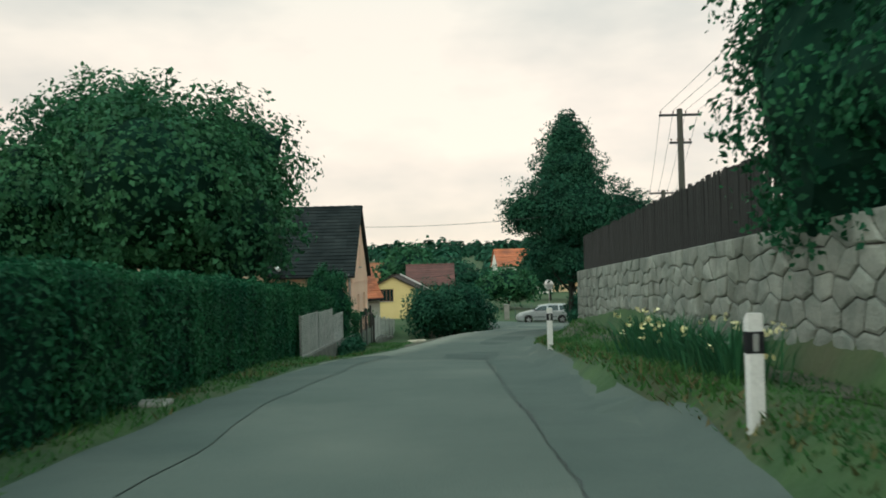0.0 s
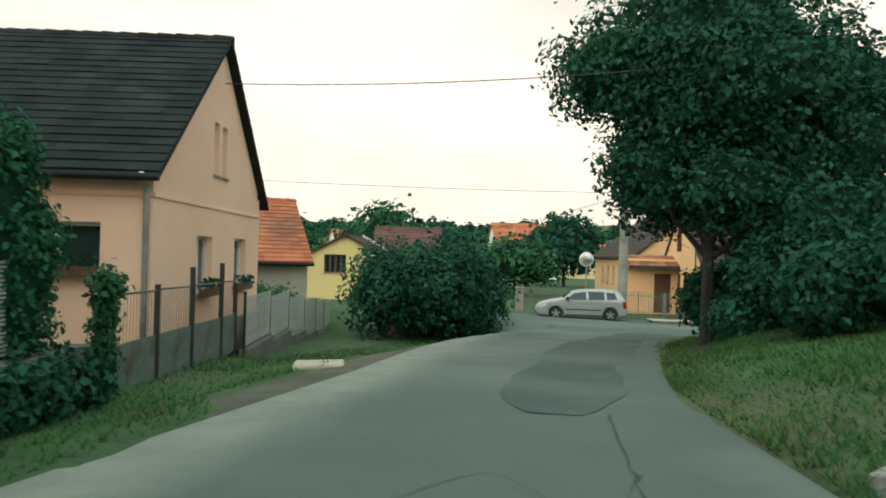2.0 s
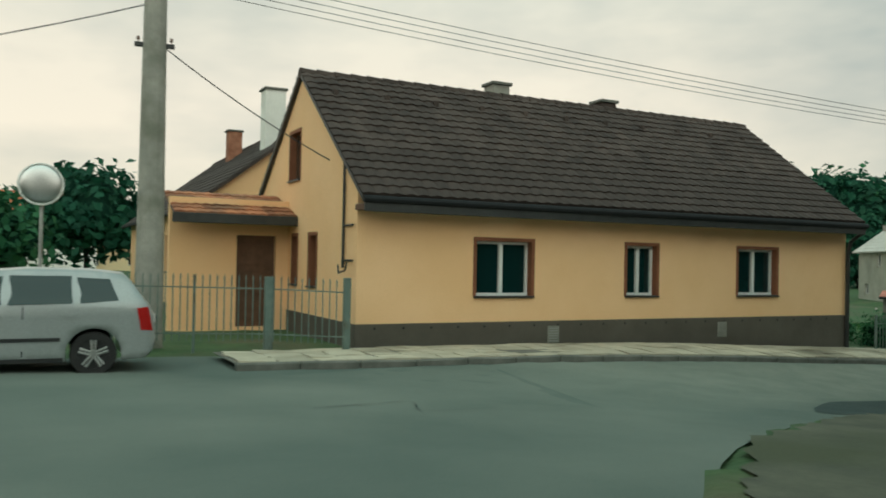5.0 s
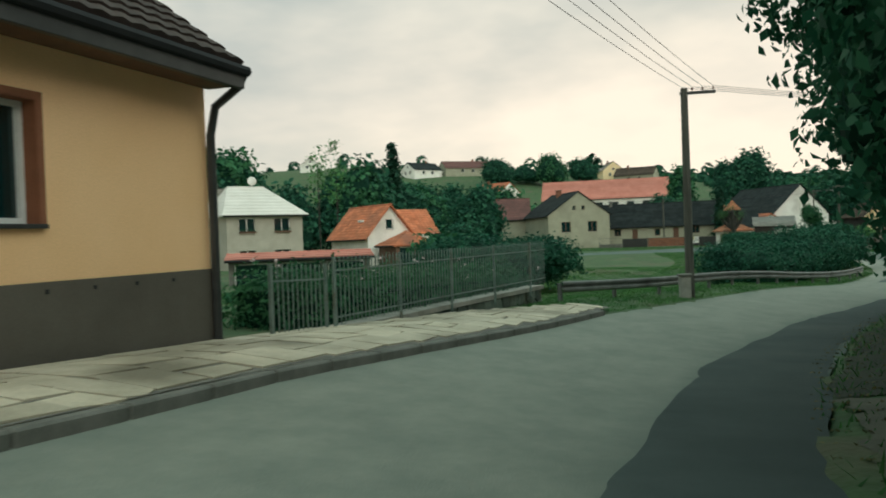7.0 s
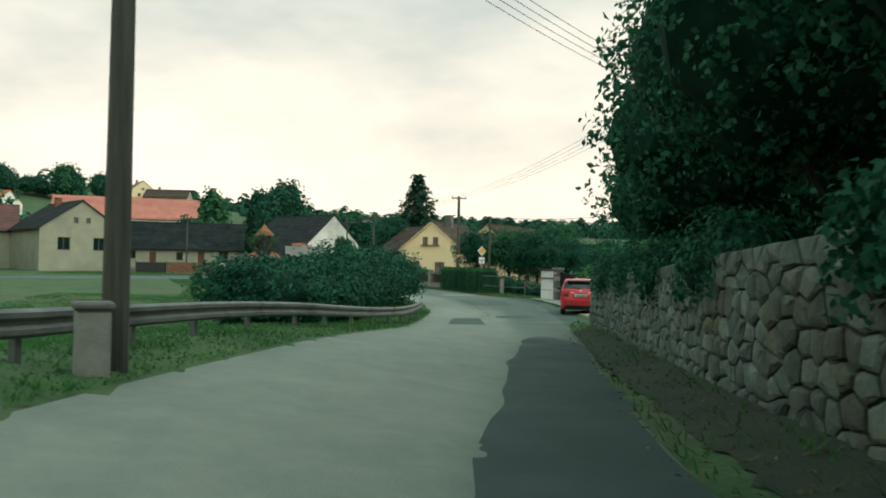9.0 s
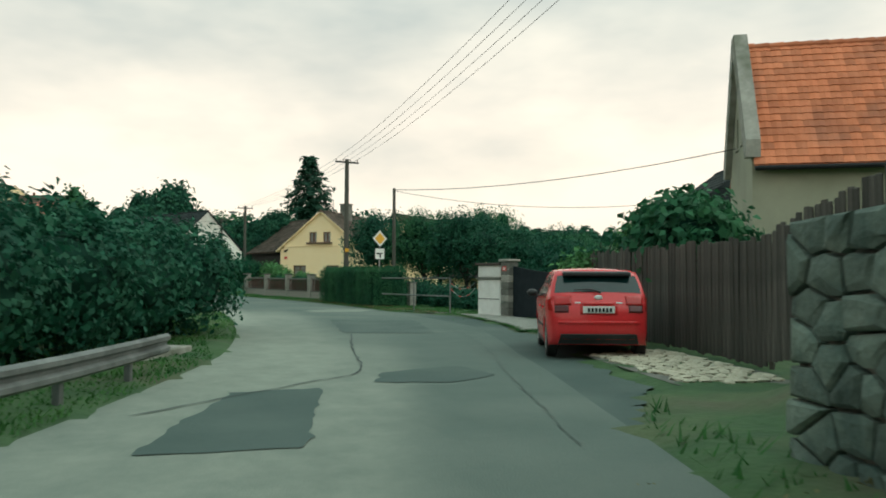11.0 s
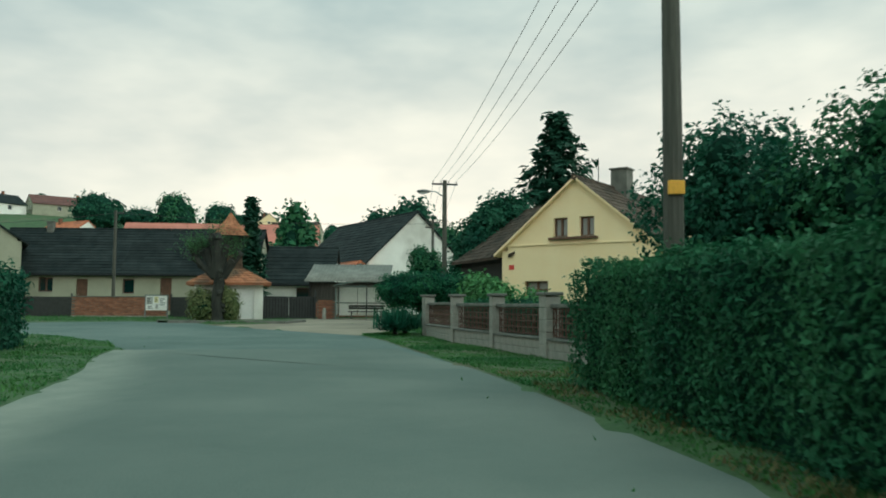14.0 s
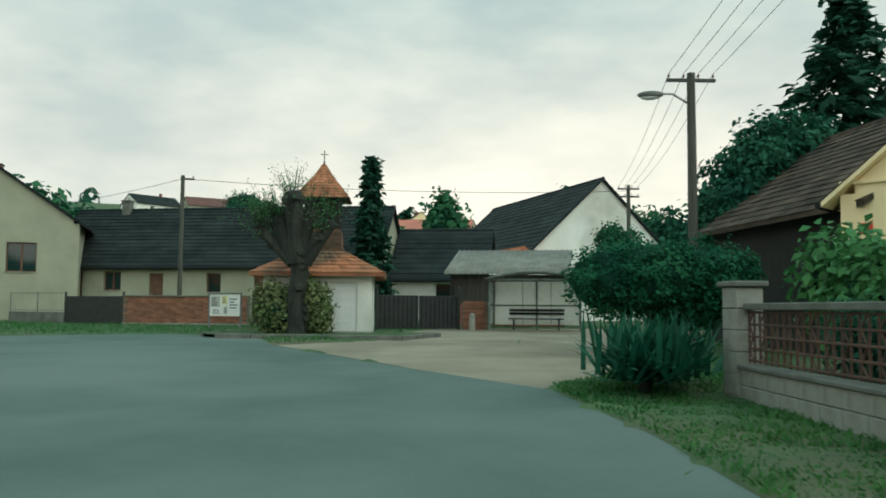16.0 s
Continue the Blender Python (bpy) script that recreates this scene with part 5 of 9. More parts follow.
# ---- trees, hedges and shrubs ----
tree("walnut_tree", "broad dark green walnut tree behind the clipped hedge", -8.6, 27.2, ground_at(-8.6, 27.2), 9.5, 2.2,
     [(0, 0, 5.6, 4.2, 4.2, 3.4), (2.6, -1.0, 4.4, 2.3, 2.6, 2.3), (-3.4, -1.2, 5.0, 3.2, 3.0, 2.8), (1.2, -3.0, 5.6, 2.8, 2.6, 2.6), (-1.6, 0.5, 7.6, 2.6, 2.6, 1.9), (1.8, 1.5, 6.6, 2.8, 2.6, 2.2), (-5.6, 0.5, 4.2, 2.6, 2.6, 2.2)],
     76000, 0.085, "leaf_mid", 11, 0.35)
tree("lime_tree", "tall pyramidal lime tree on the roadside bank", 6.3, 44.2, ground_at(6.3, 44.2), 10.9, 2.4,
     [(1.0, 0.8, 5.2, 2.9, 2.7, 1.8), (0.1, 0.4, 6.5, 2.9, 2.7, 2.0), (0, 0.2, 8.3, 1.9, 1.9, 1.9), (0, 0, 9.8, 1.2, 1.2, 1.3), (2.4, 0.0, 4.3, 1.9, 1.9, 1.6), (-2.0, 0.8, 6.1, 1.6, 1.6, 1.2), (0.9, -1.3, 5.7, 1.6, 1.4, 1.1), (1.2, 3.0, 4.2, 1.9, 1.7, 1.6), (3.0, 1.0, 5.8, 1.7, 1.7, 1.5), (-0.7, 1.8, 4.7, 1.1, 1.2, 0.8), (0, 0, 10.7, 0.5, 0.5, 0.6), (1.8, 2.0, 3.0, 1.2, 1.2, 1.1), (0.4, -0.7, 3.5, 1.5, 1.2, 1.0), (-1.2, 0.4, 3.9, 1.3, 1.2, 1.0), (1.9, -1.0, 2.7, 1.5, 1.4, 1.5), (2.9, 0.4, 1.5, 1.5, 1.4, 1.4), (-0.6, 2.4, 3.6, 1.3, 1.2, 1.1)],
     92000, 0.068, "leaf_dark", 12, 0.15)
for k, (x, y, r, h) in enumerate(((9.7, 45.2, 2.0, 3.5), (12.2, 45.6, 2.2, 3.2), (15.0, 47.6, 2.4, 3.4), (9.6, 49.4, 1.6, 2.2), (18.5, 47.0, 2.6, 3.8), (13.5, 53.0, 2.2, 2.8), (17.0, 54.5, 2.0, 2.4), (7.7, 43.4, 1.1, 2.0), (8.7, 42.2, 1.2, 2.1), (9.9, 41.2, 1.3, 2.2), (6.7, 43.2, 0.5, 0.8), (7.5, 46.6, 1.1, 1.6), (7.3, 39.9, 0.9, 1.5), (8.4, 39.0, 1.0, 1.6), (9.7, 38.7, 1.1, 1.7))):
    tree("shrub", "dense green shrub on the bank under the lime tree", x, y, ground_at(x, y), h, 0.6, [(0, 0, h * 0.5, r, r, h * 0.5), (r * 0.5, 0.3, h * 0.62, r * 0.7, r * 0.7, h * 0.4), (-r * 0.5, -0.4, h * 0.5, r * 0.7, r * 0.7, h * 0.42)], 9000, 0.068, "leaf_dark", 30 + k, 0.08, group="shrubs on the bank", category="shrub")
tree("tall_thuja", "tall dark conifer hedge tree rising over the granite wall", 7.6, 9.6, ground_at(7.6, 9.6), 7.0, 0.6, [(0, 0, 2.6, 2.5, 2.4, 3.2), (-0.9, 0.9, 3.2, 1.8, 1.6, 3.6), (0.8, -1.6, 3.4, 2.2, 2.2, 3.6), (-1.5, 0.4, 1.6, 1.4, 1.6, 1.8), (-1.6, -1.2, 1.5, 0.8, 1.2, 0.9), (-1.4, -2.4, 1.6, 0.8, 1.1, 0.9)], 78000, 0.042, "leaf_hedge", 14, 0.25, core=0.85, shell=0.25)
tree("tall_thuja", "tall dark conifer hedge tree rising over the granite wall", 8.0, 4.8, ground_at(8.0, 4.8), 7.0, 0.6, [(0, 0, 2.8, 2.5, 2.8, 3.4), (-1.2, -0.6, 2.2, 1.7, 1.8, 2.6), (-1.5, 1.4, 1.5, 0.9, 1.3, 1.0), (-1.5, -0.4, 1.6, 0.9, 1.3, 1.0)], 44000, 0.05, "leaf_hedge", 15, 0.25, core=0.85, shell=0.25)
tree("shrub", "large dark roadside bush at the junction", -0.5, 57.2, ground_at(-0.5, 57.2), 3.6, 0.5, [(0, 0, 1.7, 2.4, 3.0, 1.8), (-1.6, -0.8, 1.8, 1.6, 2.0, 1.8), (1.5, 1.0, 1.4, 1.5, 2.2, 1.5), (0.2, -1.2, 2.3, 1.8, 1.8, 1.4), (1.0, 3.0, 1.2, 1.4, 1.8, 1.3)], 22000, 0.09, "leaf_dark", 16, 0.1, category="shrub")
# overgrown mass along the rubble wall in the bend
for k, (num, lat, h, r, lo) in enumerate(((12.2, 3.8, 5.6, 1.8, 0.35), (12.8, 3.9, 6.6, 2.0, 0.4), (13.3, 4.1, 7.0, 2.2, 0.5), (13.9, 3.9, 7.4, 2.2, 0.55), (14.5, 4.1, 7.6, 2.4, 0.6), (15.1, 4.2, 7.4, 2.4, 0.6), (15.8, 4.3, 7.2, 2.5, 0.62), (16.5, 4.4, 6.6, 2.5, 0.62), (17.2, 4.9, 5.6, 2.3, 0.6))):
    x, y = beside(num, lat)
    z = ground_at(x, y) - 0.3
    nx_, ny_ = beside(num, lat - 1)
    ux, uy = nx_ - x, ny_ - y
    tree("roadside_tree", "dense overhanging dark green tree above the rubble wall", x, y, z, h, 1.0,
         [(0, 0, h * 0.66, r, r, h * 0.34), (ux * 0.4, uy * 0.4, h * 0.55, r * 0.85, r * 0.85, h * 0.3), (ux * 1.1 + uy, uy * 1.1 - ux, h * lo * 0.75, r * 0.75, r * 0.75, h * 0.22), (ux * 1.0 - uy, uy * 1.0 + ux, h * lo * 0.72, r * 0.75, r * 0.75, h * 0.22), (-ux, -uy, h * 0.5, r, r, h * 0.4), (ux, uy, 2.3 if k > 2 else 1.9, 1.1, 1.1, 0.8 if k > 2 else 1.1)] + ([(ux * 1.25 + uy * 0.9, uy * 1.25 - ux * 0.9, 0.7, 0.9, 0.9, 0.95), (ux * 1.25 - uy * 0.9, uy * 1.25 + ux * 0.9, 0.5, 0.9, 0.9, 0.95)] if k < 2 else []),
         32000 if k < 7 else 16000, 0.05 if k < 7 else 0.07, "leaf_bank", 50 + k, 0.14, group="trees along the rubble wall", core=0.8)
for k, num in enumerate((11.9, 12.35, 12.8)):
    x, y = beside(num, 2.8)
    nx_, ny_ = beside(num, 1.8)
    ux, uy = nx_ - x, ny_ - y
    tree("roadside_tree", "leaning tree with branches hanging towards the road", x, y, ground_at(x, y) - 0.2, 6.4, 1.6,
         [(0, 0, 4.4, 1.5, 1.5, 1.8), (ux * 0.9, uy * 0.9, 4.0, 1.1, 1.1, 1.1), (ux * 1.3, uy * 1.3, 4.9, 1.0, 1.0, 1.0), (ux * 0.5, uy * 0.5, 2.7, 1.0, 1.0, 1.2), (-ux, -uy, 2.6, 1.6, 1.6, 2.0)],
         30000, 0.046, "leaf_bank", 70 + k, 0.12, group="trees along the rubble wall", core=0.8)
for k, num in enumerate((13.5, 14.2, 15.0, 15.8, 16.4, 17.0, 17.5)):
    x, y = beside(num, 2.95)
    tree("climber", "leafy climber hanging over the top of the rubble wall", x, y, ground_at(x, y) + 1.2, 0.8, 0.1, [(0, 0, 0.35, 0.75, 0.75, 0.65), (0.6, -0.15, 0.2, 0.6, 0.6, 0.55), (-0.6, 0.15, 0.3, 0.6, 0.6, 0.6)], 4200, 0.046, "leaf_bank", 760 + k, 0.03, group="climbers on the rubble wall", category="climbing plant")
for k, num in enumerate((11.6, 12.0, 12.5, 13.0, 13.4)):
    x, y = beside(num, 3.7)
    tree("shrub", "low leafy undergrowth on the inner verge", x, y, ground_at(x, y) - 0.1, 1.6, 0.2, [(0, 0, 0.7, 1.1, 1.1, 0.8), (0.6, 0.4, 1.2, 0.9, 0.9, 0.8)], 8000, 0.07, "leaf_dark", 80 + k, 0.04, group="undergrowth", category="shrub")
# bushes behind the guard rail
for k, (x, y, r, h) in enumerate(((57.8, 62.0, 1.9, 2.2), (60.5, 61.0, 2.0, 2.3), (63.2, 60.0, 2.0, 2.4), (66.2, 58.9, 1.9, 2.9), (69.4, 57.9, 1.8, 2.8), (72.3, 57.0, 1.7, 2.8), (74.6, 56.0, 1.8, 2.9))):
    tree("shrub", "dense dark green bush behind the guard rail", x, y, ground_at(x, y) - 0.1, h, 0.3, [(0, 0, h * 0.5, r, r, h * 0.5), (r * 0.6, 0.5, h * 0.55, r * 0.7, r * 0.8, h * 0.45), (-r * 0.6, -0.4, h * 0.5, r * 0.7, r * 0.8, h * 0.42)], 11000, 0.066, "leaf_dark", 100 + k, 0.05, group="bushes behind the rail", category="shrub")
for k, (x, y, r, h) in enumerate(((50.0, 69.6, 1.7, 2.3), (53.4, 70.4, 1.8, 2.4), (56.8, 71.2, 1.6, 2.2), (47.0, 71.5, 1.8, 2.4))):
    tree("fruit_tree", "low spreading fruit tree in the meadow", x, y, ground_at(x, y), h, 0.9, [(0, 0, h * 0.6, r, r, h * 0.38), (r * 0.7, 0, h * 0.55, r * 0.7, r * 0.7, h * 0.36), (-r * 0.7, 0.5, h * 0.52, r * 0.7, r * 0.7, h * 0.36)], 9000, 0.07, "leaf_dark", 120 + k, 0.12, group="meadow fruit trees")
# garden behind the iron fence
for k, (x, y, r, h) in enumerate(((30.5, 72.0, 0.8, 0.7), (33.5, 71.0, 0.7, 0.5), (36.5, 70.0, 0.7, 0.5), (32.0, 75.5, 1.0, 0.7), (37.0, 74.0, 1.0, 0.5), (41.5, 72.5, 1.0, 0.5))):
    tree("shrub", "flowering garden shrub behind the iron fence", x, y, ground_at(x, y) - 0.1, h, 0.2, [(0, 0, h * 0.5, r, r, h * 0.55)], 5000, 0.06, "leaf_mid", 140 + k, 0.04, group="garden shrubs", category="shrub")
hedge("garden_planting", "dense dark green garden planting behind the iron fence", (29.3, 69.3), (38.6, 67.9), 1.5, 0.72, 14000, 0.055, "leaf_mid", 310, jag=0.16)
# fruit trees in the gardens on the other side
for k, (x, y, r, h) in enumerate(((93.5, 41.5, 2.2, 4.6), (97.5, 42.5, 2.4, 4.8), (101.3, 44.2, 2.2, 5.0), (99.5, 41.0, 2.0, 4.6), (85.5, 40.0, 1.5, 2.3), (88.0, 36.0, 1.5, 2.2), (98.0, 37.4, 2.0, 4.3), (108.5, 34.5, 3.0, 6.2), (103.5, 31.0, 2.8, 4.5), (96.5, 34.0, 2.2, 3.7), (92.5, 36.5, 1.8, 3.2))):
    tree("fruit_tree", "garden fruit tree with upright green twigs", x, y, ground_at(x, y), h, 1.2, [(0, 0, h * 0.6, r, r, h * 0.36), (r * 0.6, 0.4, h * 0.68, r * 0.65, r * 0.65, h * 0.28), (-r * 0.6, -0.3, h * 0.62, r * 0.7, r * 0.7, h * 0.3), (0.2, 0.3, h * 0.85, r * 0.5, r * 0.5, h * 0.2), (r * 0.3, -r * 0.5, h * 0.86, r * 0.3, r * 0.3, h * 0.2), (-r * 0.5, r * 0.3, h * 0.8, r * 0.3, r * 0.3, h * 0.2)], 15000, 0.06, "leaf_mid" if k % 2 else "leaf_dark", 160 + k, 0.12, core=0.5, shell=0.6, group="garden fruit trees")
tree("shrub", "young maple with light leaves behind the gate", 100.0, 27.0, ground_at(100.0, 27.0), 4.6, 1.0, [(0, 0, 3.2, 1.8, 1.8, 1.6), (0.8, 0.3, 3.9, 1.2, 1.2, 1.0)], 6000, 0.11, "leaf_light", 180, 0.08, category="tree")
for k, (x, y, r, h) in enumerate(((83.6, 43.6, 0.9, 1.2), (85.4, 43.9, 1.0, 1.1), (87.4, 44.4, 0.9, 1.3), (90.4, 44.7, 1.0, 1.5), (93.0, 44.6, 1.1, 1.4), (82.2, 43.9, 0.8, 1.4), (96.0, 45.2, 1.0, 1.4))):
    tree("shrub", "low dark shrub in the garden behind the railing", x, y, ground_at(x, y) - 0.3, h, 0.2, [(0, 0, h * 0.5, r, r, h * 0.5), (r * 0.5, 0.2, h * 0.6, r * 0.6, r * 0.6, h * 0.4)], 5000, 0.055, "leaf_dark", 900 + k, 0.03, group="shrubs behind the railing", category="shrub")
conifer("clipped_thuja", "dark columnar thuja behind the gate", 86.4, 37.7, ground_at(86.4, 37.7), 3.0, 0.9, 181, "leaf_hedge", count=6000, size=0.09, base=0.02)
conifer("clipped_thuja", "dark columnar thuja behind the gate", 87.5, 36.6, ground_at(87.5, 36.6), 2.9, 0.9, 182, "leaf_hedge", count=6000, size=0.09, base=0.02)
tree("shrub", "light green bush beside the gate post", 73.0, 45.3, ground_at(73.0, 45.3), 2.0, 0.2, [(0, 0, 0.9, 0.9, 0.8, 1.0), (0.4, 0.2, 1.2, 0.7, 0.6, 0.8)], 6000, 0.07, "leaf_light", 183, 0.04, category="shrub")
for k, (x, y) in enumerate(((70.6, 44.6), (72.0, 43.4), (73.6, 42.4), (68.8, 45.2))):
    tree("shrub", "leafy climbing shrub spilling over the board fence", x, y, ground_at(x, y), 2.7, 0.8, [(0, 0, 2.0, 1.2, 1.0, 1.0), (0.6, -0.2, 2.5, 0.8, 0.7, 0.7)], 5000, 0.1, "leaf_mid", 190 + k, 0.06, group="shrubs behind the board fence", category="shrub")
# square: clipped shrubs, ivy, conifers
tree("clipped_shrub", "big rounded dark evergreen shrub at the square", 120.8, 51.3, ground_at(120.8, 51.3), 2.6, 0.7, [(0, 0.1, 1.7, 1.4, 1.3, 0.82), (0.3, -1.1, 1.72, 1.3, 1.15, 0.78), (-0.1, 0.95, 1.62, 1.2, 1.05, 0.74), (0.2, -0.6, 1.05, 0.9, 0.9, 0.5)], 24000, 0.045, "leaf_hedge", 200, 0.12, core=0.9, shell=0.18, category="shrub")
tree("ivy_tree", "ivy-covered trunk smothering the barn end", 127.6, 48.3, ground_at(127.6, 48.3), 6.8, 1.0, [(0, 0, 2.4, 1.5, 1.6, 2.4), (0.5, -0.6, 4.3, 1.6, 1.5, 2.0), (0.8, -1.4, 5.7, 1.4, 1.4, 1.2), (-0.3, 0.2, 3.4, 1.2, 1.2, 1.5)], 22000, 0.1, "leaf_dark", 201, 0.25, core=0.88, shell=0.2)
tree("shrub", "leafy vine and shrubs behind the lattice fence", 113.6, 48.8, ground_at(113.6, 48.8), 2.4, 0.3, [(0, 0, 1.2, 0.9, 0.7, 0.9), (-1.2, -0.4, 1.1, 0.8, 0.6, 0.7), (0.9, 0.3, 1.5, 0.7, 0.6, 0.7)], 6000, 0.08, "leaf_light", 202, 0.04, category="shrub")
tree("shrub", "rose shrub with fresh leaves behind the fence", 107.8, 47.4, ground_at(107.8, 47.4), 1.6, 0.3, [(0, 0, 0.9, 0.8, 0.6, 0.6), (1.2, 0.3, 1.0, 0.5, 0.5, 0.55)], 3000, 0.06, "leaf_light", 203, 0.04, category="shrub")
conifer("fir_tree", "tall dark fir behind the yellow house", 134.4, 43.2, ground_at(134.4, 43.2), 13.0, 4.9, 210, count=5200, size=0.27, base=0.25)
conifer("spruce_tree", "slim dark spruce behind the chapel", 140.5, 63.5, ground_at(140.5, 63.5), 8.4, 0.85, 211, count=5000, size=0.2)
tree("tree", "leafy tree before the white barn gable", 143.6, 51.4, ground_at(143.6, 51.4), 5.4, 1.4, [(0, 0, 3.5, 1.2, 1.3, 1.2), (0.6, -0.6, 2.6, 1.0, 1.0, 1.0), (0, 0.5, 4.3, 0.7, 0.7, 0.7)], 5000, 0.1, "leaf_mid", 212, 0.12)
conifer("spruce_tree", "dark spruce on the slope", 132.0, 109.8, ground_at(132, 109.8), 12.0 - ground_at(132, 109.8), 2.3, 213, count=5000, size=0.32, base=0.1)
for k, (x, y, top, r, lf) in enumerate(((117, 147, 14.5, 4.6, "leaf_dark"), (122.1, 145.2, 14.6, 4.6, "leaf_dark"), (127.8, 146.1, 15.2, 4.8, "leaf_mid"), (123.7, 139.9, 13.6, 4.2, "leaf_dark"), (131.6, 142.7, 14.6, 4.4, "leaf_dark"), (128.2, 137.1, 12.2, 3.8, "leaf_mid"), (136.2, 139.5, 13.6, 4.0, "leaf_mid"), (133.3, 135.0, 10.2, 3.2, "leaf_dark"),
                                       (115.5, 117.4, 5.6, 2.6, "leaf_dark"), (123.9, 114.3, 7.7, 3.2, "leaf_dark"), (123.1, 111.4, 8.6, 3.0, "leaf_mid"), (126.5, 110.8, 9.4, 3.0, "leaf_dark"), (134.8, 108.5, 5.6, 3.2, "leaf_dark"), (138.5, 106.5, 4.4, 2.8, "leaf_mid"), (133.0, 96.4, 5.2, 2.4, "leaf_dark"), (130.8, 97.8, 2.8, 2.0, "leaf_dark"),
                                       (159.3, 112.7, 5.6, 3.2, "leaf_dark"), (162.1, 110.6, 5.4, 3.0, "leaf_dark"), (161.0, 107.5, 5.0, 3.0, "leaf_dark"), (153.6, 113.6, 5.0, 2.8, "leaf_mid"), (167.2, 104.4, 7.4, 3.4, "leaf_dark"), (165.0, 100.5, 6.4, 3.0, "leaf_mid"), (196.4, 127.6, 10.2, 3.6, "leaf_dark"), (184.4, 131.0, 10.8, 4.0, "leaf_dark"), (190.4, 129.4, 10.6, 3.6, "leaf_mid"), (178, 134, 10.4, 3.8, "leaf_dark"), (204, 124, 10.4, 3.4, "leaf_dark"),
                                       (288.1, 136.2, 24.0, 5.2, "leaf_dark"), (300.2, 129.3, 21.5, 5.4, "leaf_dark"), (297.2, 119.5, 25.4, 4.4, "leaf_mid"), (313.9, 111.7, 24.6, 4.8, "leaf_dark"), (207.8, 72.0, 11.6, 2.3, "leaf_mid"), (248.0, 61.8, 15.6, 4.2, "leaf_dark"), (252.9, 55.5, 18.6, 5.0, "leaf_dark"))):
    z = ground_at(x, y) - 0.3
    h = max(top - z, 3.0)
    tree("tree", "dense round-crowned tree on the slope behind the village", x, y, z, h, h * 0.18, [(0, 0, h * 0.56, r * 0.85, r * 0.85, h * 0.4), (r * 0.5, -r * 0.4, h * 0.42, r * 0.7, r * 0.7, h * 0.34), (-r * 0.5, r * 0.35, h * 0.44, r * 0.7, r * 0.7, h * 0.34), (r * 0.2, r * 0.5, h * 0.68, r * 0.55, r * 0.55, h * 0.28), (-r * 0.3, -r * 0.5, h * 0.34, r * 0.7, r * 0.7, h * 0.28)], 2800, 0.026 * h + 0.07, lf, 1230 + k, h * 0.02, core=0.86, shell=0.22, group="trees on the slope")
for k, (x, y) in enumerate(((101.8, 106.4), (103.4, 105.0))):
    tree("birch_tree", "thin birch with sparse airy foliage", x, y, ground_at(x, y), 9.2 - ground_at(x, y), 4.0, [(0, 0, 11.5, 0.9, 0.9, 2.6), (0.4, 0.3, 9.0, 1.0, 1.0, 2.0)], 420, 0.16, "leaf_light", 1290 + k, 0.09, core=0, group="birches on the slope")
for poly, m_, lb in (([(126, 99), (134, 91), (144, 98), (152, 108), (141, 112), (132, 107)], "field_dry", "mown dry field on the slope"), ([(98, 112), (104, 106), (112, 112), (108, 122), (100, 120)], "field_dry", "mown dry field on the slope"),
                     ([(168, 112), (186, 100), (215, 112), (226, 128), (205, 140), (182, 128)], "field_green", "pale green meadow on the slope"), ([(140, 113), (152, 109), (158, 120), (148, 128)], "field_green", "pale green meadow on the slope")):
    patch("field", poly, 0.35, M[m_], lb, "field", 3.0, rough=0.5)
for k, (x, y, h, r, lf) in enumerate(((120, 112, 7, 3.6, "leaf_dark"), (128, 104, 7, 3.4, "leaf_dark"), (58, 120, 14, 6.5, "leaf_dark"), (50, 128, 16, 7, "leaf_mid"), (44, 118, 14, 6, "leaf_dark"),
                                    (176, 70, 8, 2.6, "leaf_mid"), (182, 74, 9, 3.0, "leaf_dark"), (170, 60, 7, 3.2, "leaf_dark"), (178, 44, 10, 4.5, "leaf_dark"), (186, 48, 11, 4.8, "leaf_mid"), (165, 42, 7, 3.2, "leaf_dark"), (152, 92, 7, 3.4, "leaf_mid"), (210, 72, 9, 4, "leaf_dark"),
                                    (22, 100, 7, 4, "leaf_mid"), (30, 96, 6, 3.5, "leaf_dark"), (10, 112, 8, 4, "leaf_dark"), (-8, 104, 8, 4, "leaf_mid"), (4, 90, 5, 3.2, "leaf_mid"), (-2, 96, 6, 3.4, "leaf_dark"), (-22, 96, 8, 4.5, "leaf_dark"), (-14, 86, 6, 3.5, "leaf_mid"),
                                    (140, 36, 8, 3.6, "leaf_dark"), (64, 78, 3.2, 2.4, "leaf_mid"), (104, 90, 4.2, 2.8, "leaf_dark"), (36, 84, 4, 2.6, "leaf_dark"))):
    z = ground_at(x, y)
    tree("tree", "broadleaf tree among the village gardens", x, y, z - 0.2, h, h * 0.22, [(0, 0, h * 0.6, r * 0.8, r * 0.8, h * 0.36), (r * 0.5, 0.2, h * 0.5, r * 0.6, r * 0.6, h * 0.3), (-r * 0.5, -0.3, h * 0.52, r * 0.6, r * 0.6, h * 0.3), (0.3, r * 0.4, h * 0.7, r * 0.5, r * 0.5, h * 0.26)], 3200, 0.3 if h > 6 else 0.2, lf, 230 + k, h * 0.025, group="village trees")

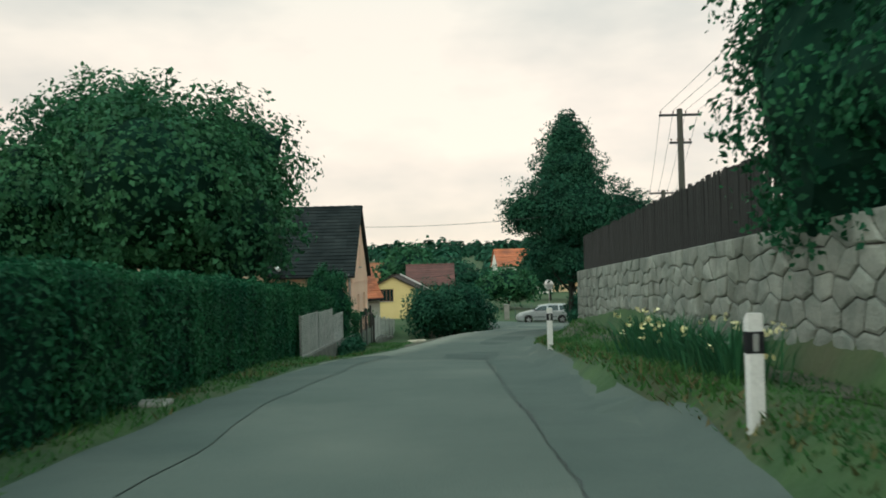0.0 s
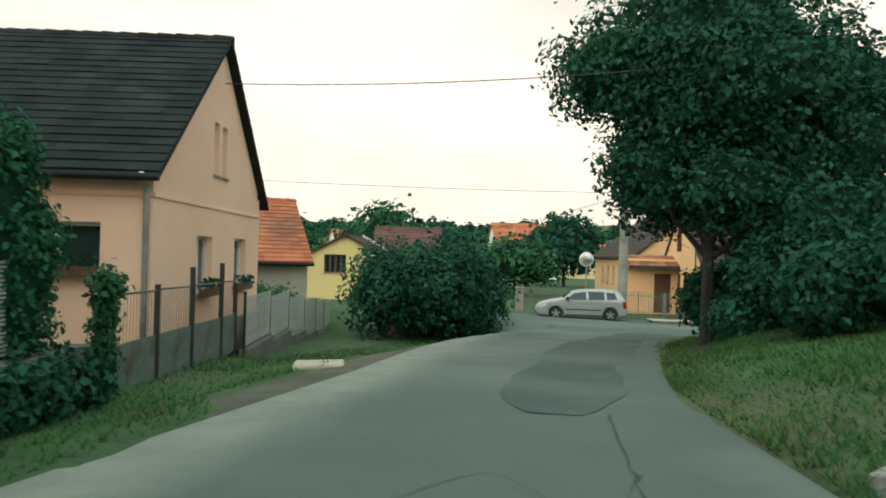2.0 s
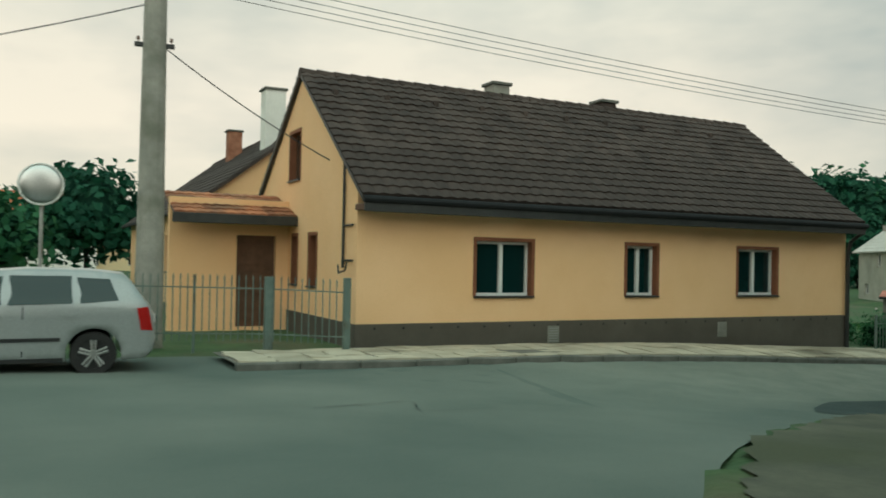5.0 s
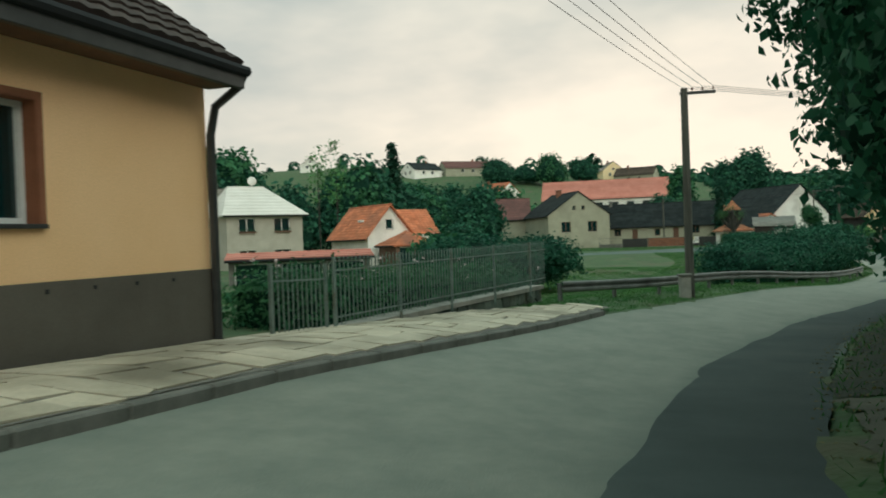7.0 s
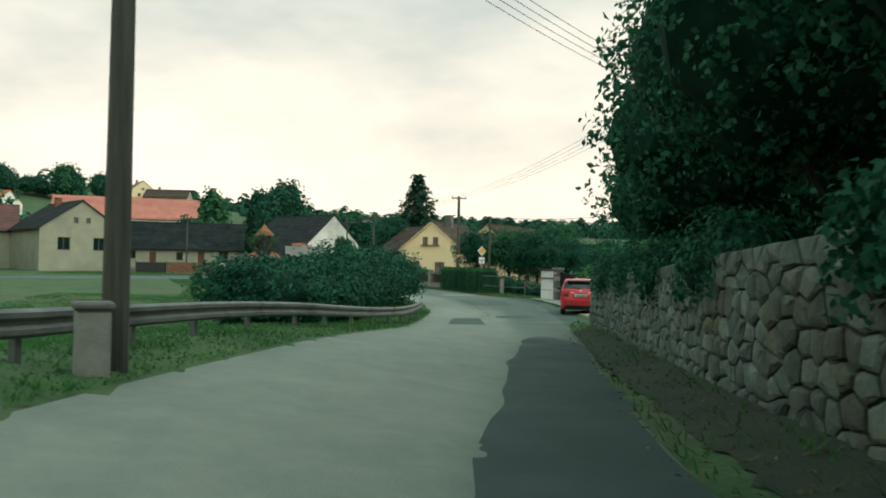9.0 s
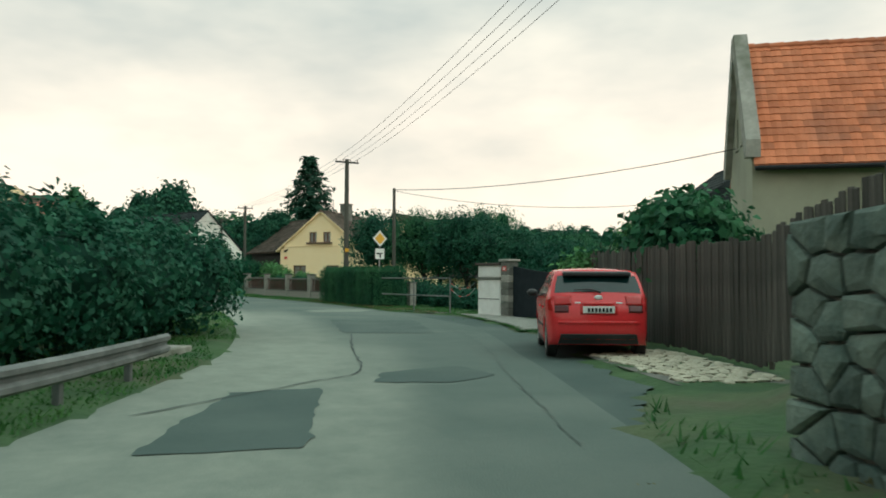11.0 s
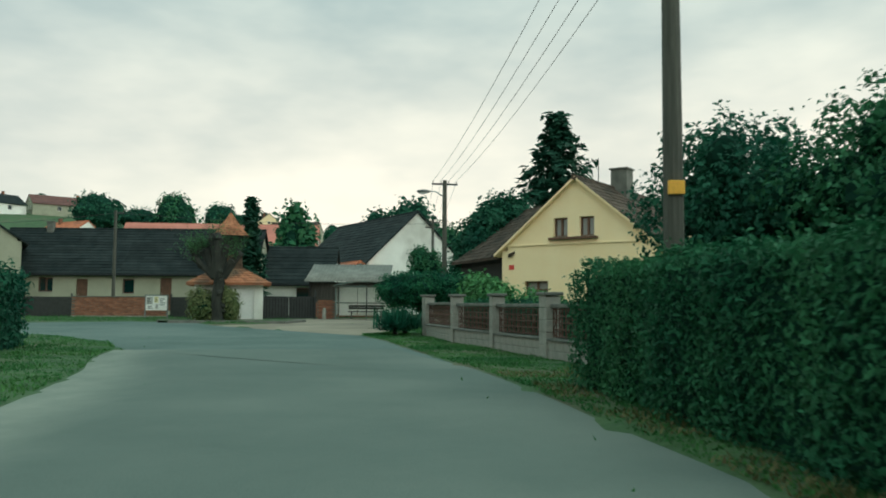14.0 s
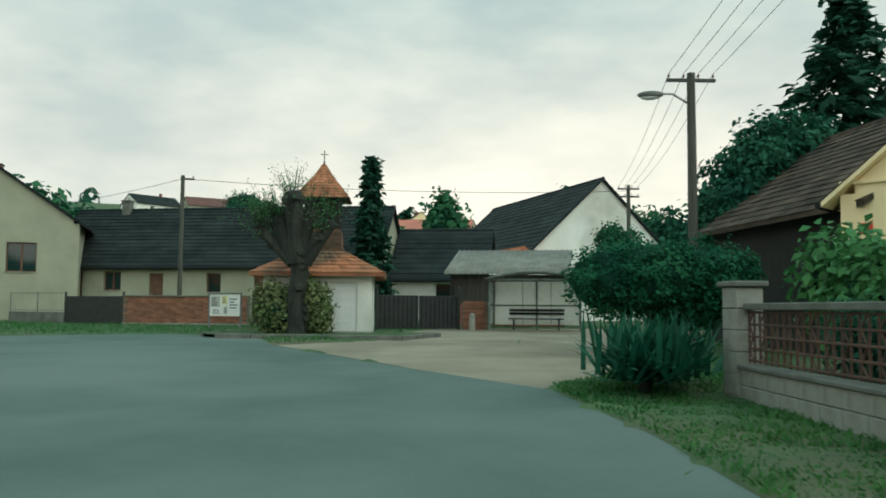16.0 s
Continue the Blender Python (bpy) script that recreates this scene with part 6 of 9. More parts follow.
# clipped hedges
hedge("hedge", "tall clipped dark thuja hedge along the verge", (-2.0, -8.0), (-2.45, 9.0), 1.3, 1.7, 34000, 0.045, "leaf_hedge", 301, z0=0.1, z1=-0.42, jag=0.035, group="clipped thuja hedge")
hedge("hedge", "tall clipped dark thuja hedge along the verge", (-2.45, 9.0), (-3.7, 20.0), 1.3, 1.85, 44000, 0.045, "leaf_hedge", 302, z0=-0.58, z1=-0.93, jag=0.035, group="clipped thuja hedge")
hedge("hedge", "tall clipped dark thuja hedge along the verge", (-3.9, 20.0), (-4.45, 26.0), 1.3, 2.4, 30000, 0.048, "leaf_hedge", 303, z0=-1.5, z1=-1.75, jag=0.04, group="clipped thuja hedge")
hedge("hedge", "clipped hedge behind the slatted fence", (-4.45, 26.1), (-4.8, 34.3), 1.2, 2.4, 44000, 0.048, "leaf_hedge", 304, group="front garden hedges")
tree("clipped_shrub", "rounded clipped evergreen column by the house corner", -4.45, 35.2, ground_at(-4.45, 35.2), 4.0, 0.3, [(0, 0, 1.75, 0.78, 0.75, 1.75), (-0.35, -0.1, 2.3, 0.68, 0.7, 1.2), (-0.15, 0.0, 0.9, 0.6, 0.6, 1.0)], 26000, 0.045, "leaf_hedge", 305, 0.1, core=0.9, shell=0.18, category="shrub")
hedge("hedge", "clipped boxy privet hedge under the road sign", (88.0, 46.95), (95.6, 47.8), 1.5, 1.62, 48000, 0.036, "leaf_mid", 306, jag=0.05)
hedge("hedge", "low dark evergreen planting behind the lattice fence", (98.6, 46.3), (111.6, 49.7), 0.8, 1.02, 26000, 0.05, "leaf_dark", 309, jag=0.1)
hedge("hedge", "rounded hedge on the grass island", (89.0, 59.4), (104.6, 61.9), 2.2, 1.85, 26000, 0.075, "leaf_dark", 307, jag=0.12)


def spikes(name, label, x, y, n, length, seed, leaf="leaf_mid"):
    """A rosette of stiff pointed leaves."""
    rg = np.random.default_rng(seed)
    t = thing(name, label, "shrub", at(x, y, ground_at(x, y)))
    vs, fs = [], []
    for i in range(n):
        a, e = rg.uniform(0, math.tau), rg.uniform(0.15, 1.4)
        L = length * rg.uniform(0.75, 1.15)
        c = np.array([rg.normal() * 0.35, rg.normal() * 0.3, 0.15 + rg.random() * 0.25])
        d = np.array([math.cos(a) * math.cos(e), math.sin(a) * math.cos(e), math.sin(e)])
        s = np.array([-math.sin(a), math.cos(a), 0]) * 0.035
        k = len(vs)
        vs += [c - s, c + s, c + d * L * 0.6 + s * 0.9, c + d * L * 0.6 - s * 0.9, c + d * L - np.array([0, 0, 0.12 * L * math.cos(e)])]
        fs += [(k, k + 1, k + 2, k + 3), (k + 3, k + 2, k + 4)]
    half = len(fs) // 4 * 2
    part("leaf_rosette", mesh_from("leaf_rosette", vs[:half // 2 * 5], fs[:half], M[leaf]), parent=t)
    part("leaf_rosette", mesh_from("leaf_rosette", vs[half // 2 * 5:], [tuple(i - half // 2 * 5 for i in f) for f in fs[half:]], M[leaf]), parent=t)
    part("stem", tubed((0, 0, -0.1), (0, 0, 0.35), 0.09, n=7), M["bark"], t)
    return t


spikes("yucca", "spiky green yucca clump on the verge", 112.6, 52.0, 260, 0.8, 401, "leaf_dark")
spikes("yucca", "spiky green yucca clump on the verge", 113.8, 51.7, 180, 0.72, 402, "leaf_dark")


def flowers(name, label, x, y, n, height, seed, petal="petal", spread=0.7):
    rg = np.random.default_rng(seed)
    t = thing(name, label, "flowers", at(x, y, ground_at(x, y) - 0.02))
    vs, fs, heads = [], [], []
    for i in range(n):
        a, r = rg.uniform(0, math.tau), abs(rg.normal()) * spread * 0.35
        c = np.array([r * math.cos(a), r * math.sin(a) * 1.6, 0])
        top = c + np.array([math.cos(a) * spread * rg.random() * 0.8, math.sin(a) * spread * rg.random() * 0.8, height * rg.uniform(0.55, 1.1)])
        s = np.array([-math.sin(a), math.cos(a), 0]) * 0.012
        k = len(vs)
        mid = (c + top) / 2 + np.array([0, 0, 0.12])
        vs += [c - s, c + s, mid + s, mid - s, top]
        fs += [(k, k + 1, k + 2, k + 3), (k + 3, k + 2, k + 4)]
        if i % 19 == 0:
            heads.append(top)
    part("foliage", mesh_from("foliage", vs, fs, M["leaf_mid"]), parent=t)
    h = np.repeat(np.array(heads), 5, 0)
    v, f = cards(h + rg.normal(size=h.shape) * 0.02, rg.normal(size=h.shape), np.full(len(h), 0.034))
    part("blossom", quick_mesh("blossom", v, f, M[petal]), parent=t)


for k, (x, y) in enumerate(((4.5, 9.6), (4.5, 10.6), (4.45, 11.6), (4.5, 12.8), (4.4, 13.8))):
    flowers("daylily", "clump of pale yellow daylilies by the granite wall", x, y, 130, 0.62, 420 + k)
for k, (x, y) in enumerate(((33.5, 69.0), (35.3, 68.6), (37.0, 69.2), (31.5, 69.8), (39.0, 68.8))):
    flowers("flower_bed", "bed of pale pink garden flowers behind the fence", x, y, 160, 1.1, 440 + k, "pink_petal", 1.0)

# far woods on the ridges
rg = np.random.default_rng(500)
wp, wd, ws = [], [], []
for i in range(3000):
    az = rg.uniform(-2.2, 2.6) if i < 2300 else rg.uniform(1.3, 2.2)
    d = rg.uniform(330, 520) if i % 4 else rg.uniform(170, 330)
    if i >= 2300:
        d = rg.uniform(470, 560)
    elif (i % 4 == 0 and math.sin(az * 9 + d * 0.02) < 0.1) or (0.62 < az < 1.36 and rg.random() < 0.86):
        continue
    x, y = 70 + d * math.sin(az), 60 + d * math.cos(az)
    h, r = rg.uniform(7, 13) * (0.6 if i % 4 == 0 else 1), rg.uniform(2.6, 4.6)
    k = 56
    q = rg.normal(size=(k, 3))
    q /= np.linalg.norm(q, axis=1, keepdims=True)
    q[:, 2] = np.abs(q[:, 2]) * 1.4 - 0.6
    wp.append(np.column_stack([np.full(k, x), np.full(k, y), np.full(k, h * 0.5)]) + q * np.array([r, r, h * 0.5]) * rg.uniform(0.75, 1.0, (k, 1)))
    wd.append(q + np.array([0, 0, 0.5]))
    ws.append(rg.uniform(1.1, 1.8, k))
wp, wd, ws = np.concatenate(wp), np.concatenate(wd), np.concatenate(ws)
wp[:, 2] += ground(wp[:, 0], wp[:, 1])[0] - 0.5
v, f = cards(wp, wd, ws)
structure("far_woods", quick_mesh("far_woods", v, f, M["leaf_dark"]), None, "dark mixed woods on the ridges around", "woods", kind="stuff")


# grass along the verges
def grass(name, label, test, n, area, height, leaf, seed):
    rg = np.random.default_rng(seed)
    x, y = rg.uniform(area[0], area[1], n), rg.uniform(area[2], area[3], n)
    z, lat, num = ground(x, y)
    keep = test(x, y, lat, num)
    for poly in HARD:
        keep &= ~in_poly(x, y, poly) | (rg.random(n) < 0.0006)
    x, y, z = x[keep], y[keep], z[keep] + 0.025
    k = len(x)
    a = rg.uniform(0, math.tau, k)
    h = height * rg.uniform(0.5, 1.3, k) * (0.7 + 0.6 * (np.sin(x * 1.3) * np.sin(y * 1.1) > 0.1))
    s = np.stack([np.cos(a), np.sin(a), 0 * a], 1) * rg.uniform(0.008, 0.02, k)[:, None]
    c = np.stack([x, y, z], 1)
    lean = np.stack([np.cos(a + 1.3), np.sin(a + 1.3), 0 * a], 1) * (h * rg.uniform(0.5, 1.7, k))[:, None]
    up = np.stack([0 * h, 0 * h, h], 1)
    v = np.stack([c - s, c + s, c + up + lean], 1).reshape(-1, 3)
    structure(name, quick_mesh(name, v, np.arange(3 * k).reshape(-1, 3), M[leaf]), None, label, "grass", kind="stuff")


grass("grass", "uneven green verge grass", lambda x, y, lat, num: (lat < -np.interp(num, np.arange(len(LEFT)), LEFT) - 1.0 * step(5.4, 6.0, num) * step(8.8, 8.2, num)) & (lat > -8), 110000, (-8, 6, -4, 60), 0.09, "grass", 601)
grass("grass", "uneven green verge grass", lambda x, y, lat, num: (lat > 1.7) & (lat < np.where(y > 33, 5.2, 4.0)), 130000, (2, 12, -2, 52), 0.09, "grass", 602)
grass("dry_grass", "dry yellowed grass along the asphalt edge", lambda x, y, lat, num: (((lat < -2.6) & (lat > -3.9)) | ((lat > 1.6) & (lat < 2.4))) & ((lat > 0) | (np.sin(x * 2.1) * np.sin(y * 1.7) > 0.3)), 70000, (-6, 8, -2, 52), 0.09, "dry_grass", 603)
grass("grass", "meadow grass behind the guard rail", lambda x, y, lat, num: (lat < -3) & (lat > -22), 260000, (36, 80, 55, 84), 0.06, "grass", 604)
grass("grass", "verge grass by the rubble wall", lambda x, y, lat, num: (lat > 1.4) & (lat < 2.6), 40000, (18, 70, 46, 63), 0.1, "grass", 605)
grass("grass", "mown grass strip before the lattice fence", lambda x, y, lat, num: (lat > 1.2) & (lat < 6), 230000, (72, 120, 44, 55), 0.045, "grass", 606)
grass("grass", "mown grass island at the square", lambda x, y, lat, num: (lat < -3) & (lat > -16), 200000, (72, 112, 53, 72), 0.045, "grass", 607)
grass("grass", "grass by the far fences of the square", lambda x, y, lat, num: lat < 40, 30000, (122, 138, 46, 84), 0.1, "grass", 608)

grass("dry_grass", "dry yellowed grass along the ditch edge", lambda x, y, lat, num: (lat > 2.2) & (lat < 4.0) & (np.sin(x * 2.3) * np.sin(y * 1.9) > -0.2), 26000, (79, 98, 45, 50), 0.07, "dry_grass", 609)


# ---- walls, pavement, fences ----
def wall_line(pts):
    """Distances along a line of (x, y, foot, top) points, and a function from distance to place, outward normal, foot and top."""
    p = np.array(pts, float)
    s = np.r_[0, np.cumsum(np.linalg.norm(np.diff(p[:, :2], axis=0), axis=1))]

    def where(d):
        x, y, f, t = (np.interp(d, s, p[:, k]) for k in range(4))
        k = min(max(int(np.searchsorted(s, d)) - 1, 0), len(p) - 2)
        u = (p[k + 1, :2] - p[k, :2]) / (s[k + 1] - s[k])
        return x, y, u, f, t
    return s[-1], where


def stone_wall(name, label, pts, thick, size, material, side, near, seed, deep=0.06, gap=0.018, cap=None, jag=1.0):
    """A wall of fitted stones on a mortar core; stones between the distances near are parts, the others are joined."""
    length, where = wall_line(pts)
    w = thing(name, label, "wall", kind="structure")
    core = bmesh.new()
    n = max(2, int(length / 1.5))
    ring = []
    for i in range(n + 1):
        x, y, u, f, t = where(length * i / n)
        nx_, ny_ = side * u[1], -side * u[0]
        ring.append([core.verts.new((x + nx_ * o, y + ny_ * o, z)) for o, z in ((-0.03, f - 0.5), (-0.03, t - 0.02), (-thick, t - 0.02), (-thick, f - 0.5))])
    for a, b in zip(ring, ring[1:]):
        for k in range(4):
            core.faces.new((a[k], a[(k + 1) % 4], b[(k + 1) % 4], b[k]))
    core.faces.new(ring[0])
    core.faces.new(ring[-1][::-1])
    part("core", core, M["mortar"], w)
    rg = random.Random(seed)
    joined_v, joined_f = [], []

    height = float(np.mean([where(length * q)[4] - where(length * q)[3] for q in (0.1, 0.5, 0.9)]))
    cols, rows = max(2, int(length / size[0])), max(2, int(round(height / size[1])))
    seeds = [((i + 0.5 + (0.25 if j % 2 else -0.25) + rg.uniform(-0.27, 0.27) * jag) * length / cols / size[0], (j + 0.5 + rg.uniform(-0.24, 0.24) * jag) * height / rows / size[1]) for j in range(rows) for i in range(cols)]

    def cell(c):
        """The polygon of places nearest to one seed, in units of a stone's size."""
        w_, h_ = length / size[0], height / size[1]
        poly = [(max(0, c[0] - 2), max(0, c[1] - 2)), (min(w_, c[0] + 2), max(0, c[1] - 2)), (min(w_, c[0] + 2), min(h_, c[1] + 2)), (max(0, c[0] - 2), min(h_, c[1] + 2))]
        for o in seeds:
            dx, dy = o[0] - c[0], o[1] - c[1]
            if o is c or dx * dx + dy * dy > 9:
                continue
            lim = dx * (o[0] + c[0]) / 2 + dy * (o[1] + c[1]) / 2
            cut = []
            for a, b in zip(poly, poly[1:] + poly[:1]):
                fa, fb = dx * a[0] + dy * a[1] - lim, dx * b[0] + dy * b[1] - lim
                if fa <= 0:
                    cut.append(a)
                if (fa < 0) != (fb < 0) and fa != fb:
                    u = fa / (fa - fb)
                    cut.append((a[0] + (b[0] - a[0]) * u, a[1] + (b[1] - a[1]) * u))
            poly = cut
        return [p for k, p in enumerate(poly) if math.dist(p, poly[k - 1]) > 0.06]

    for c in seeds:
        loop = cell(c)
        n_ = len(loop)
        if n_ < 3:
            continue
        loop = [(p[0] * size[0], p[1] * size[1]) for p in loop]
        mid = (sum(p[0] for p in loop) / n_, sum(p[1] for p in loop) / n_)
        out, tilt, lean = deep * rg.uniform(0.6, 1.2), rg.uniform(-0.3, 0.3), rg.uniform(-0.3, 0.3)
        vs = []
        for inset, o in ((gap * 0.4, -0.04), (gap * 0.55, out * 0.6), (gap * 0.55 + 0.02 + deep * 0.25, out)):
            for d, z in loop:
                r = max(0.05, math.hypot(d - mid[0], z - mid[1]))
                k = max(0.3, 1 - inset * 1.3 / r) if o < out else max(0.3, 1 - inset * 1.3 / r * rg.uniform(0.7, 1.4))
                dd, zz = mid[0] + (d - mid[0]) * k, mid[1] + (z - mid[1]) * k
                x, y, u, f, t = where(min(max(dd, 0), length))
                off = o + (tilt * (dd - mid[0]) + lean * (zz - mid[1])) * 0.12 * (o > 0)
                vs.append((x + side * u[1] * off, y - side * u[0] * off, f + (t - f) * min(zz / height, 1.0)))
        x, y, u, f, t = where(min(max(mid[0], 0), length))
        off = out * rg.uniform(1.0, 1.35)
        vs.append((x + side * u[1] * off, y - side * u[0] * off, f + (t - f) * mid[1] / height))
        fs = [[k * n_ + i, k * n_ + (i + 1) % n_, (k + 1) * n_ + (i + 1) % n_, (k + 1) * n_ + i] for k in range(2) for i in range(n_)] + [[2 * n_ + i, 2 * n_ + (i + 1) % n_, 3 * n_] for i in range(n_)]
        if near[0] < mid[0] < near[1]:
            part("stone", mesh_from("stone", vs, fs, M[material]), parent=w)
        else:
            k = len(joined_v)
            joined_v += vs
            joined_f += [[q + k for q in face] for face in fs]
    if joined_v:
        tagged(part("stonework", mesh_from("stonework", joined_v, joined_f, M[material]), parent=w), kind="stuff")
    if cap:
        bm = bmesh.new()
        ring = []
        for i in range(n + 1):
            x, y, u, f, t = where(length * i / n)
            nx_, ny_ = side * u[1], -side * u[0]
            ring.append([bm.verts.new((x + nx_ * o, y + ny_ * o, zz)) for o, zz in ((0.08, t - 0.01), (0.08, t + 0.08), (-thick - 0.03, t + 0.08), (-thick - 0.03, t - 0.01))])
        for a, b in zip(ring, ring[1:]):
            for k in range(4):
                bm.faces.new((a[k], a[(k + 1) % 4], b[(k + 1) % 4], b[k]))
        bm.faces.new(ring[0])
        bm.faces.new(ring[-1][::-1])
        part("coping", bm, M[cap], w)
    return w


GRANITE = [(7.0, -16.0, 0.7, 2.45), (6.2, -2.0, 0.28, 1.98), (5.6, 8.0, -0.02, 1.64), (5.25, 18.0, -0.32, 1.3), (4.95, 27.7, -0.66, 1.0)]
granite = stone_wall("retaining_wall", "granite block retaining wall with recessed joints", GRANITE, 0.45, (0.41, 0.27), "granite", -1, (23.5, 40.0), 1, deep=0.04, gap=0.02, jag=1.25)
GRANITE_END = [(4.95, 27.7, -0.66, 1.0), (8.6, 29.6, -0.2, 1.0)]
stone_wall("retaining_wall", "granite return wall at the yard entrance", GRANITE_END, 0.4, (0.5, 0.34), "granite", -1, (0, 0), 2, deep=0.05)
RUBBLE = [(*beside(n, 2.65), 0, 0) for n in (13.3, 14.0, 14.8, 15.6, 16.4, 17.2, 17.9)]
RUBBLE = [(x, y, ground_at(x, y) - 0.1, ground_at(x, y) + 1.6) for x, y, _, _ in RUBBLE]
rubble = stone_wall("rubble_wall", "mossy dry rubble stone wall under trees", RUBBLE, 0.5, (0.36, 0.24), "stone", -1, (4.0, 14.0), 3, deep=0.07, gap=0.03, jag=1.5)
FOOT = [(28.9, 68.0, -4.75, -3.95), (33.0, 67.5, -4.75, -3.93), (37.9, 66.75, -4.85, -3.9)]
stone_wall("low_wall", "low rough stone wall with a concrete coping", FOOT, 0.35, (0.45, 0.3), "stone", 1, (0, 20), 4, deep=0.05, cap="concrete")


def board_fence(name, label, pts, height, width, material, gap=0.012, rails=2, lift=0.05, uneven=0.03, category="fence", seed=5, m_rail=None, back=1):
    """Upright boards on rails along a line of (x, y, foot)."""
    length, where = wall_line([(*p, p[2] + height) for p in pts])
    t = thing(name, label, category)
    rg = random.Random(seed)
    n = int(length / (width + gap))
    made = []
    for v in range(4):
        bm = boxed(0, width, -0.011, 0.011, 0, height + rg.uniform(-uneven, uneven), 0.004)
        for q in bm.verts:
            if q.co.z > height * 0.8 and uneven:
                q.co.z += 0.015 * rg.uniform(-1, 1)
        made.append(from_bm("board", bm, M[material]))
    for i in range(n):
        x, y, u, f, tt = where(i * length / n)
        a = math.degrees(math.atan2(u[1], u[0]))
        part("board", made[rg.randrange(4)], parent=t, m=pose(x, y, f + lift + rg.uniform(-uneven, uneven) * 0.5, rg.uniform(-0.6, 0.6), rg.uniform(-0.5, 0.5), a))
    for k in range(rails):
        h = lift + height * (0.2 + 0.6 * k / max(1, rails - 1))
        line_ = [where(length * j / 8) for j in range(9)]
        bm = bent(bmesh.new(), [(a[0] + back * a[2][1] * 0.03, a[1] - back * a[2][0] * 0.03, a[3] + h) for a in line_], [0.03] * 9, 4)
        part("rail", bm, M[m_rail or material], t)
    for j in range(int(length / 2.4) + 1):
        x, y, u, f, tt = where(min(j * 2.4, length))
        part("post", tubed((x + back * u[1] * 0.07, y - back * u[0] * 0.07, f - 0.3), (x + back * u[1] * 0.07, y - back * u[0] * 0.07, f + height * 0.97), 0.04, n=6), M[m_rail or material], t)
    return t


board_fence("wooden_fence", "dark stained board fence on the granite wall", [(5.75, 12.0, 1.48), (5.45, 18.0, 1.28), (5.15, 27.6, 0.98)], 1.05, 0.1, "wood_dark")
board_fence("wooden_fence", "dark stained board fence on the return wall", [(5.2, 27.9, 0.98), (8.5, 29.7, 0.98)], 1.05, 0.1, "wood_dark")
yard_y = [(57.0, 49.0), (64.1, 47.35), (74.2, 45.15)]
board_fence("board_fence", "tall weathered dark board fence by the red car", [(x, y, ground_at(x, y)) for x, y in yard_y], 1.9, 0.14, "wood_grey", gap=0.006, uneven=0.06, seed=8)


def picket_fence(name, label, pts, height, spacing, material, post_every=2.0, r=0.011, lift=0.06, rails=(0.12, 0.85), tip=True, category="fence", base=0.0):
    """Iron bars on two rails between posts, along (x, y, foot)."""
    length, where = wall_line([(*p, p[2] + height) for p in pts])
    t = thing(name, label, category)
    bm = tubed((0, 0, 0), (0, 0, height), r, n=5)
    if tip:
        tube(bm, (0, 0, height), (0, 0, height + 0.08), r * 1.6, 0.001, 5)
    bar = from_bm("bar", bm, M[material])
    for i in range(int(length / spacing)):
        x, y, u, f, tt = where((i + 0.5) * spacing)
        part("bar", bar, parent=t, m=pose(x, y, f + lift))
    for h in rails:
        line_ = [where(length * j / 6) for j in range(7)]
        bm = bent(bmesh.new(), [(a[0], a[1], a[3] + lift + height * h) for a in line_], [0.016] * 7, 4)
        part("rail", bm, M[material], t)
    for j in range(int(round(length / post_every)) + 1):
        x, y, u, f, tt = where(min(j * post_every, length))
        part("post", boxed(x - 0.022, x + 0.022, y - 0.022, y + 0.022, f - base - 0.2, f + height + lift + 0.06, 0.004), M[material], t)
    return t


picket_fence("iron_fence", "grey-green iron bar fence on a low stone wall", [(28.9, 67.85, -3.86), (33.0, 67.35, -3.84), (37.8, 66.6, -3.81)], 0.95, 0.115, "metal_green")
picket_fence("iron_gate", "grey-green iron bar gate beside the bungalow", [(27.45, 68.05, -4.05), (28.8, 67.9, -4.1)], 1.1, 0.11, "metal_green", 1.3, category="gate")
picket_fence("iron_fence", "grey-green iron fence and gate before the bungalow entrance", [(12.0, 67.55, -3.2), (10.7, 68.0, -3.15), (3.2, 69.4, -3.05)], 1.12, 0.125, "metal_green", 1.35)
for x, y in ((12.0, 67.55), (10.65, 68.0)):
    tagged(part("gate_post", boxed(x - 0.06, x + 0.06, y - 0.06, y + 0.06, -3.5, -1.92, 0.01), M["metal_green"]), "square grey-green steel gate post", "gate post")
gp = thing("gate_pillar", "pale concrete gate pillar by the mirror", "pillar", at(3.4, 69.2, -3.1))
part("shaft", boxed(-0.2, 0.2, -0.2, 0.2, -0.3, 1.15, 0.02), M["concrete"], gp)
part("cap", boxed(-0.25, 0.25, -0.25, 0.25, 1.15, 1.22, 0.02), M["concrete"], gp)


# slatted front fence on its low wall
def slat_panel(x0, y0, x1, y1, z0, z1, n=22):
    d = math.hypot(x1 - x0, y1 - y0)
    t = thing("fence_panel", "pale grey fence panel of narrow horizontal slats", "fence panel", at(x0, y0, 0, math.degrees(math.atan2(y1 - y0, x1 - x0))), "slatted fence panels")
    h = (z1 - z0) / n
    sl = from_bm("slat", boxed(0.03, d - 0.03, -0.012, 0.012, 0, h * 0.62, 0.003), M["pale_slat"])
    for k in range(n):
        part("slat", sl, parent=t, m=pose(0, 0, z0 + k * h, 12))
    for x in (0.0, d / 2, d):
        part("post", boxed(x - 0.025, x + 0.025, 0.014, 0.05, z0 - 0.25, z1 + 0.01, 0.004), M["galv"], t)


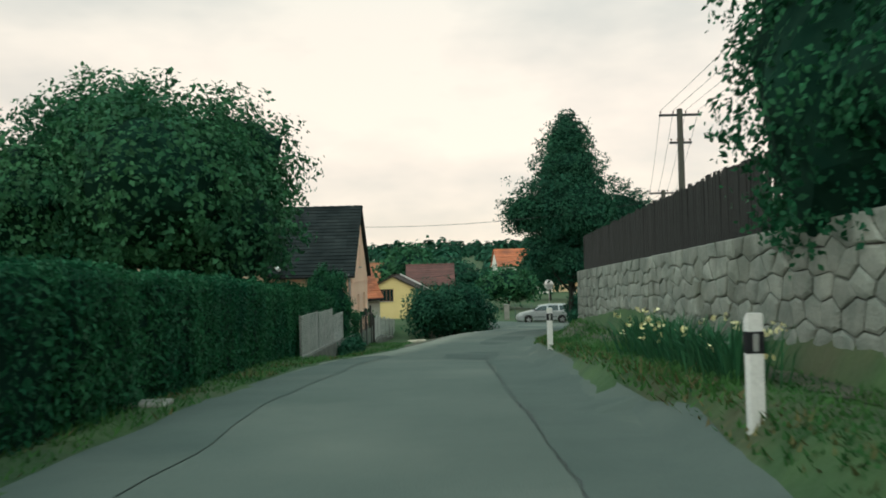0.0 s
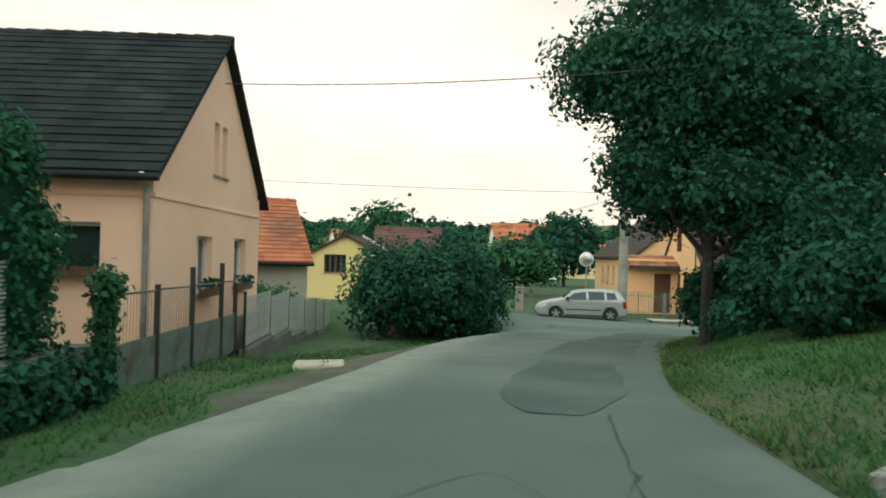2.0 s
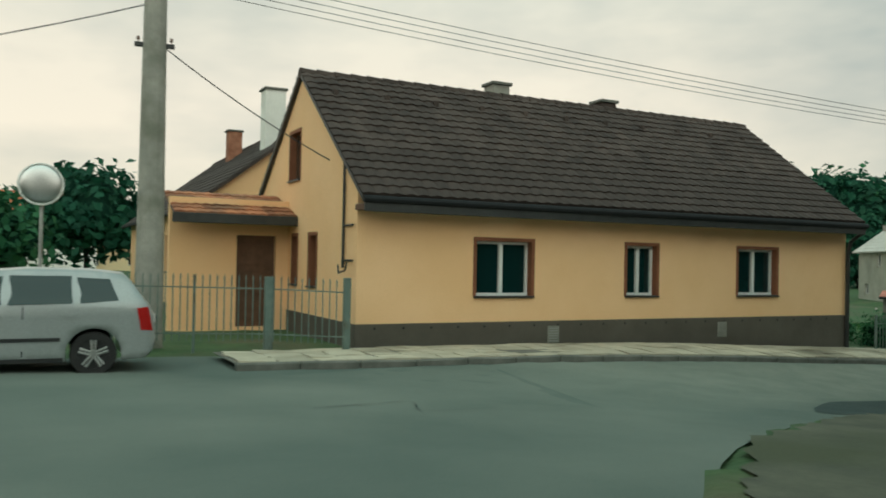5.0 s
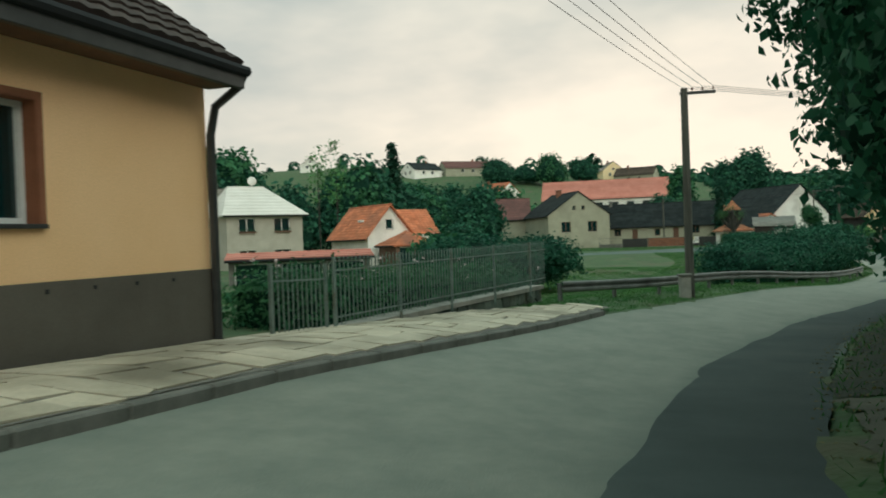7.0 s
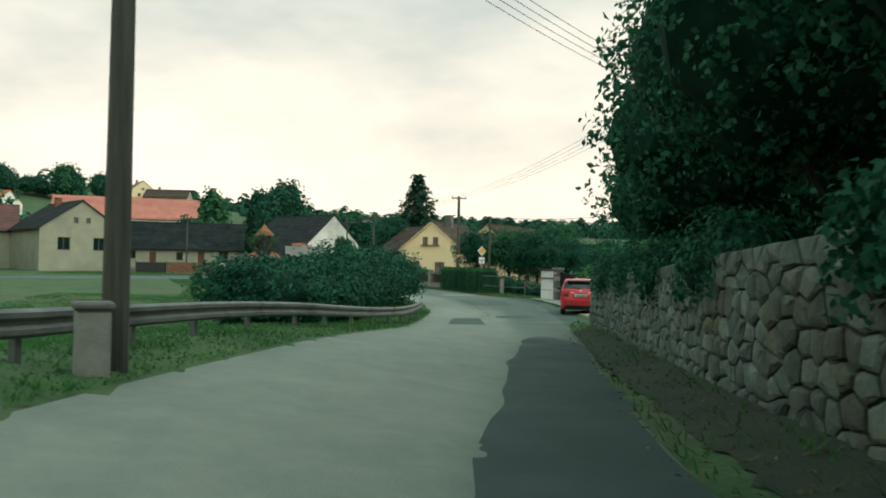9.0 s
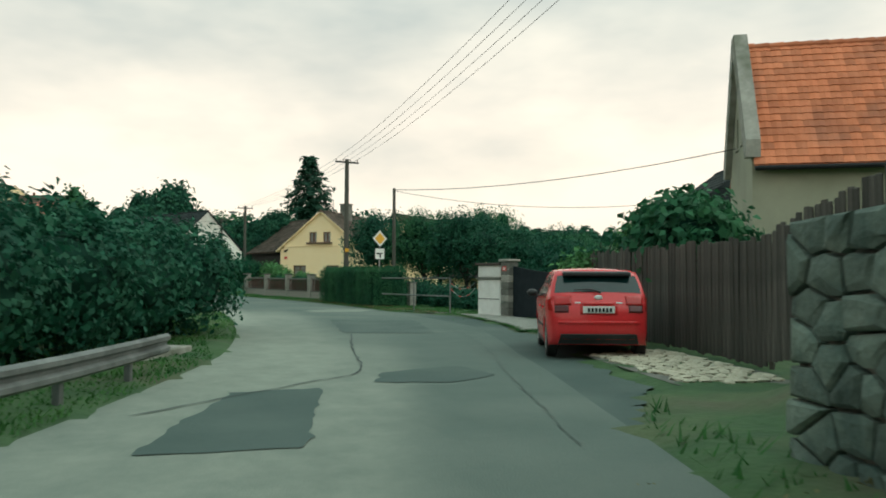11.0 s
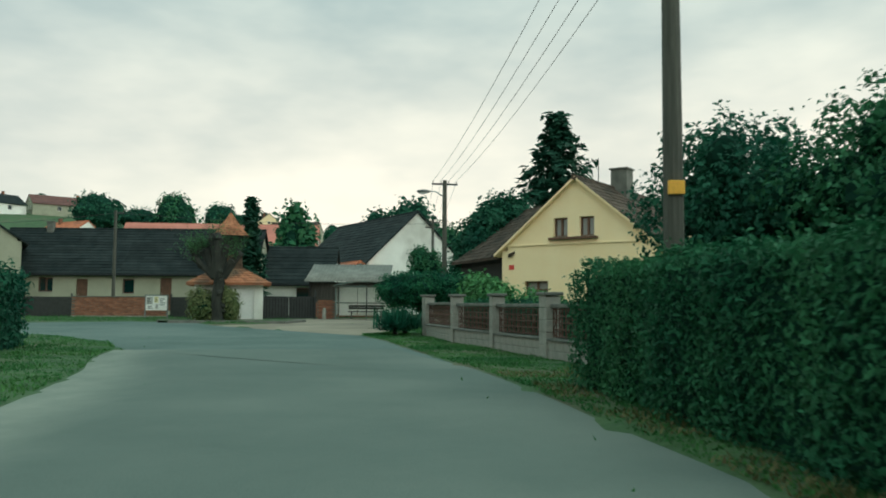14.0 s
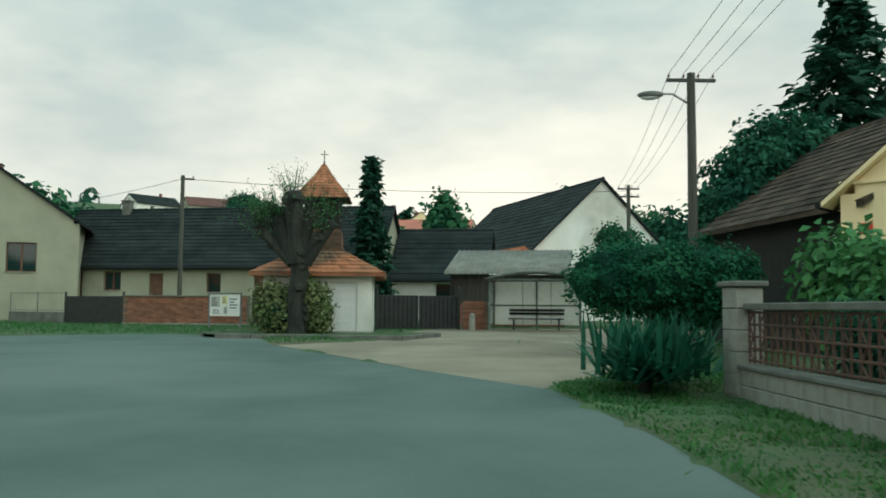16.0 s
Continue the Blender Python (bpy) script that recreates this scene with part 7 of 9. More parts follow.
slat_panel(-3.6, 26.1, -3.65, 28.74, -1.42, -0.12)
slat_panel(-3.65, 28.84, -3.69, 31.5, -1.42, -0.16)
slat_panel(-3.71, 31.6, -3.93, 34.95, -1.5, -0.43)
curb = thing("low_wall", "low mossy concrete footing under the slatted fence", "wall", kind="structure")
bm = bmesh.new()
for (xa, ya, za), (xb, yb, zb) in (((-3.6, 25.9, -1.4), (-3.69, 31.55, -1.44)), ((-3.69, 31.55, -1.55), (-3.9, 36.6, -1.6))):
    a = math.degrees(math.atan2(yb - ya, xb - xa))
    box(bm, 0, math.hypot(xb - xa, yb - ya), -0.14, 0.14, za - 0.9, za, 0.02, at(xa, ya, 0, a))
part("footing", bm, M["concrete_dark"], curb)
# steel gate posts and mesh gate in front of the peach house
gate = thing("garden_gate", "dark steel mesh gate between vine-grown posts", "gate")
GP = [(-3.75, 36.9), (-3.82, 38.9), (-3.86, 40.6), (-3.9, 42.4), (-3.98, 43.6)]
for (x, y), h in zip(GP, (1.5, 1.35, 1.6, 1.65, 1.2)):
    part("post", tubed((x, y, -2.8), (x, y, -2.2 + h), 0.05, n=8), M["metal_dark"], gate)
for (xa, ya), (xb, yb) in zip(GP, GP[1:]):
    L = math.hypot(xb - xa, yb - ya)
    m_ = at(xa, ya, -2.15, math.degrees(math.atan2(yb - ya, xb - xa)))
    part("sheet", boxed(0.06, L - 0.06, -0.006, 0.006, -0.3, 0.5), M["metal_green"], gate, m=m_)
    part("rail", tubed((0, 0, 1.22), (L, 0, 1.2), 0.018, n=5), M["metal_dark"], gate, m=m_)
    for k in range(int(L / 0.12)):
        part("wire", tubed((k * 0.12 + 0.06, 0, 0.5), (k * 0.12 + 0.06, 0, 1.2), 0.004, n=3), M["metal_dark"], gate, m=m_)
tree("vine", "leafy vine wrapped round the gate post", -3.75, 36.9, -2.2, 1.7, 0.3, [(0, 0, 0.7, 0.13, 0.13, 0.85), (0, 0.05, 1.4, 0.17, 0.17, 0.2)], 1800, 0.05, "leaf_mid", 700, 0.03, category="climbing plant")
tree("shrub", "dark leafy shrub at the gate corner", -3.35, 32.4, -1.95, 0.4, 0.15, [(0, 0, 0.1, 0.2, 1.1, 0.3), (-0.1, 1.5, 0.08, 0.22, 1.2, 0.3), (-0.15, 3.0, 0.0, 0.2, 1.0, 0.3)], 9000, 0.06, "leaf_dark", 701, 0.03, category="shrub")
STEPS = [(44.6, -1.35), (48.0, -1.52), (51.4, -1.74), (53.7, -1.93), (55.6, -2.08), (57.2, -2.2), (58.6, -2.3)]
for k, ((y0, top), (y1, _)) in enumerate(zip(STEPS, STEPS[1:])):
    x0, x1 = -4.05 - 0.6 * min(1, (y0 - 44.6) / 6.8), -4.05 - 0.6 * min(1, (y1 - 44.6) / 6.8)
    d = math.hypot(x1 - x0, y1 - y0)
    t = thing("fence_panel", "pale grey slatted fence panel stepping downhill", "fence panel", at(x0, y0, top, math.degrees(math.atan2(y1 - y0, x1 - x0))), "stepping fence panels")
    sl = from_bm("slat", boxed(0.05, d - 0.04, -0.012, 0.012, 0, 0.036, 0.003), M["pale_slat"])
    for j in range(22):
        part("slat", sl, parent=t, m=pose(0, 0, -0.05 - j * 0.052, 12))
    part("frame", boxed(0.03, 0.06, -0.02, 0.02, -1.2, 0.0, 0.004), M["pale_slat"], t)
    part("frame", boxed(d - 0.07, d - 0.04, -0.02, 0.02, -1.2, 0.0, 0.004), M["pale_slat"], t)
    part("post", boxed(-0.03, 0.03, -0.03, 0.03, -1.6, 0.12 if k < 2 else 0.02, 0.01), M["metal_dark"], t)
    part("footing", boxed(-0.02, d + 0.02, -0.12, 0.12, -1.9, -1.2, 0.02), M["concrete_dark"], t)

for k, (x, y, h) in enumerate(((-6.0, 50.5, 1.5), (-6.4, 53.0, 1.6), (-6.2, 55.4, 1.4))):
    tree("shrub", "fresh green garden shrub behind the stepping fence", x, y, -3.1, h, 0.2, [(0, 0, h * 0.5, 0.8, 1.1, h * 0.5), (0.2, 0.7, h * 0.6, 0.7, 0.7, h * 0.4)], 4000, 0.06, "leaf_mid", 710 + k, 0.03, group="shrubs behind the stepping fence", category="shrub")

# sandstone pavement and kerb before the bungalow
PAVE = [(9.6, 65.7), (12.5, 65.75), (17.0, 65.95), (21.0, 66.2), (25.0, 66.3), (28.0, 65.95), (32.0, 65.35), (36.3, 64.75)]
PAVE_IN = [(9.6, 67.6), (12.2, 67.9), (27.2, 68.3), (33.0, 67.3), (36.6, 65.5)]
pave = patch("pavement", [(x, y + 0.1) for x, y in PAVE] + PAVE_IN[::-1], 0.102, M["mortar"], "crazy-paved sandstone pavement with dark joints", "pavement", 0.8)
length, where = wall_line([(x, y, 0, 0) for x, y in PAVE])
kerb = thing("kerb", "dark worn concrete kerb along the pavement", "kerb", kind="structure")
for k in range(int(length)):
    a, b = where(k), where(k + 0.985)
    ang = math.degrees(math.atan2(b[1] - a[1], b[0] - a[0]))
    part("kerbstone", boxed(0, 0.985, -0.02, 0.13, -0.3, 0.11, 0.02), M["concrete_dark"], kerb, m=pose(a[0], a[1], ground_at(a[0], a[1]), 0, -math.degrees(math.atan2(ground_at(b[0], b[1]) - ground_at(a[0], a[1]), 0.985)), ang))
rg = random.Random(9)
slabs = []
d = 0.05
top_y = lambda x: float(np.interp(x, [p[0] for p in PAVE_IN], [p[1] for p in PAVE_IN]))
low_y = lambda x: float(np.interp(x, [p[0] for p in PAVE], [p[1] for p in PAVE])) + 0.15
x = 9.7
count = 0
while x < 36.2 and count < 300:
    w = rg.uniform(0.45, 0.8)
    y = low_y(x)
    while y < top_y(x + w / 2) - 0.15:
        h = min(rg.uniform(0.35, 0.75), top_y(x + w / 2) - y)
        j = lambda: rg.uniform(-0.05, 0.05)
        c = [(x + 0.015 + j(), y + 0.015 + j()), (x + w - 0.015 + j(), y + 0.015 + j()), (x + w - 0.015 + j(), y + h - 0.015 + j()), (x + 0.015 + j(), y + h - 0.015 + j())]
        if rg.random() < 0.35:
            c = [c[0], ((c[0][0] + c[1][0]) / 2, c[0][1] + rg.uniform(-0.06, 0.02)), *c[1:]]
        zs = ground(np.array([p[0] for p in c]), np.array([p[1] for p in c]))[0] + 0.117 + rg.uniform(0, 0.003)
        n = len(c)
        vs = [(*p, z - 0.04) for p, z in zip(c, zs)] + [(*p, z) for p, z in zip(c, zs)]
        fs = [list(range(n, 2 * n))] + [[i, (i + 1) % n, n + (i + 1) % n, n + i] for i in range(n)]
        part("paving_slab", mesh_from("paving_slab", vs, fs, M["slab"]), parent=pave)
        count += 1
        y += h
    x += w
# granite sett apron and yard kerb
drive = patch("driveway", DRIVE, 0.02, M["mortar"], "pale interlocking paver apron before the gate", "driveway", 0.8)
sett = [from_bm("paver", boxed(-0.115, 0.115, -0.075, 0.075, -0.03, 0.03, 0.008), M["concrete"])]
dx0, dy0, count = 72.4, 45.1, 0
for i in range(42):
    for j in range(22):
        x, y = dx0 + i * 0.245 + (j % 2) * 0.12, dy0 + j * 0.16
        if in_poly(np.array([x]), np.array([y]), DRIVE)[0] and count < 420:
            part("paver", sett[0], parent=drive, m=pose(x, y, ground_at(x, y) + 0.035 + rg.uniform(0, 0.006), 0, 0, rg.uniform(-1.5, 1.5)))
            count += 1
kerb2 = thing("kerb", "pale stone kerb between yard entrance and bank", "kerb", kind="structure")
KERB = [(4.15, 31.95), (5.6, 33.5), (7.0, 34.9), (8.6, 36.4)]
kl, kwhere = wall_line([(x, y, ground_at(x - 0.25, y - 0.25), 0) for x, y in KERB])
for k in range(int(kl)):
    a, b = kwhere(k), kwhere(k + 0.99)
    part("kerbstone", boxed(0, 0.99, -0.05, 0.05, -0.3, 0.11, 0.015), M["concrete"], kerb2, m=pose(a[0], a[1], a[3], 0, -math.degrees(math.atan2(b[3] - a[3], 0.99)), math.degrees(math.atan2(b[1] - a[1], b[0] - a[0]))))
patch("bare_earth", [beside(n, l) for n, l in ((13.2, 1.5), (14.5, 1.65), (16.0, 1.6), (17.6, 1.8), (17.6, 2.5), (16.0, 2.6), (14.5, 2.6), (13.2, 2.5))], 0.05, M["shaded_humus"], "leaf-strewn earth at the foot of the rubble wall", "ground", 0.8, rough=0.08)
bm = bmesh.new()
box(bm, -0.42, 0.42, -0.3, 0.3, -0.12, 0.09, 0.03)
tagged(part("stone_slab", bm, M["slab"], m=pose(-1.33, 39.6, ground_at(-1.33, 39.6), 2, -2, 8)), "flat pale stone slab lying on the verge", "stone")
rg2 = np.random.default_rng(77)
lx = np.array([beside(rg2.uniform(12.5, 17.8), rg2.uniform(1.3, 2.7)) for _ in range(1500)])
lz = ground(lx[:, 0], lx[:, 1])[0] + 0.06
v, f = cards(np.column_stack([lx, lz]), np.tile([0, 0, 1.0], (1500, 1)) + rg2.normal(size=(1500, 3)) * 0.4, rg2.uniform(0.014, 0.034, 1500))
structure("leaf_litter", quick_mesh("leaf_litter", v, f, M["dry_grass"]), None, "fallen pale leaves below the rubble wall", "leaf litter", kind="stuff")


# ---- roadside furniture ----
def guide_post(x, y, z, turn):
    t = thing("delineator_post", "white roadside delineator post with black band", "delineator", at(x, y, z, turn), "delineator posts")
    bm = boxed(-0.06, 0.06, -0.035, 0.035, -0.3, 0.76, 0.012)
    for q in bm.verts:
        if q.co.z > 0.7:
            q.co.z += 0.05 * (0.035 - q.co.y) / 0.07 - 0.02
    part("body", bm, M["white_paint"], t)
    band = part("band", boxed(-0.0625, 0.0625, -0.0375, 0.0375, 0.5, 0.66, 0.008), M["black_paint"], t)
    part("reflector", boxed(-0.02, 0.02, -0.043, -0.0376, 0.52, 0.64, 0.004), M["galv"], band)


guide_post(3.98, 7.2, 0.04, 4)
guide_post(3.44, 19.36, -0.5, 4)


def pole(name, label, x, y, z0, z1, r=0.13, arms=(), wood=True, tint="wood_pole"):
    """Arms: (height, direction, from, to) with insulators."""
    t = thing(name, label, "utility pole", at(x, y, z0), "utility poles")
    h = z1 - z0
    part("shaft", tubed((0, 0, -0.5), (0, 0, h), r, r * 0.72, 12), M[tint], t, smooth=False)
    for z, a, u0, u1 in arms:
        c, s = math.cos(radians(a)), math.sin(radians(a))
        zz = z - z0
        arm = part("crossarm", boxed(u0, u1, -0.045, 0.045, zz - 0.04, zz + 0.04, 0.006), M["metal_dark"], t, m=pose(0, 0, 0, 0, 0, a))
        n = 4 if u1 - u0 > 0.7 else 2
        for k in range(n):
            u = u0 + 0.06 + (u1 - u0 - 0.12) * k / (n - 1)
            bm = tubed((u, 0, zz + 0.03), (u, 0, zz + 0.1), 0.012, n=6)
            tube(bm, (u, 0, zz + 0.09), (u, 0, zz + 0.15), 0.035, 0.022, 8)
            part("insulator", bm, M["brown_frame"], arm)
    return t


def cable(label, a, b, sag, r=0.012):
    a, b = Vector(a), Vector(b)
    n = 16
    pts = [tuple(a.lerp(b, k / n) - Vector((0, 0, sag * 4 * (k / n) * (1 - k / n)))) for k in range(n + 1)]
    tagged(part("overhead_cable", bent(bmesh.new(), pts, [r] * (n + 1), 5), M["black_plastic"]), label, "cable", "overhead cables")


def line(p, q, pa, pb, sag, label="thin dark overhead power line between poles"):
    """Four wires between the crossarms of two poles: place and arm direction of each, with its span."""
    for k in range(4):
        ends = []
        for (x, y, z), (a, u0, u1) in ((p, pa), (q, pb)):
            u = u0 + 0.06 + (u1 - u0 - 0.12) * k / 3
            ends.append((x + u * math.cos(radians(a)), y + u * math.sin(radians(a)), z + 0.17))
        cable(label, ends[0], ends[1], sag, 0.007)


pole("utility_pole", "weathered wooden utility pole with two crossarms", 9.14, 31.35, -0.4, 6.72, 0.14, [(6.5, 5, -0.75, 0.75), (5.5, 5, -0.4, 0.4)])
pole("utility_pole", "weathered wooden utility pole with a crossarm", 10.7, 42.0, -0.9, 4.75, 0.14, [(4.6, 5, -0.7, 0.7), (3.6, 5, -0.35, 0.35)])
pole("utility_pole", "thick concrete utility pole behind the parked car", 8.75, 69.2, -3.3, 3.75, 0.27, [(3.5, 170, -0.7, 0.7), (2.3, 170, -0.35, 0.35)], tint="concrete")
pole("utility_pole", "weathered wooden utility pole beside the guard rail", 42.15, 63.4, -4.7, 1.38, 0.135, [(1.25, -82, -0.12, 0.85)])
pole("utility_pole", "wooden utility pole with a small yellow tag", 94.26, 47.56, -5.4, 1.85, 0.14, [(1.7, -78, -0.62, 0.62)])
part("tag", boxed(-0.16, -0.1, -0.1, 0.1, 2.62, 2.79, 0.005), M["sign_yellow"], bpy.data.objects["utility_pole.004"], "small yellow warning tag")
lamp_pole = pole("utility_pole", "wooden utility pole carrying a street lamp", 122.85, 50.25, -5.1, 1.8, 0.14, [(1.62, -78, -0.62, 0.62)])
pole("utility_pole", "weathered pole before the brick fence", 135.6, 70.9, -5.1, 1.75, 0.12, [(1.6, -60, -0.1, 0.5)])
pole("utility_pole", "pole with insulators near the white barn", 144.3, 51.0, -5.0, 2.2, 0.13, [(2.0, -80, -0.55, 0.55), (1.6, -80, -0.55, 0.55)])
pole("utility_pole", "wooden utility pole standing among the overhanging trees", 58.0, 49.0, -4.2, 2.4, 0.13, [(2.2, -120, -0.6, 0.6)])
pole("utility_pole", "slim dark wooden service pole behind the hedge", 92.8, 45.5, -5.4, 0.32, 0.1)
bm = bmesh.new()
bent(bm, [(0.0, 0.1, 6.15), (-0.15, 0.45, 6.35), (-0.2, 0.75, 6.36)], [0.03, 0.03, 0.03])
arm = part("lamp_arm", bm, M["galv"], lamp_pole)
bm = bmesh.new()
blob_core(bm, (-0.22, 1.0, 6.34), (0.14, 0.34, 0.1), 3, 0.0)
part("lamp_head", bm, M["galv_old"], arm, smooth=True)
bm = bmesh.new()
blob_core(bm, (-0.22, 1.02, 6.28), (0.11, 0.24, 0.08), 3, 0.0)
part("lamp_lens", bm, M["lamp_clear"], arm, smooth=True)
line((8.75, 69.2, 3.5), (42.15, 63.4, 1.25), (-100, -0.7, 0.7), (-82, -0.12, 0.85), 0.5)
line((42.15, 63.4, 1.25), (58.0, 49.0, 2.2), (-82, -0.12, 0.85), (-120, -0.6, 0.6), 0.3)
line((58.0, 49.0, 2.2), (94.26, 47.56, 1.7), (-120, -0.6, 0.6), (-78, -0.62, 0.62), 0.5)
line((94.26, 47.56, 1.7), (122.85, 50.25, 1.62), (-78, -0.62, 0.62), (-78, -0.62, 0.62), 0.35)
line((122.85, 50.25, 1.62), (144.3, 51.0, 2.0), (-78, -0.62, 0.62), (-80, -0.55, 0.55), 0.3)
line((9.14, 31.35, 6.5), (10.7, 42.0, 4.6), (5, -0.75, 0.75), (5, -0.7, 0.7), 0.15)
line((9.14, 31.35, 6.5), (9.4, -20.0, 9.0), (5, -0.75, 0.75), (5, -0.75, 0.75), 0.6)
line((10.7, 42.0, 4.6), (8.75, 69.2, 3.5), (5, -0.7, 0.7), (170, -0.7, 0.7), 0.4)
cable("sagging service cable from the peach gable", (-4.6, 44.4, 3.5), (10.7, 42.0, 4.3), 0.35)
cable("service cable crossing behind the houses", (-25.0, 63.0, 3.6), (8.75, 69.2, 3.2), 0.3)
cable("sagging service cable across the side street", (-4.5, 72.0, 0.4), (8.75, 69.2, 3.1), 0.5)
cable("sagging service cable from the slim pole", (92.8, 45.5, 0.25), (76.0, 38.0, 0.25), 0.4, 0.016)
cable("thin service cable from the slim pole", (92.8, 45.5, 0.2), (82.0, 32.0, -0.3), 0.8)
cable("thin cable along the far side of the square", (135.6, 70.9, 1.6), (150.0, 92.0, 2.3), 0.3)
cable("thin cable along the far side of the square", (135.6, 70.9, 1.6), (144.3, 51.0, 1.9), 0.3)
cable("thin cable to the bungalow mast", (12.1, 69.0, 0.4), (8.75, 69.2, 2.4), 0.1)

# guard rail
RAIL = [(38.2, 66.3), (40.0, 65.2), (42.0, 64.2), (44.5, 63.55), (47.5, 62.6), (51.0, 61.3), (56.0, 59.3), (61.0, 57.4), (65.0, 56.1), (67.6, 55.45)]
rail = thing("guard_rail", "weathered galvanised steel guard rail on short posts", "guard rail", kind="")
sp, _ = spline([(x, y, ground_at(x, y)) for x, y in RAIL], 1.0)
prof = [(0.0, 0.27), (0.05, 0.305), (0.05, 0.355), (0.0, 0.39), (0.0, 0.425), (0.05, 0.46), (0.05, 0.51), (0.0, 0.545)]
dd = np.gradient(sp[:, :2], axis=0)
dd /= np.linalg.norm(dd, axis=1, keepdims=True)
rv, rf = [], []
for i, p in enumerate(sp):
    for o, z in prof + [(o - 0.012, z) for o, z in prof[::-1]]:
        rv.append((p[0] + dd[i, 1] * (o + 0.03), p[1] - dd[i, 0] * (o + 0.03), p[2] + z))
k = 2 * len(prof)
for i in range(len(sp) - 1):
    for j in range(k):
        rf.append((i * k + j, i * k + (j + 1) % k, (i + 1) * k + (j + 1) % k, (i + 1) * k + j))
part("beam", mesh_from("beam", rv, rf, M["galv_old"]), parent=rail)
for i in range(0, len(sp), 2):
    p = sp[i]
    part("post", boxed(-0.05, 0.05, -0.04, 0.04, -0.4, 0.5, 0.006), M["galv_old"], rail, m=at(p[0] - dd[i, 1] * 0.05, p[1] + dd[i, 0] * 0.05, p[2], math.degrees(math.atan2(dd[i, 1], dd[i, 0]))))
pl = thing("concrete_pillar", "stained pale concrete pillar with a cap by the pole", "pillar", at(41.7, 63.52, -4.68, 15))
part("shaft", boxed(-0.15, 0.15, -0.15, 0.15, -0.3, 0.8, 0.03), M["concrete"], pl)
part("cap", boxed(-0.18, 0.18, -0.18, 0.18, 0.8, 0.87, 0.02), M["concrete_dark"], pl)

# convex traffic mirror
mr = thing("traffic_mirror", "round convex traffic mirror on a post", "mirror", at(6.95, 70.0, -3.1))
part("post", tubed((0, 0, -0.3), (0, 0, 3.0), 0.035), M["galv"], mr)
bm = bmesh.new()
blob_core(bm, (-0.02, -0.1, 2.78), (0.36, 0.06, 0.36), 0, 0.0, 3)
dish = part("dish", bm, M["mirror"], mr, smooth=True)
bm = bmesh.new()
n = 28
bent(bm, [(0.37 * math.cos(k * math.tau / n) - 0.02, -0.1, 2.78 + 0.37 * math.sin(k * math.tau / n)) for k in range(n + 1)], [0.02] * (n + 1), 6)
part("rim", bm, M["white_paint"], dish)

# priority road sign with the bend panel
sg = thing("road_sign", "yellow and white priority road sign with a bend panel", "road sign", at(88.28, 47.3, -5.36, -72))
part("post", tubed((0, 0.03, -0.3), (0, 0.03, 3.2), 0.032), M["galv"], sg)
q = 0.375
dia = part("diamond", slab(bmesh.new(), [(0, -q), (q, 0), (0, q), (-q, 0)], [], 0.012, pose(0, -0.012, 2.98)), M["white_paint"], sg, "white-edged diamond plate")
part("diamond_field", slab(bmesh.new(), [(0, -q * 0.68), (q * 0.68, 0), (0, q * 0.68), (-q * 0.68, 0)], [], 0.003, pose(0, -0.0165, 2.98)), M["sign_yellow"], dia)
part("diamond_edge", slab(bmesh.new(), [(0, -q), (q, 0), (0, q), (-q, 0)], [[(0, -q * 0.93), (q * 0.93, 0), (0, q * 0.93), (-q * 0.93, 0)]], 0.003, pose(0, -0.0165, 2.98)), M["black_paint"], dia)
pan = part("bend_panel", boxed(-0.25, 0.25, -0.012, 0.0, 2.08, 2.58, 0.004), M["white_paint"], sg)
part("panel_edge", slab(bmesh.new(), [(-0.25, 2.08), (0.25, 2.08), (0.25, 2.58), (-0.25, 2.58)], [[(-0.225, 2.105), (0.225, 2.105), (0.225, 2.555), (-0.225, 2.555)]], 0.003, pose(0, -0.0165, 0)), M["black_paint"], pan)
part("thick_bar", slab(bmesh.new(), [(-0.02, 2.15), (0.05, 2.15), (0.05, 2.37), (-0.16, 2.37), (-0.16, 2.3), (-0.02, 2.3)], [], 0.003, pose(0, -0.0165, 0)), M["black_paint"], pan)
part("thin_bar", boxed(0.052, 0.17, -0.0165, -0.0135, 2.335, 2.37), M["black_paint"], pan)

# pipe railing with chain, yard gate with meter cabinet
gr = thing("pipe_railing", "old grey pipe railing above the ditch", "railing")
RL = [(82.2, 46.15), (84.55, 46.84), (87.2, 47.45)]
for x, y in RL[:2]:
    part("post", tubed((x, y, -5.9), (x, y, -4.05), 0.03), M["galv_old"], gr)
for z in (-4.07, -4.72):
    for a, b in zip(RL, RL[1:]):
        part("rail", tubed((*a, z), (*b, z), 0.025), M["galv_old"], gr)
bm = bmesh.new()
box(bm, -2.5, 2.6, -0.2, 0.2, -0.3, 0.045, 0.025, pose(84.5, 47.12, ground_at(84.5, 47.4), 0, 0, 16.4))
tagged(part("concrete_sill", bm, M["concrete_dark"]), "worn pale concrete sill below the pipe railing", "sill")
chain = thing("chain", "sagging red and white chain between railing and cabinet", "chain")
for z, sg_ in ((-4.55, 0.22), (-4.75, 0.3)):
    a, b = Vector((82.15, 46.13, z + 0.3)), Vector((80.95, 45.65, z + 0.35))
    for k in range(18):
        u, w_ = k / 18, (k + 0.9) / 18
        part("link", tubed(a.lerp(b, u) - Vector((0, 0, sg_ * 4 * u * (1 - u))), a.lerp(b, w_) - Vector((0, 0, sg_ * 4 * w_ * (1 - w_))), 0.014, n=5), M["sign_red"] if k % 6 < 2 else M["galv"], chain)
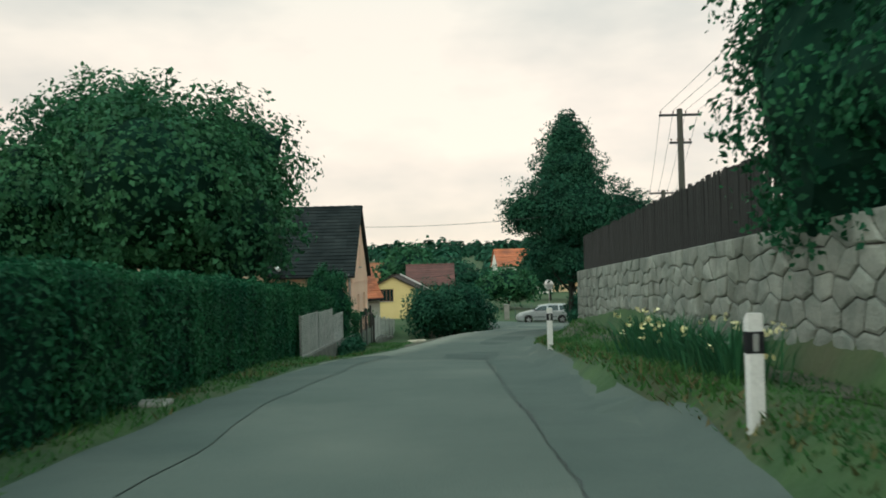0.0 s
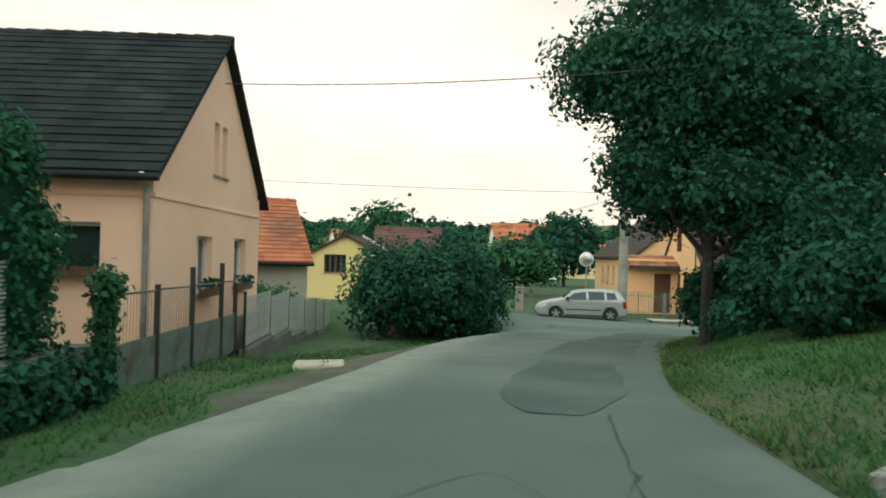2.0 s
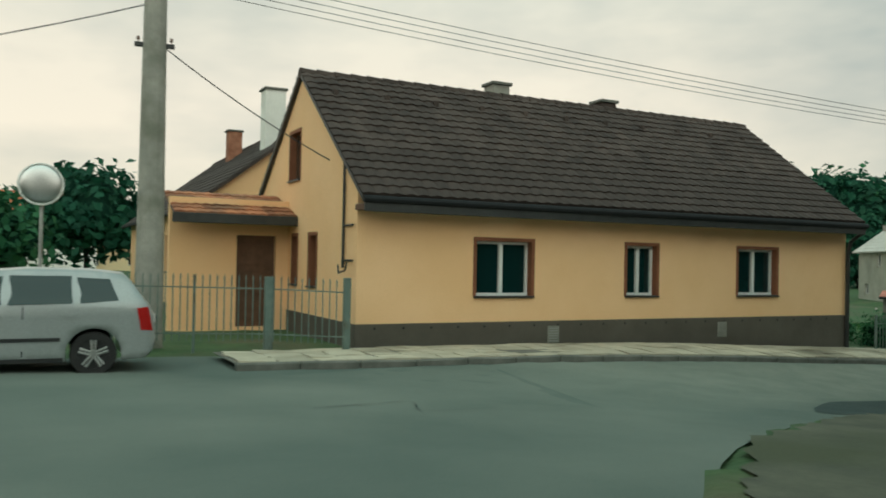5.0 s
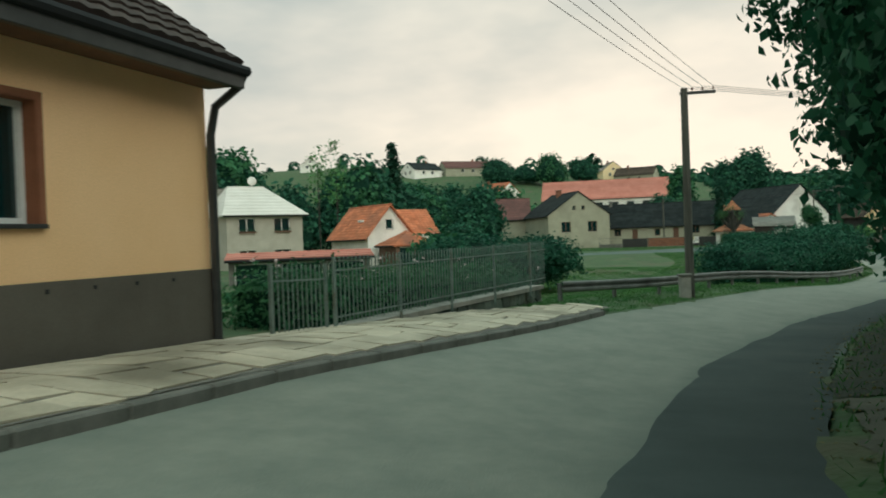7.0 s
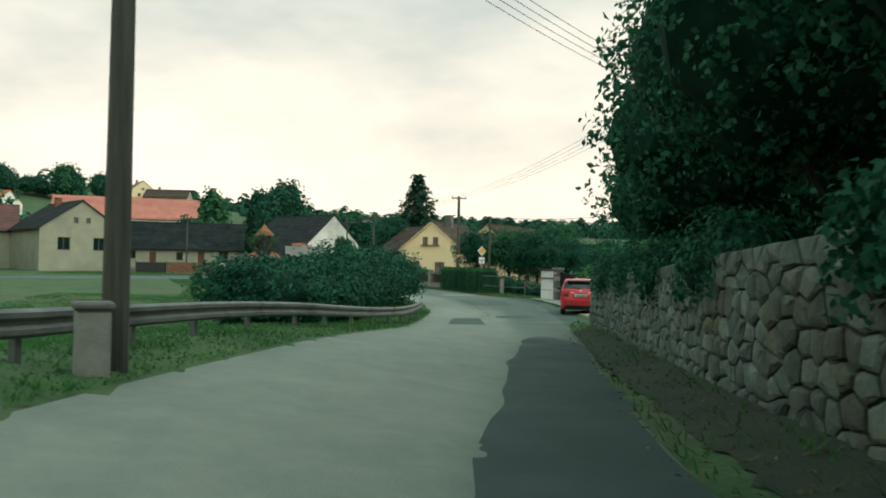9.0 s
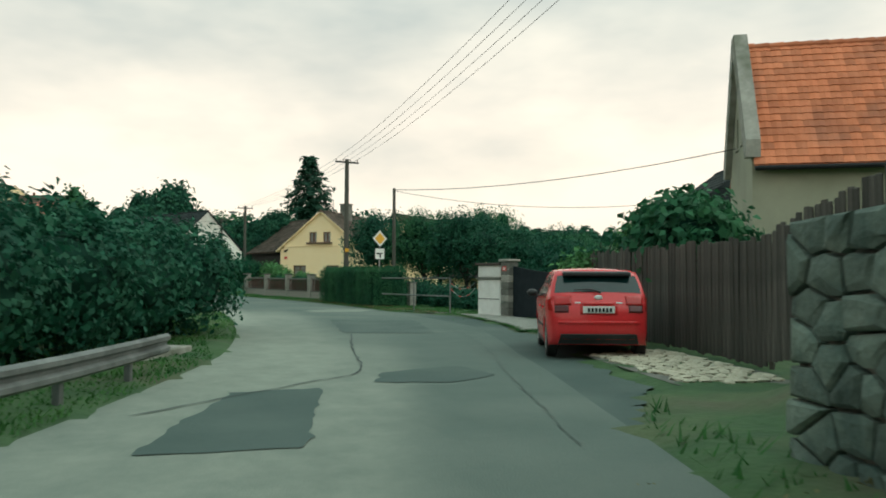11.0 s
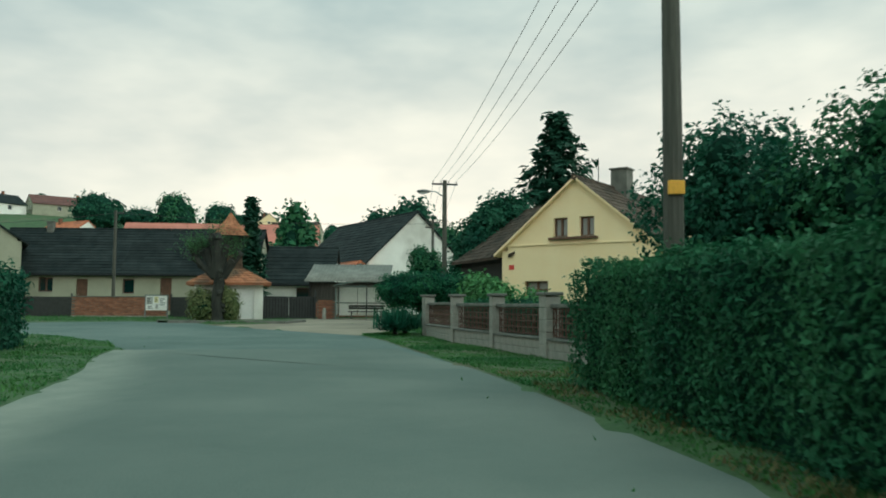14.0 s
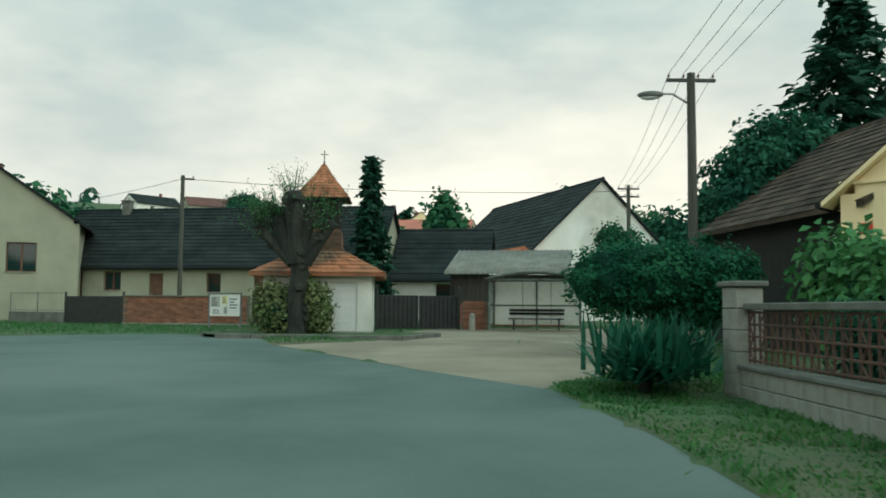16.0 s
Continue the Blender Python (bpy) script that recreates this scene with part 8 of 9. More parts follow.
cab = thing("meter_cabinet", "white double-door meter cabinet under a tiled cap", "cabinet", at(80.25, 45.32, -5.38, 16))
part("body", boxed(-0.65, 0.62, -0.3, 0.1, -0.2, 1.75, 0.01), M["render_white"], cab)
for s, x0, x1 in ((0, -0.63, -0.02), (1, -0.01, 0.6)):
    dr = part("cabinet_door", boxed(x0, x1, 0.1, 0.12, 0.02, 1.25, 0.006), M["white_paint"], cab)
    part("bolt", boxed(x0 + 0.05, x1 - 0.02, 0.121, 0.135, 0.6, 0.63, 0.003), M["galv_old"], dr)
part("upper_panel", boxed(-0.63, 0.6, 0.1, 0.115, 1.38, 1.7, 0.006), M["white_paint"], cab)
part("ledge", boxed(-0.68, 0.65, -0.3, 0.17, 1.27, 1.36, 0.01), M["concrete_dark"], cab)
part("cap", boxed(-0.72, 0.69, -0.36, 0.2, 1.75, 1.84, 0.02), M["roof_dark"], cab)
for x, y, plate in ((79.3, 45.05, 1), (74.3, 43.9, 0)):
    t = thing("gate_pillar", "rough block gate pillar with a flat cap", "pillar", at(x, y, -5.4, 13), "gate pillars")
    for k in range(9):
        part("block", boxed(-0.22, 0.22, -0.2, 0.2, k * 0.22 - 0.1, k * 0.22 + 0.11, 0.012), M["concrete_dark"] if k % 3 else M["concrete"], t)
    part("cap", boxed(-0.28, 0.28, -0.26, 0.26, 1.89, 1.97, 0.02), M["concrete"], t)
    if plate:
        pp = part("number_plate", boxed(-0.11, 0.11, 0.202, 0.212, 1.58, 1.73, 0.004), M["sign_red"], t, "small red enamel plate with pale bars")
        for u in (-0.04, 0.03):
            part("plate_bar", boxed(u - 0.02, u + 0.02, 0.2125, 0.215, 1.61, 1.7), M["white_paint"], pp)
yg = thing("yard_gate", "dark blue-black sheet metal yard gate with a curved top", "gate", at(76.8, 44.48, -5.38, 13))
for s in (-1, 1):
    pts = [(s * 0.02, 0.06), (s * 2.3, 0.06)] + [(s * (2.3 - k * 0.228), 1.72 - 0.22 * math.sin(k / 10 * math.pi / 2)) for k in range(11)]
    leaf = part("gate_leaf", slab(bmesh.new(), pts if s > 0 else pts[::-1], [], 0.05, pose(0, -0.02, 0)), M["gate_paint"], yg)
    part("gate_bolt", boxed(s * 0.1 - 0.03, s * 0.1 + 0.03, 0.03, 0.06, 0.9, 1.05, 0.005), M["galv_old"], leaf)
part("notice", boxed(-1.9, -1.72, 0.032, 0.04, 1.3, 1.5), M["white_paint"], yg)

# lattice fence on its block wall
LF = [(98.4, 47.2), (101.75, 48.1), (105.0, 49.0), (108.2, 49.95), (112.4, 50.85)]
lw = thing("low_wall", "low grey block wall with a dark capping", "wall", kind="structure")
lattice_v = from_bm("lath", boxed(-0.012, 0.012, -0.012, 0.012, 0.0, 0.62, 0.003), M["rust_lattice"])
for k, ((xa, ya), (xb, yb)) in enumerate(zip(LF, LF[1:])):
    L = math.hypot(xb - xa, yb - ya)
    za, zb = ground_at(xa, ya), ground_at(xb, yb)
    ang = math.degrees(math.atan2(yb - ya, xb - xa))
    z0 = (za + zb) / 2
    for j in range(int(L / 0.42)):
        u = j * L / int(L / 0.42)
        part("block", boxed(0.004, L / int(L / 0.42) - 0.004, -0.12, 0.12, -0.3, 0.2, 0.01), M["concrete"], lw, m=pose(*( xa + (xb - xa) * u / L, ya + (yb - ya) * u / L), z0, 0, 0, ang))
        part("block", boxed(0.004 - 0.1, L / int(L / 0.42) - 0.104, -0.118, 0.118, 0.206, 0.4, 0.01), M["concrete"], lw, m=pose(*( xa + (xb - xa) * u / L, ya + (yb - ya) * u / L), z0, 0, 0, ang))
    part("capping", boxed(0, L, -0.16, 0.16, 0.4, 0.45, 0.01), M["concrete_dark"], lw, m=pose(xa, ya, z0, 0, 0, ang))
    pn = thing("lattice_panel", "rust-brown square lattice fence panel", "fence panel", at(xa, ya, z0, ang), "lattice panels")
    nl = int((L - 0.4) / 0.155)
    for j in range(nl + 1):
        part("lath", lattice_v, parent=pn, m=pose(0.2 + j * (L - 0.4) / nl, 0.0, 0.47))
    for j in range(5):
        part("crossbar", boxed(0.18, L - 0.18, -0.02, 0.014, 0.49 + j * 0.142, 0.515 + j * 0.142, 0.003), M["rust_lattice"], pn)
    for j in range(nl):
        if j % 2 == 0:
            u = 0.2 + j * (L - 0.4) / nl
            bm = bent(bmesh.new(), [(u, 0.01, 0.48), (u + 0.12, 0.01, 0.62), (u + 0.02, 0.01, 0.78), (u + 0.12, 0.01, 0.94), (u, 0.01, 1.08)], [0.011] * 5, 4)
            part("scroll", bm, M["rust_lattice"], pn)
    part("top_beam", boxed(0.12, L - 0.12, -0.07, 0.07, 1.1, 1.18, 0.01), M["concrete_dark"], pn)
for k, (x, y) in enumerate(LF):
    t = thing("fence_pillar", "grey block fence pillar with a flat cap", "pillar", at(x, y, ground_at(x, y), 15), "fence pillars")
    w = 0.2 if k in (1, 4) else 0.12
    for j in range(6):
        part("block", boxed(-w, w, -0.17, 0.17, -0.2 + j * 0.26, 0.055 + j * 0.26, 0.01), M["concrete"], t)
    part("cap", boxed(-w - 0.06, w + 0.06, -0.22, 0.22, 1.36, 1.43, 0.015), M["concrete_dark"], t)

# rough pale cobbles between the red car and the board fence
cob = patch("cobbled_strip", [(62.8, 49.7), (66.9, 48.9), (67.6, 47.3), (66.8, 47.0), (62.4, 48.0)], 0.03, M["mortar"], "rough pale cobbles beside the board fence", "pavement", 0.6)
crg = random.Random(88)
stones = []
for v_ in range(5):
    bm = bmesh.new()
    blob_core(bm, (0, 0, 0), (0.12, 0.09, 0.035), v_ * 3.1, 0.5, 1)
    stones.append(from_bm("cobble", bm, M["slab"]))
cx_, cn = 62.6, 0
while cx_ < 67.5:
    cy_ = 47.1
    while cy_ < 49.7:
        if in_poly(np.array([cx_]), np.array([cy_]), [(62.9, 49.5), (66.7, 48.8), (67.4, 47.4), (66.7, 47.15), (62.6, 48.15)])[0] and cn < 290:
            x, y = cx_ + crg.uniform(-0.03, 0.03), cy_ + crg.uniform(-0.03, 0.03)
            part("cobble", stones[crg.randrange(5)], parent=cob, m=pose(x, y, ground_at(x, y) + 0.04, 0, 0, crg.uniform(0, 180)))
            cn += 1
        cy_ += 0.19
    cx_ += 0.2
tagged(part("concrete_slab", boxed(-0.9, 0.9, -0.35, 0.35, -0.12, 0.06, 0.02), M["concrete"], m=at(68.6, 56.0, ground_at(68.6, 56.0) + 0.08, -25)), "pale concrete culvert slab in the verge grass", "slab")
tagged(part("concrete_slab", boxed(-0.5, 0.5, -0.25, 0.25, -0.1, 0.03, 0.02), M["concrete"], m=at(-2.15, 11.0, ground_at(-2.15, 11.0) + 0.05, 10)), "pale flat slab lying on the verge", "slab")
# dark soil that also carries the lime tree's shade in its colour
patch("bare_earth", [(5.7, 41.4), (7.0, 40.4), (8.6, 40.4), (9.8, 41.4), (10.5, 43.4), (12.0, 48.0), (10.0, 52.0), (8.6, 51.5), (7.2, 48.0), (5.9, 44.6)], 0.06, M["shaded_humus"], "leaf-strewn earth with painted shade under the lime tree", "ground", 0.5, rough=0.12)

patch("bare_earth", [(5.2, 4.0), (4.75, 12.0), (4.4, 20.0), (4.15, 27.0), (4.7, 27.2), (5.1, 18.0), (5.45, 8.0), (5.65, 3.0)], 0.05, M["dirt"], "bare earth along the foot of the granite wall", "ground", 0.4, rough=0.1)
patch("bare_earth", [beside(n, l) for n, l in ((9.2, 0.95), (10.2, 1.05), (11.0, 1.15), (12.0, 1.4), (13.2, 1.6), (13.2, 2.5), (12.0, 2.6), (11.0, 2.4), (10.2, 2.3), (9.2, 2.2))], 0.05, M["dirt"], "dark trodden earth on the inner side of the bend", "ground", 0.5, rough=0.1)
ob_ = thing("concrete_pillar", "pale concrete pillar behind the pipe railing", "pillar", at(88.75, 45.75, -5.6, 15))
part("shaft", boxed(-0.16, 0.16, -0.16, 0.16, -0.3, 1.3, 0.02), M["concrete"], ob_)
part("cap", boxed(-0.19, 0.19, -0.19, 0.19, 1.3, 1.36, 0.015), M["concrete_dark"], ob_)


# ---- village square ----
chapel = house("chapel", "small white chapel with a hipped orange tile roof and turret", 128.8, 61.9, -5.4, 104, 3.5, 3.3, -2.9, -1.95, "render_white", "roof_rust",
               {"back": [(-1.28, -0.33, -5.05, -3.3, "door")]}, hip=(2.1, 2.1), over=0.4, end=0.4, rows=9, cols=16, gutter=False, category="chapel", wave=0.015)
bm = bmesh.new()
for k in range(4):
    r = Matrix.Rotation(k * math.pi / 2, 3, "Z")
    c = [r @ Vector(p) for p in ((-0.66, -0.66, -2.3), (0.66, -0.66, -2.3), (0.6, -0.6, -1.48), (-0.6, -0.6, -1.48))]
    slope(bm, *c, 7, 7, lip=0.03, seed=k)
skirt = part("turret_skirt", bm, M["roof_rust"], chapel, "tile-hung turret base")
part("turret_core", boxed(-0.6, 0.6, -0.6, 0.6, -2.6, -1.49), M["mortar"], skirt)
bm = bmesh.new()
belfry = part("belfry", boxed(-0.5, 0.5, -0.5, 0.5, -1.48, -0.44), M["wood_dark"], chapel, "dark louvred belfry")
for k in range(4):
    for j in range(7):
        part("louvre", boxed(-0.52, 0.52, -0.57, -0.51, -0.02, 0.05, 0.008), M["wood_dark"], belfry, m=pose(0, 0, -1.38 + j * 0.14, 0, 0, 90 * k))
    part("corner_post", boxed(-0.6, -0.5, -0.6, -0.5, -1.48, -0.44, 0.01), M["wood_dark"], belfry, m=pose(0, 0, 0, 0, 0, 90 * k))
bm = bmesh.new()
core = bmesh.new()
tops = []
for k in range(4):
    r = Matrix.Rotation(k * math.pi / 2, 3, "Z")
    c = [r @ Vector(p) for p in ((-0.92, -0.92, -0.44), (0.92, -0.92, -0.44), (0.28, -0.28, 0.42), (-0.28, -0.28, 0.42))]
    slope(bm, *c, 8, 9, lip=0.03, seed=k + 9)
    d = [r @ Vector(p) for p in ((-0.28, -0.28, 0.42), (0.28, -0.28, 0.42), (0.03, -0.03, 0.85), (-0.03, -0.03, 0.85))]
    slope(bm, *d, 4, 3, lip=0.025, seed=k + 19)
    tops.append([core.verts.new(p) for p in (c[0] - Vector((0, 0, 0.01)), c[1] - Vector((0, 0, 0.01)), r @ Vector((0, 0, 0.8)))])
for q in tops:
    core.faces.new(q)
core.faces.new([q[0] for q in tops][::-1])
spire = part("spire", bm, M["roof_rust"], chapel, "pointed orange tile turret roof")
part("spire_deck", core, M["wood_dark"], spire)
bm = bmesh.new()
tube(bm, (0, 0, 0.8), (0, 0, 1.32), 0.018, n=6)
tube(bm, (-0.13, 0, 1.18), (0.13, 0, 1.18), 0.016, n=6)
blob_core(bm, (0, 0, 0.9), (0.05, 0.05, 0.05), 1, 0.0, 1)
part("cross", bm, M["metal_dark"], chapel)
part("gutter_band", boxed(-1.77, 1.77, 1.65, 1.69, -3.02, -2.92, 0.008), M["concrete"], chapel)
part("plinth", boxed(-1.76, 1.76, 1.653, 1.68, -5.4, -4.9), M["concrete"], chapel)

# pollarded old lime before the chapel
pt = thing("pollard_tree", "knobbly pollarded tree trunk with thin new twigs", "tree", at(126.3, 61.8, ground_at(126.3, 61.8)))
bm = bmesh.new()
rg = random.Random(41)
bent(bm, [(0, 0, -0.3), (0.02, 0.05, 0.3), (0, 0.1, 1.2), (0.05, 0.0, 2.0), (0.0, 0.1, 2.9)], [0.4, 0.3, 0.27, 0.28, 0.3], 11)
STUBS = [(0.1, 0.75, 3.6, 0.25), (-0.1, 0.2, 4.3, 0.3), (0.15, -0.25, 3.8, 0.22), (0.0, 1.25, 3.3, 0.17), (0.1, -0.95, 3.5, 0.19), (-0.1, -0.6, 3.1, 0.17), (0.2, 1.0, 2.9, 0.16)]
for x, y, z, r in STUBS:
    bent(bm, [(0, y * 0.2, 2.3), (x * 0.6, y * 0.7, (2.3 + z) / 2 + 0.1), (x, y, z)], [r * 1.1, r * 0.85, r], 8)
    blob_core(bm, (x, y, z), (r * 1.15, r * 1.15, r), z, 0.5)
for k in range(14):
    a, z = rg.uniform(0, math.tau), rg.uniform(0.5, 3.2)
    blob_core(bm, (math.cos(a) * 0.25, math.sin(a) * 0.25, z), (rg.uniform(0.09, 0.18),) * 3, k, 0.5, 1)
part("trunk", bm, M["bark"], pt)
bm = bmesh.new()
ends = []
for k in range(320):
    x, y, z, r = STUBS[rg.choice((0, 0, 0, 3, 3, 3, 6, 1, 2, 4, 5))]
    dx, dy, dz = rg.gauss(0, 0.35), rg.gauss(0.15 if y > 0 else -0.05, 0.4), rg.uniform(0.4, 1.25)
    p0, p1 = (x + dx * 0.2, y + dy * 0.2, z + 0.1), (x + dx, y + dy, z + dz)
    tube(bm, p0, p1, 0.01, 0.003, 4, False)
    ends += [tuple(Vector(p0).lerp(Vector(p1), u)) for u in (0.4, 0.6, 0.8, 1.0)]
part("twig_growth", bm, M["bark"], pt)
e = np.repeat(np.array(ends), 2, 0)
v, f = cards(e + RNG.normal(size=e.shape) * 0.06, RNG.normal(size=e.shape), np.full(len(e), 0.035))
part("crown", quick_mesh("crown", v, f, M["leaf_light"]), parent=pt)
for y, w in ((62.65, 0.75), (61.25, 0.42)):
    tree("variegated_shrub", "yellow-green variegated shrub at the chapel front", 126.6, y, ground_at(126.6, y), 1.5, 0.2, [(0, 0, 0.75, w * 0.8, w, 0.8), (0, 0.2, 1.2, w * 0.6, w * 0.7, 0.6)], 3600, 0.06, "leaf_varieg", int(y * 3), 0.04, core=0.7, category="shrub", group="chapel shrubs")
ISLE = [(124.9, 63.9), (125.2, 58.2), (127.9, 57.6), (127.6, 64.2), (125.4, 64.6)]
patch("grass_island", ISLE, 0.1, M["ground"], "kerbed grass strip before the chapel", "ground", 0.7)
kb = thing("kerb", "pale kerbstones round the chapel grass", "kerb", kind="structure")
for (xa, ya), (xb, yb) in zip(ISLE, ISLE[1:]):
    L = math.hypot(xb - xa, yb - ya)
    for k in range(int(L)):
        u = k / int(L)
        x, y = xa + (xb - xa) * u, ya + (yb - ya) * u
        part("kerbstone", boxed(0, L / int(L) - 0.02, -0.06, 0.06, -0.25, 0.13, 0.015), M["concrete_dark"], kb, m=at(x, y, ground_at(x, y), math.degrees(math.atan2(yb - ya, xb - xa))))


def lettering(parent, x0, x1, z0, z1, y, rows, material, seed):
    """Unreadable lines of print as plain bars on a panel facing -y."""
    r = random.Random(seed)
    h = (z1 - z0) / rows
    for k in range(rows):
        z = z1 - (k + 0.75) * h
        part("print_bar", boxed(x0, x0 + (x1 - x0) * r.uniform(0.5, 1.0), y - 0.003, y, z, z + h * 0.45), material, parent)


nb = thing("notice_board", "white notice board with posters on two posts", "notice board", at(131.6, 66.8, -5.05, -82))
for x in (-0.62, 0.62):
    part("post", boxed(x - 0.035, x + 0.035, -0.03, 0.04, -0.3, 1.45, 0.006), M["galv_old"], nb)
bd = part("board", boxed(-0.6, 0.6, -0.03, 0.02, 0.55, 1.4, 0.008), M["white_paint"], nb)
part("top_rail", boxed(-0.66, 0.66, -0.06, 0.05, 1.4, 1.46, 0.01), M["metal_green"], nb)
for x0, x1, z0, z1, c in ((-0.55, -0.2, 0.9, 1.32, "pale_slat"), (-0.12, 0.1, 1.0, 1.34, "petal"), (0.16, 0.54, 0.78, 1.3, "white_frame"), (-0.5, -0.1, 0.6, 0.85, "white_frame"), (-0.04, 0.1, 0.64, 0.92, "pale_slat")):
    po = part("poster", boxed(x0, x1, -0.036, -0.03, z0, z1), M[c], bd)
    lettering(po, x0 + 0.03, x1 - 0.03, z0 + 0.04, z1 - 0.03, -0.037, 4, M["metal_dark"] if x0 < 0 else M["metal_green"], int(z0 * 100))

# fences on the far side of the square
bw = thing("brick_fence", "red brick fence wall on a concrete base", "wall", kind="structure")
part("footing", boxed(134.68, 134.92, 67.2, 73.1, -5.5, -4.85, 0.01), M["concrete"], bw)
part("mortar_core", boxed(134.7, 134.9, 67.22, 73.08, -4.86, -3.72), M["mortar"], bw)
part("capping", boxed(134.64, 134.96, 67.18, 73.12, -3.72, -3.66, 0.01), M["concrete_dark"], bw)
brick_mesh = from_bm("brick", boxed(-0.008, 0.1, 0.004, 0.286, 0.004, 0.08, 0.005), M["brick"])
for j in range(13):
    for k in range(20):
        y = 67.24 + k * 0.2915 + (0.1 if j % 2 else 0.0)
        if y < 72.8:
            part("brick", brick_mesh, parent=bw, m=at(134.695, y, -4.845 + j * 0.0865))
gt = thing("yard_gate", "dark green sheet metal gate beside the brick wall", "gate")
GL = [(136.4, 80.0), (135.7, 76.6), (135.05, 73.9)]
for (xa, ya), (xb, yb), kind_ in ((GL[1], (134.85, 73.15), "sheet"), ((134.5, 66.9), (132.6, 63.6), "sheet")):
    L = math.hypot(xb - xa, yb - ya)
    m = at(xa, ya, -5.0, math.degrees(math.atan2(yb - ya, xb - xa)))
    part("gate_leaf", boxed(0.05, L - 0.05, -0.02, 0.02, 0.05, 1.3, 0.006), M["metal_dark"], gt, m=m)
    for u in (0.0, L):
        part("post", boxed(u - 0.04, u + 0.04, -0.04, 0.04, -0.3, 1.5, 0.006), M["metal_dark"], gt, m=m)
mf = thing("mesh_fence", "grey wire mesh fence on a low concrete wall", "fence")
for (xa, ya), (xb, yb) in ((GL[0], GL[1]),):
    L = math.hypot(xb - xa, yb - ya)
    m = at(xa, ya, -5.05, math.degrees(math.atan2(yb - ya, xb - xa)))
    part("footing", boxed(0, L, -0.1, 0.1, -0.4, 0.62, 0.01), M["concrete_dark"], mf, m=m)
    for u in (0.0, L / 2, L):
        part("post", tubed((u, 0, 0.4), (u, 0, 1.55), 0.03, n=6), M["galv_old"], mf, m=m)
    for z in (0.7, 1.5):
        part("rail", tubed((0, 0, z), (L, 0, z), 0.014, n=5), M["galv_old"], mf, m=m)
    for k in range(int(L / 0.16)):
        part("wire", tubed((k * 0.16, 0, 0.62), (k * 0.16, 0, 1.52), 0.006, n=4), M["galv_old"], mf, m=m)
dg = thing("sheet_gate", "wide dark sheet metal gate between dark posts", "gate", at(132.3, 60.9, -5.0, math.degrees(math.atan2(58.1 - 60.9, 134.5 - 132.3))))
for a, b in ((0.02, 1.76), (1.8, 3.54)):
    lf = part("gate_leaf", boxed(a, b, -0.02, 0.02, 0.06, 1.36, 0.006), M["metal_dark"], dg)
    for k in range(9):
        x = a + 0.1 + k * (b - a - 0.2) / 8
        part("rib", boxed(x - 0.012, x + 0.012, -0.035, -0.02, 0.1, 1.32), M["black_paint"], lf)
for x in (0.0, 3.56):
    part("post", boxed(x - 0.05, x + 0.05, -0.05, 0.05, -0.3, 1.75, 0.008), M["metal_dark"], dg)
bs = thing("brick_fence", "short brick wall beside the dark gate", "wall", kind="structure")
part("mortar_core", boxed(134.72, 134.92, 56.9, 58.0, -5.4, -3.86), M["mortar"], bs)
for j in range(14):
    for k in range(4):
        y = 56.86 + k * 0.29 - (0.1 if j % 2 else 0.0)
        if 56.8 < y < 57.8:
            part("brick", brick_mesh, parent=bs, m=at(134.715, y, -5.05 + j * 0.0865))

# shed with a corrugated roof
sd = thing("shed", "timber shed with a grey corrugated sloping roof", "shed", at(139.6, 56.5, -5.0, 90))
part("wall", boxed(-2.5, 2.5, -1.6, 1.8, -0.5, 2.35), M["wood_grey"], sd)
part("wall", boxed(-2.52, 2.52, 1.8, 1.95, -0.5, 1.0), M["brick"], sd)
vs, fs = [], []
n = 66
for side, dz in ((0, 0.0), (1, -0.03)):
    for i in range(n + 1):
        x = -2.75 + 5.5 * i / n
        w_ = 0.03 * math.cos(i * math.pi / 1.5)
        vs += [(x, 2.25, 2.4 + w_ + dz), (x, -1.9, 3.7 + w_ + dz)]
k = 2 * (n + 1)
for i in range(n):
    fs += [(2 * i, 2 * i + 2, 2 * i + 3, 2 * i + 1), (k + 2 * i + 1, k + 2 * i + 3, k + 2 * i + 2, k + 2 * i), (2 * i, k + 2 * i, k + 2 * i + 2, 2 * i + 2), (2 * i + 1, 2 * i + 3, k + 2 * i + 3, k + 2 * i + 1)]
part("roof", mesh_from("roof", vs, fs, M["roof_grey"], True), parent=sd, label="grey corrugated sheet roof")
for x in (-2.45, 0.0, 2.45):
    part("post", boxed(x - 0.06, x + 0.06, 1.86, 1.98, -0.3, 2.4, 0.008), M["wood_dark"], sd)

# bus shelter
sh = thing("bus_shelter", "steel bus shelter with an arched roof and pale back panels", "bus shelter", at(134.5, 55.0, ground_at(134.5, 55.0), 90))
for x in (-1.75, 0.0, 1.75):
    part("post", boxed(x - 0.035, x + 0.035, -0.72, -0.65, -0.3, 2.0, 0.006), M["metal_green"], sh)
for x in (-1.75, 1.75):
    part("post", boxed(x - 0.035, x + 0.035, 0.65, 0.72, -0.3, 2.0, 0.006), M["metal_green"], sh)
    pn = part("side_panel", boxed(x - 0.012, x + 0.012, -0.64, 0.64, 0.25, 1.9, 0.004), M["glass_pale"], sh)
    part("panel_rail", boxed(x - 0.025, x + 0.025, -0.64, 0.64, 1.0, 1.05, 0.004), M["metal_green"], pn)
for k in range(3):
    part("back_panel", boxed(-1.7 + k * 1.14, -0.58 + k * 1.14, -0.69, -0.66, 0.2, 1.95, 0.006), M["opal"], sh)
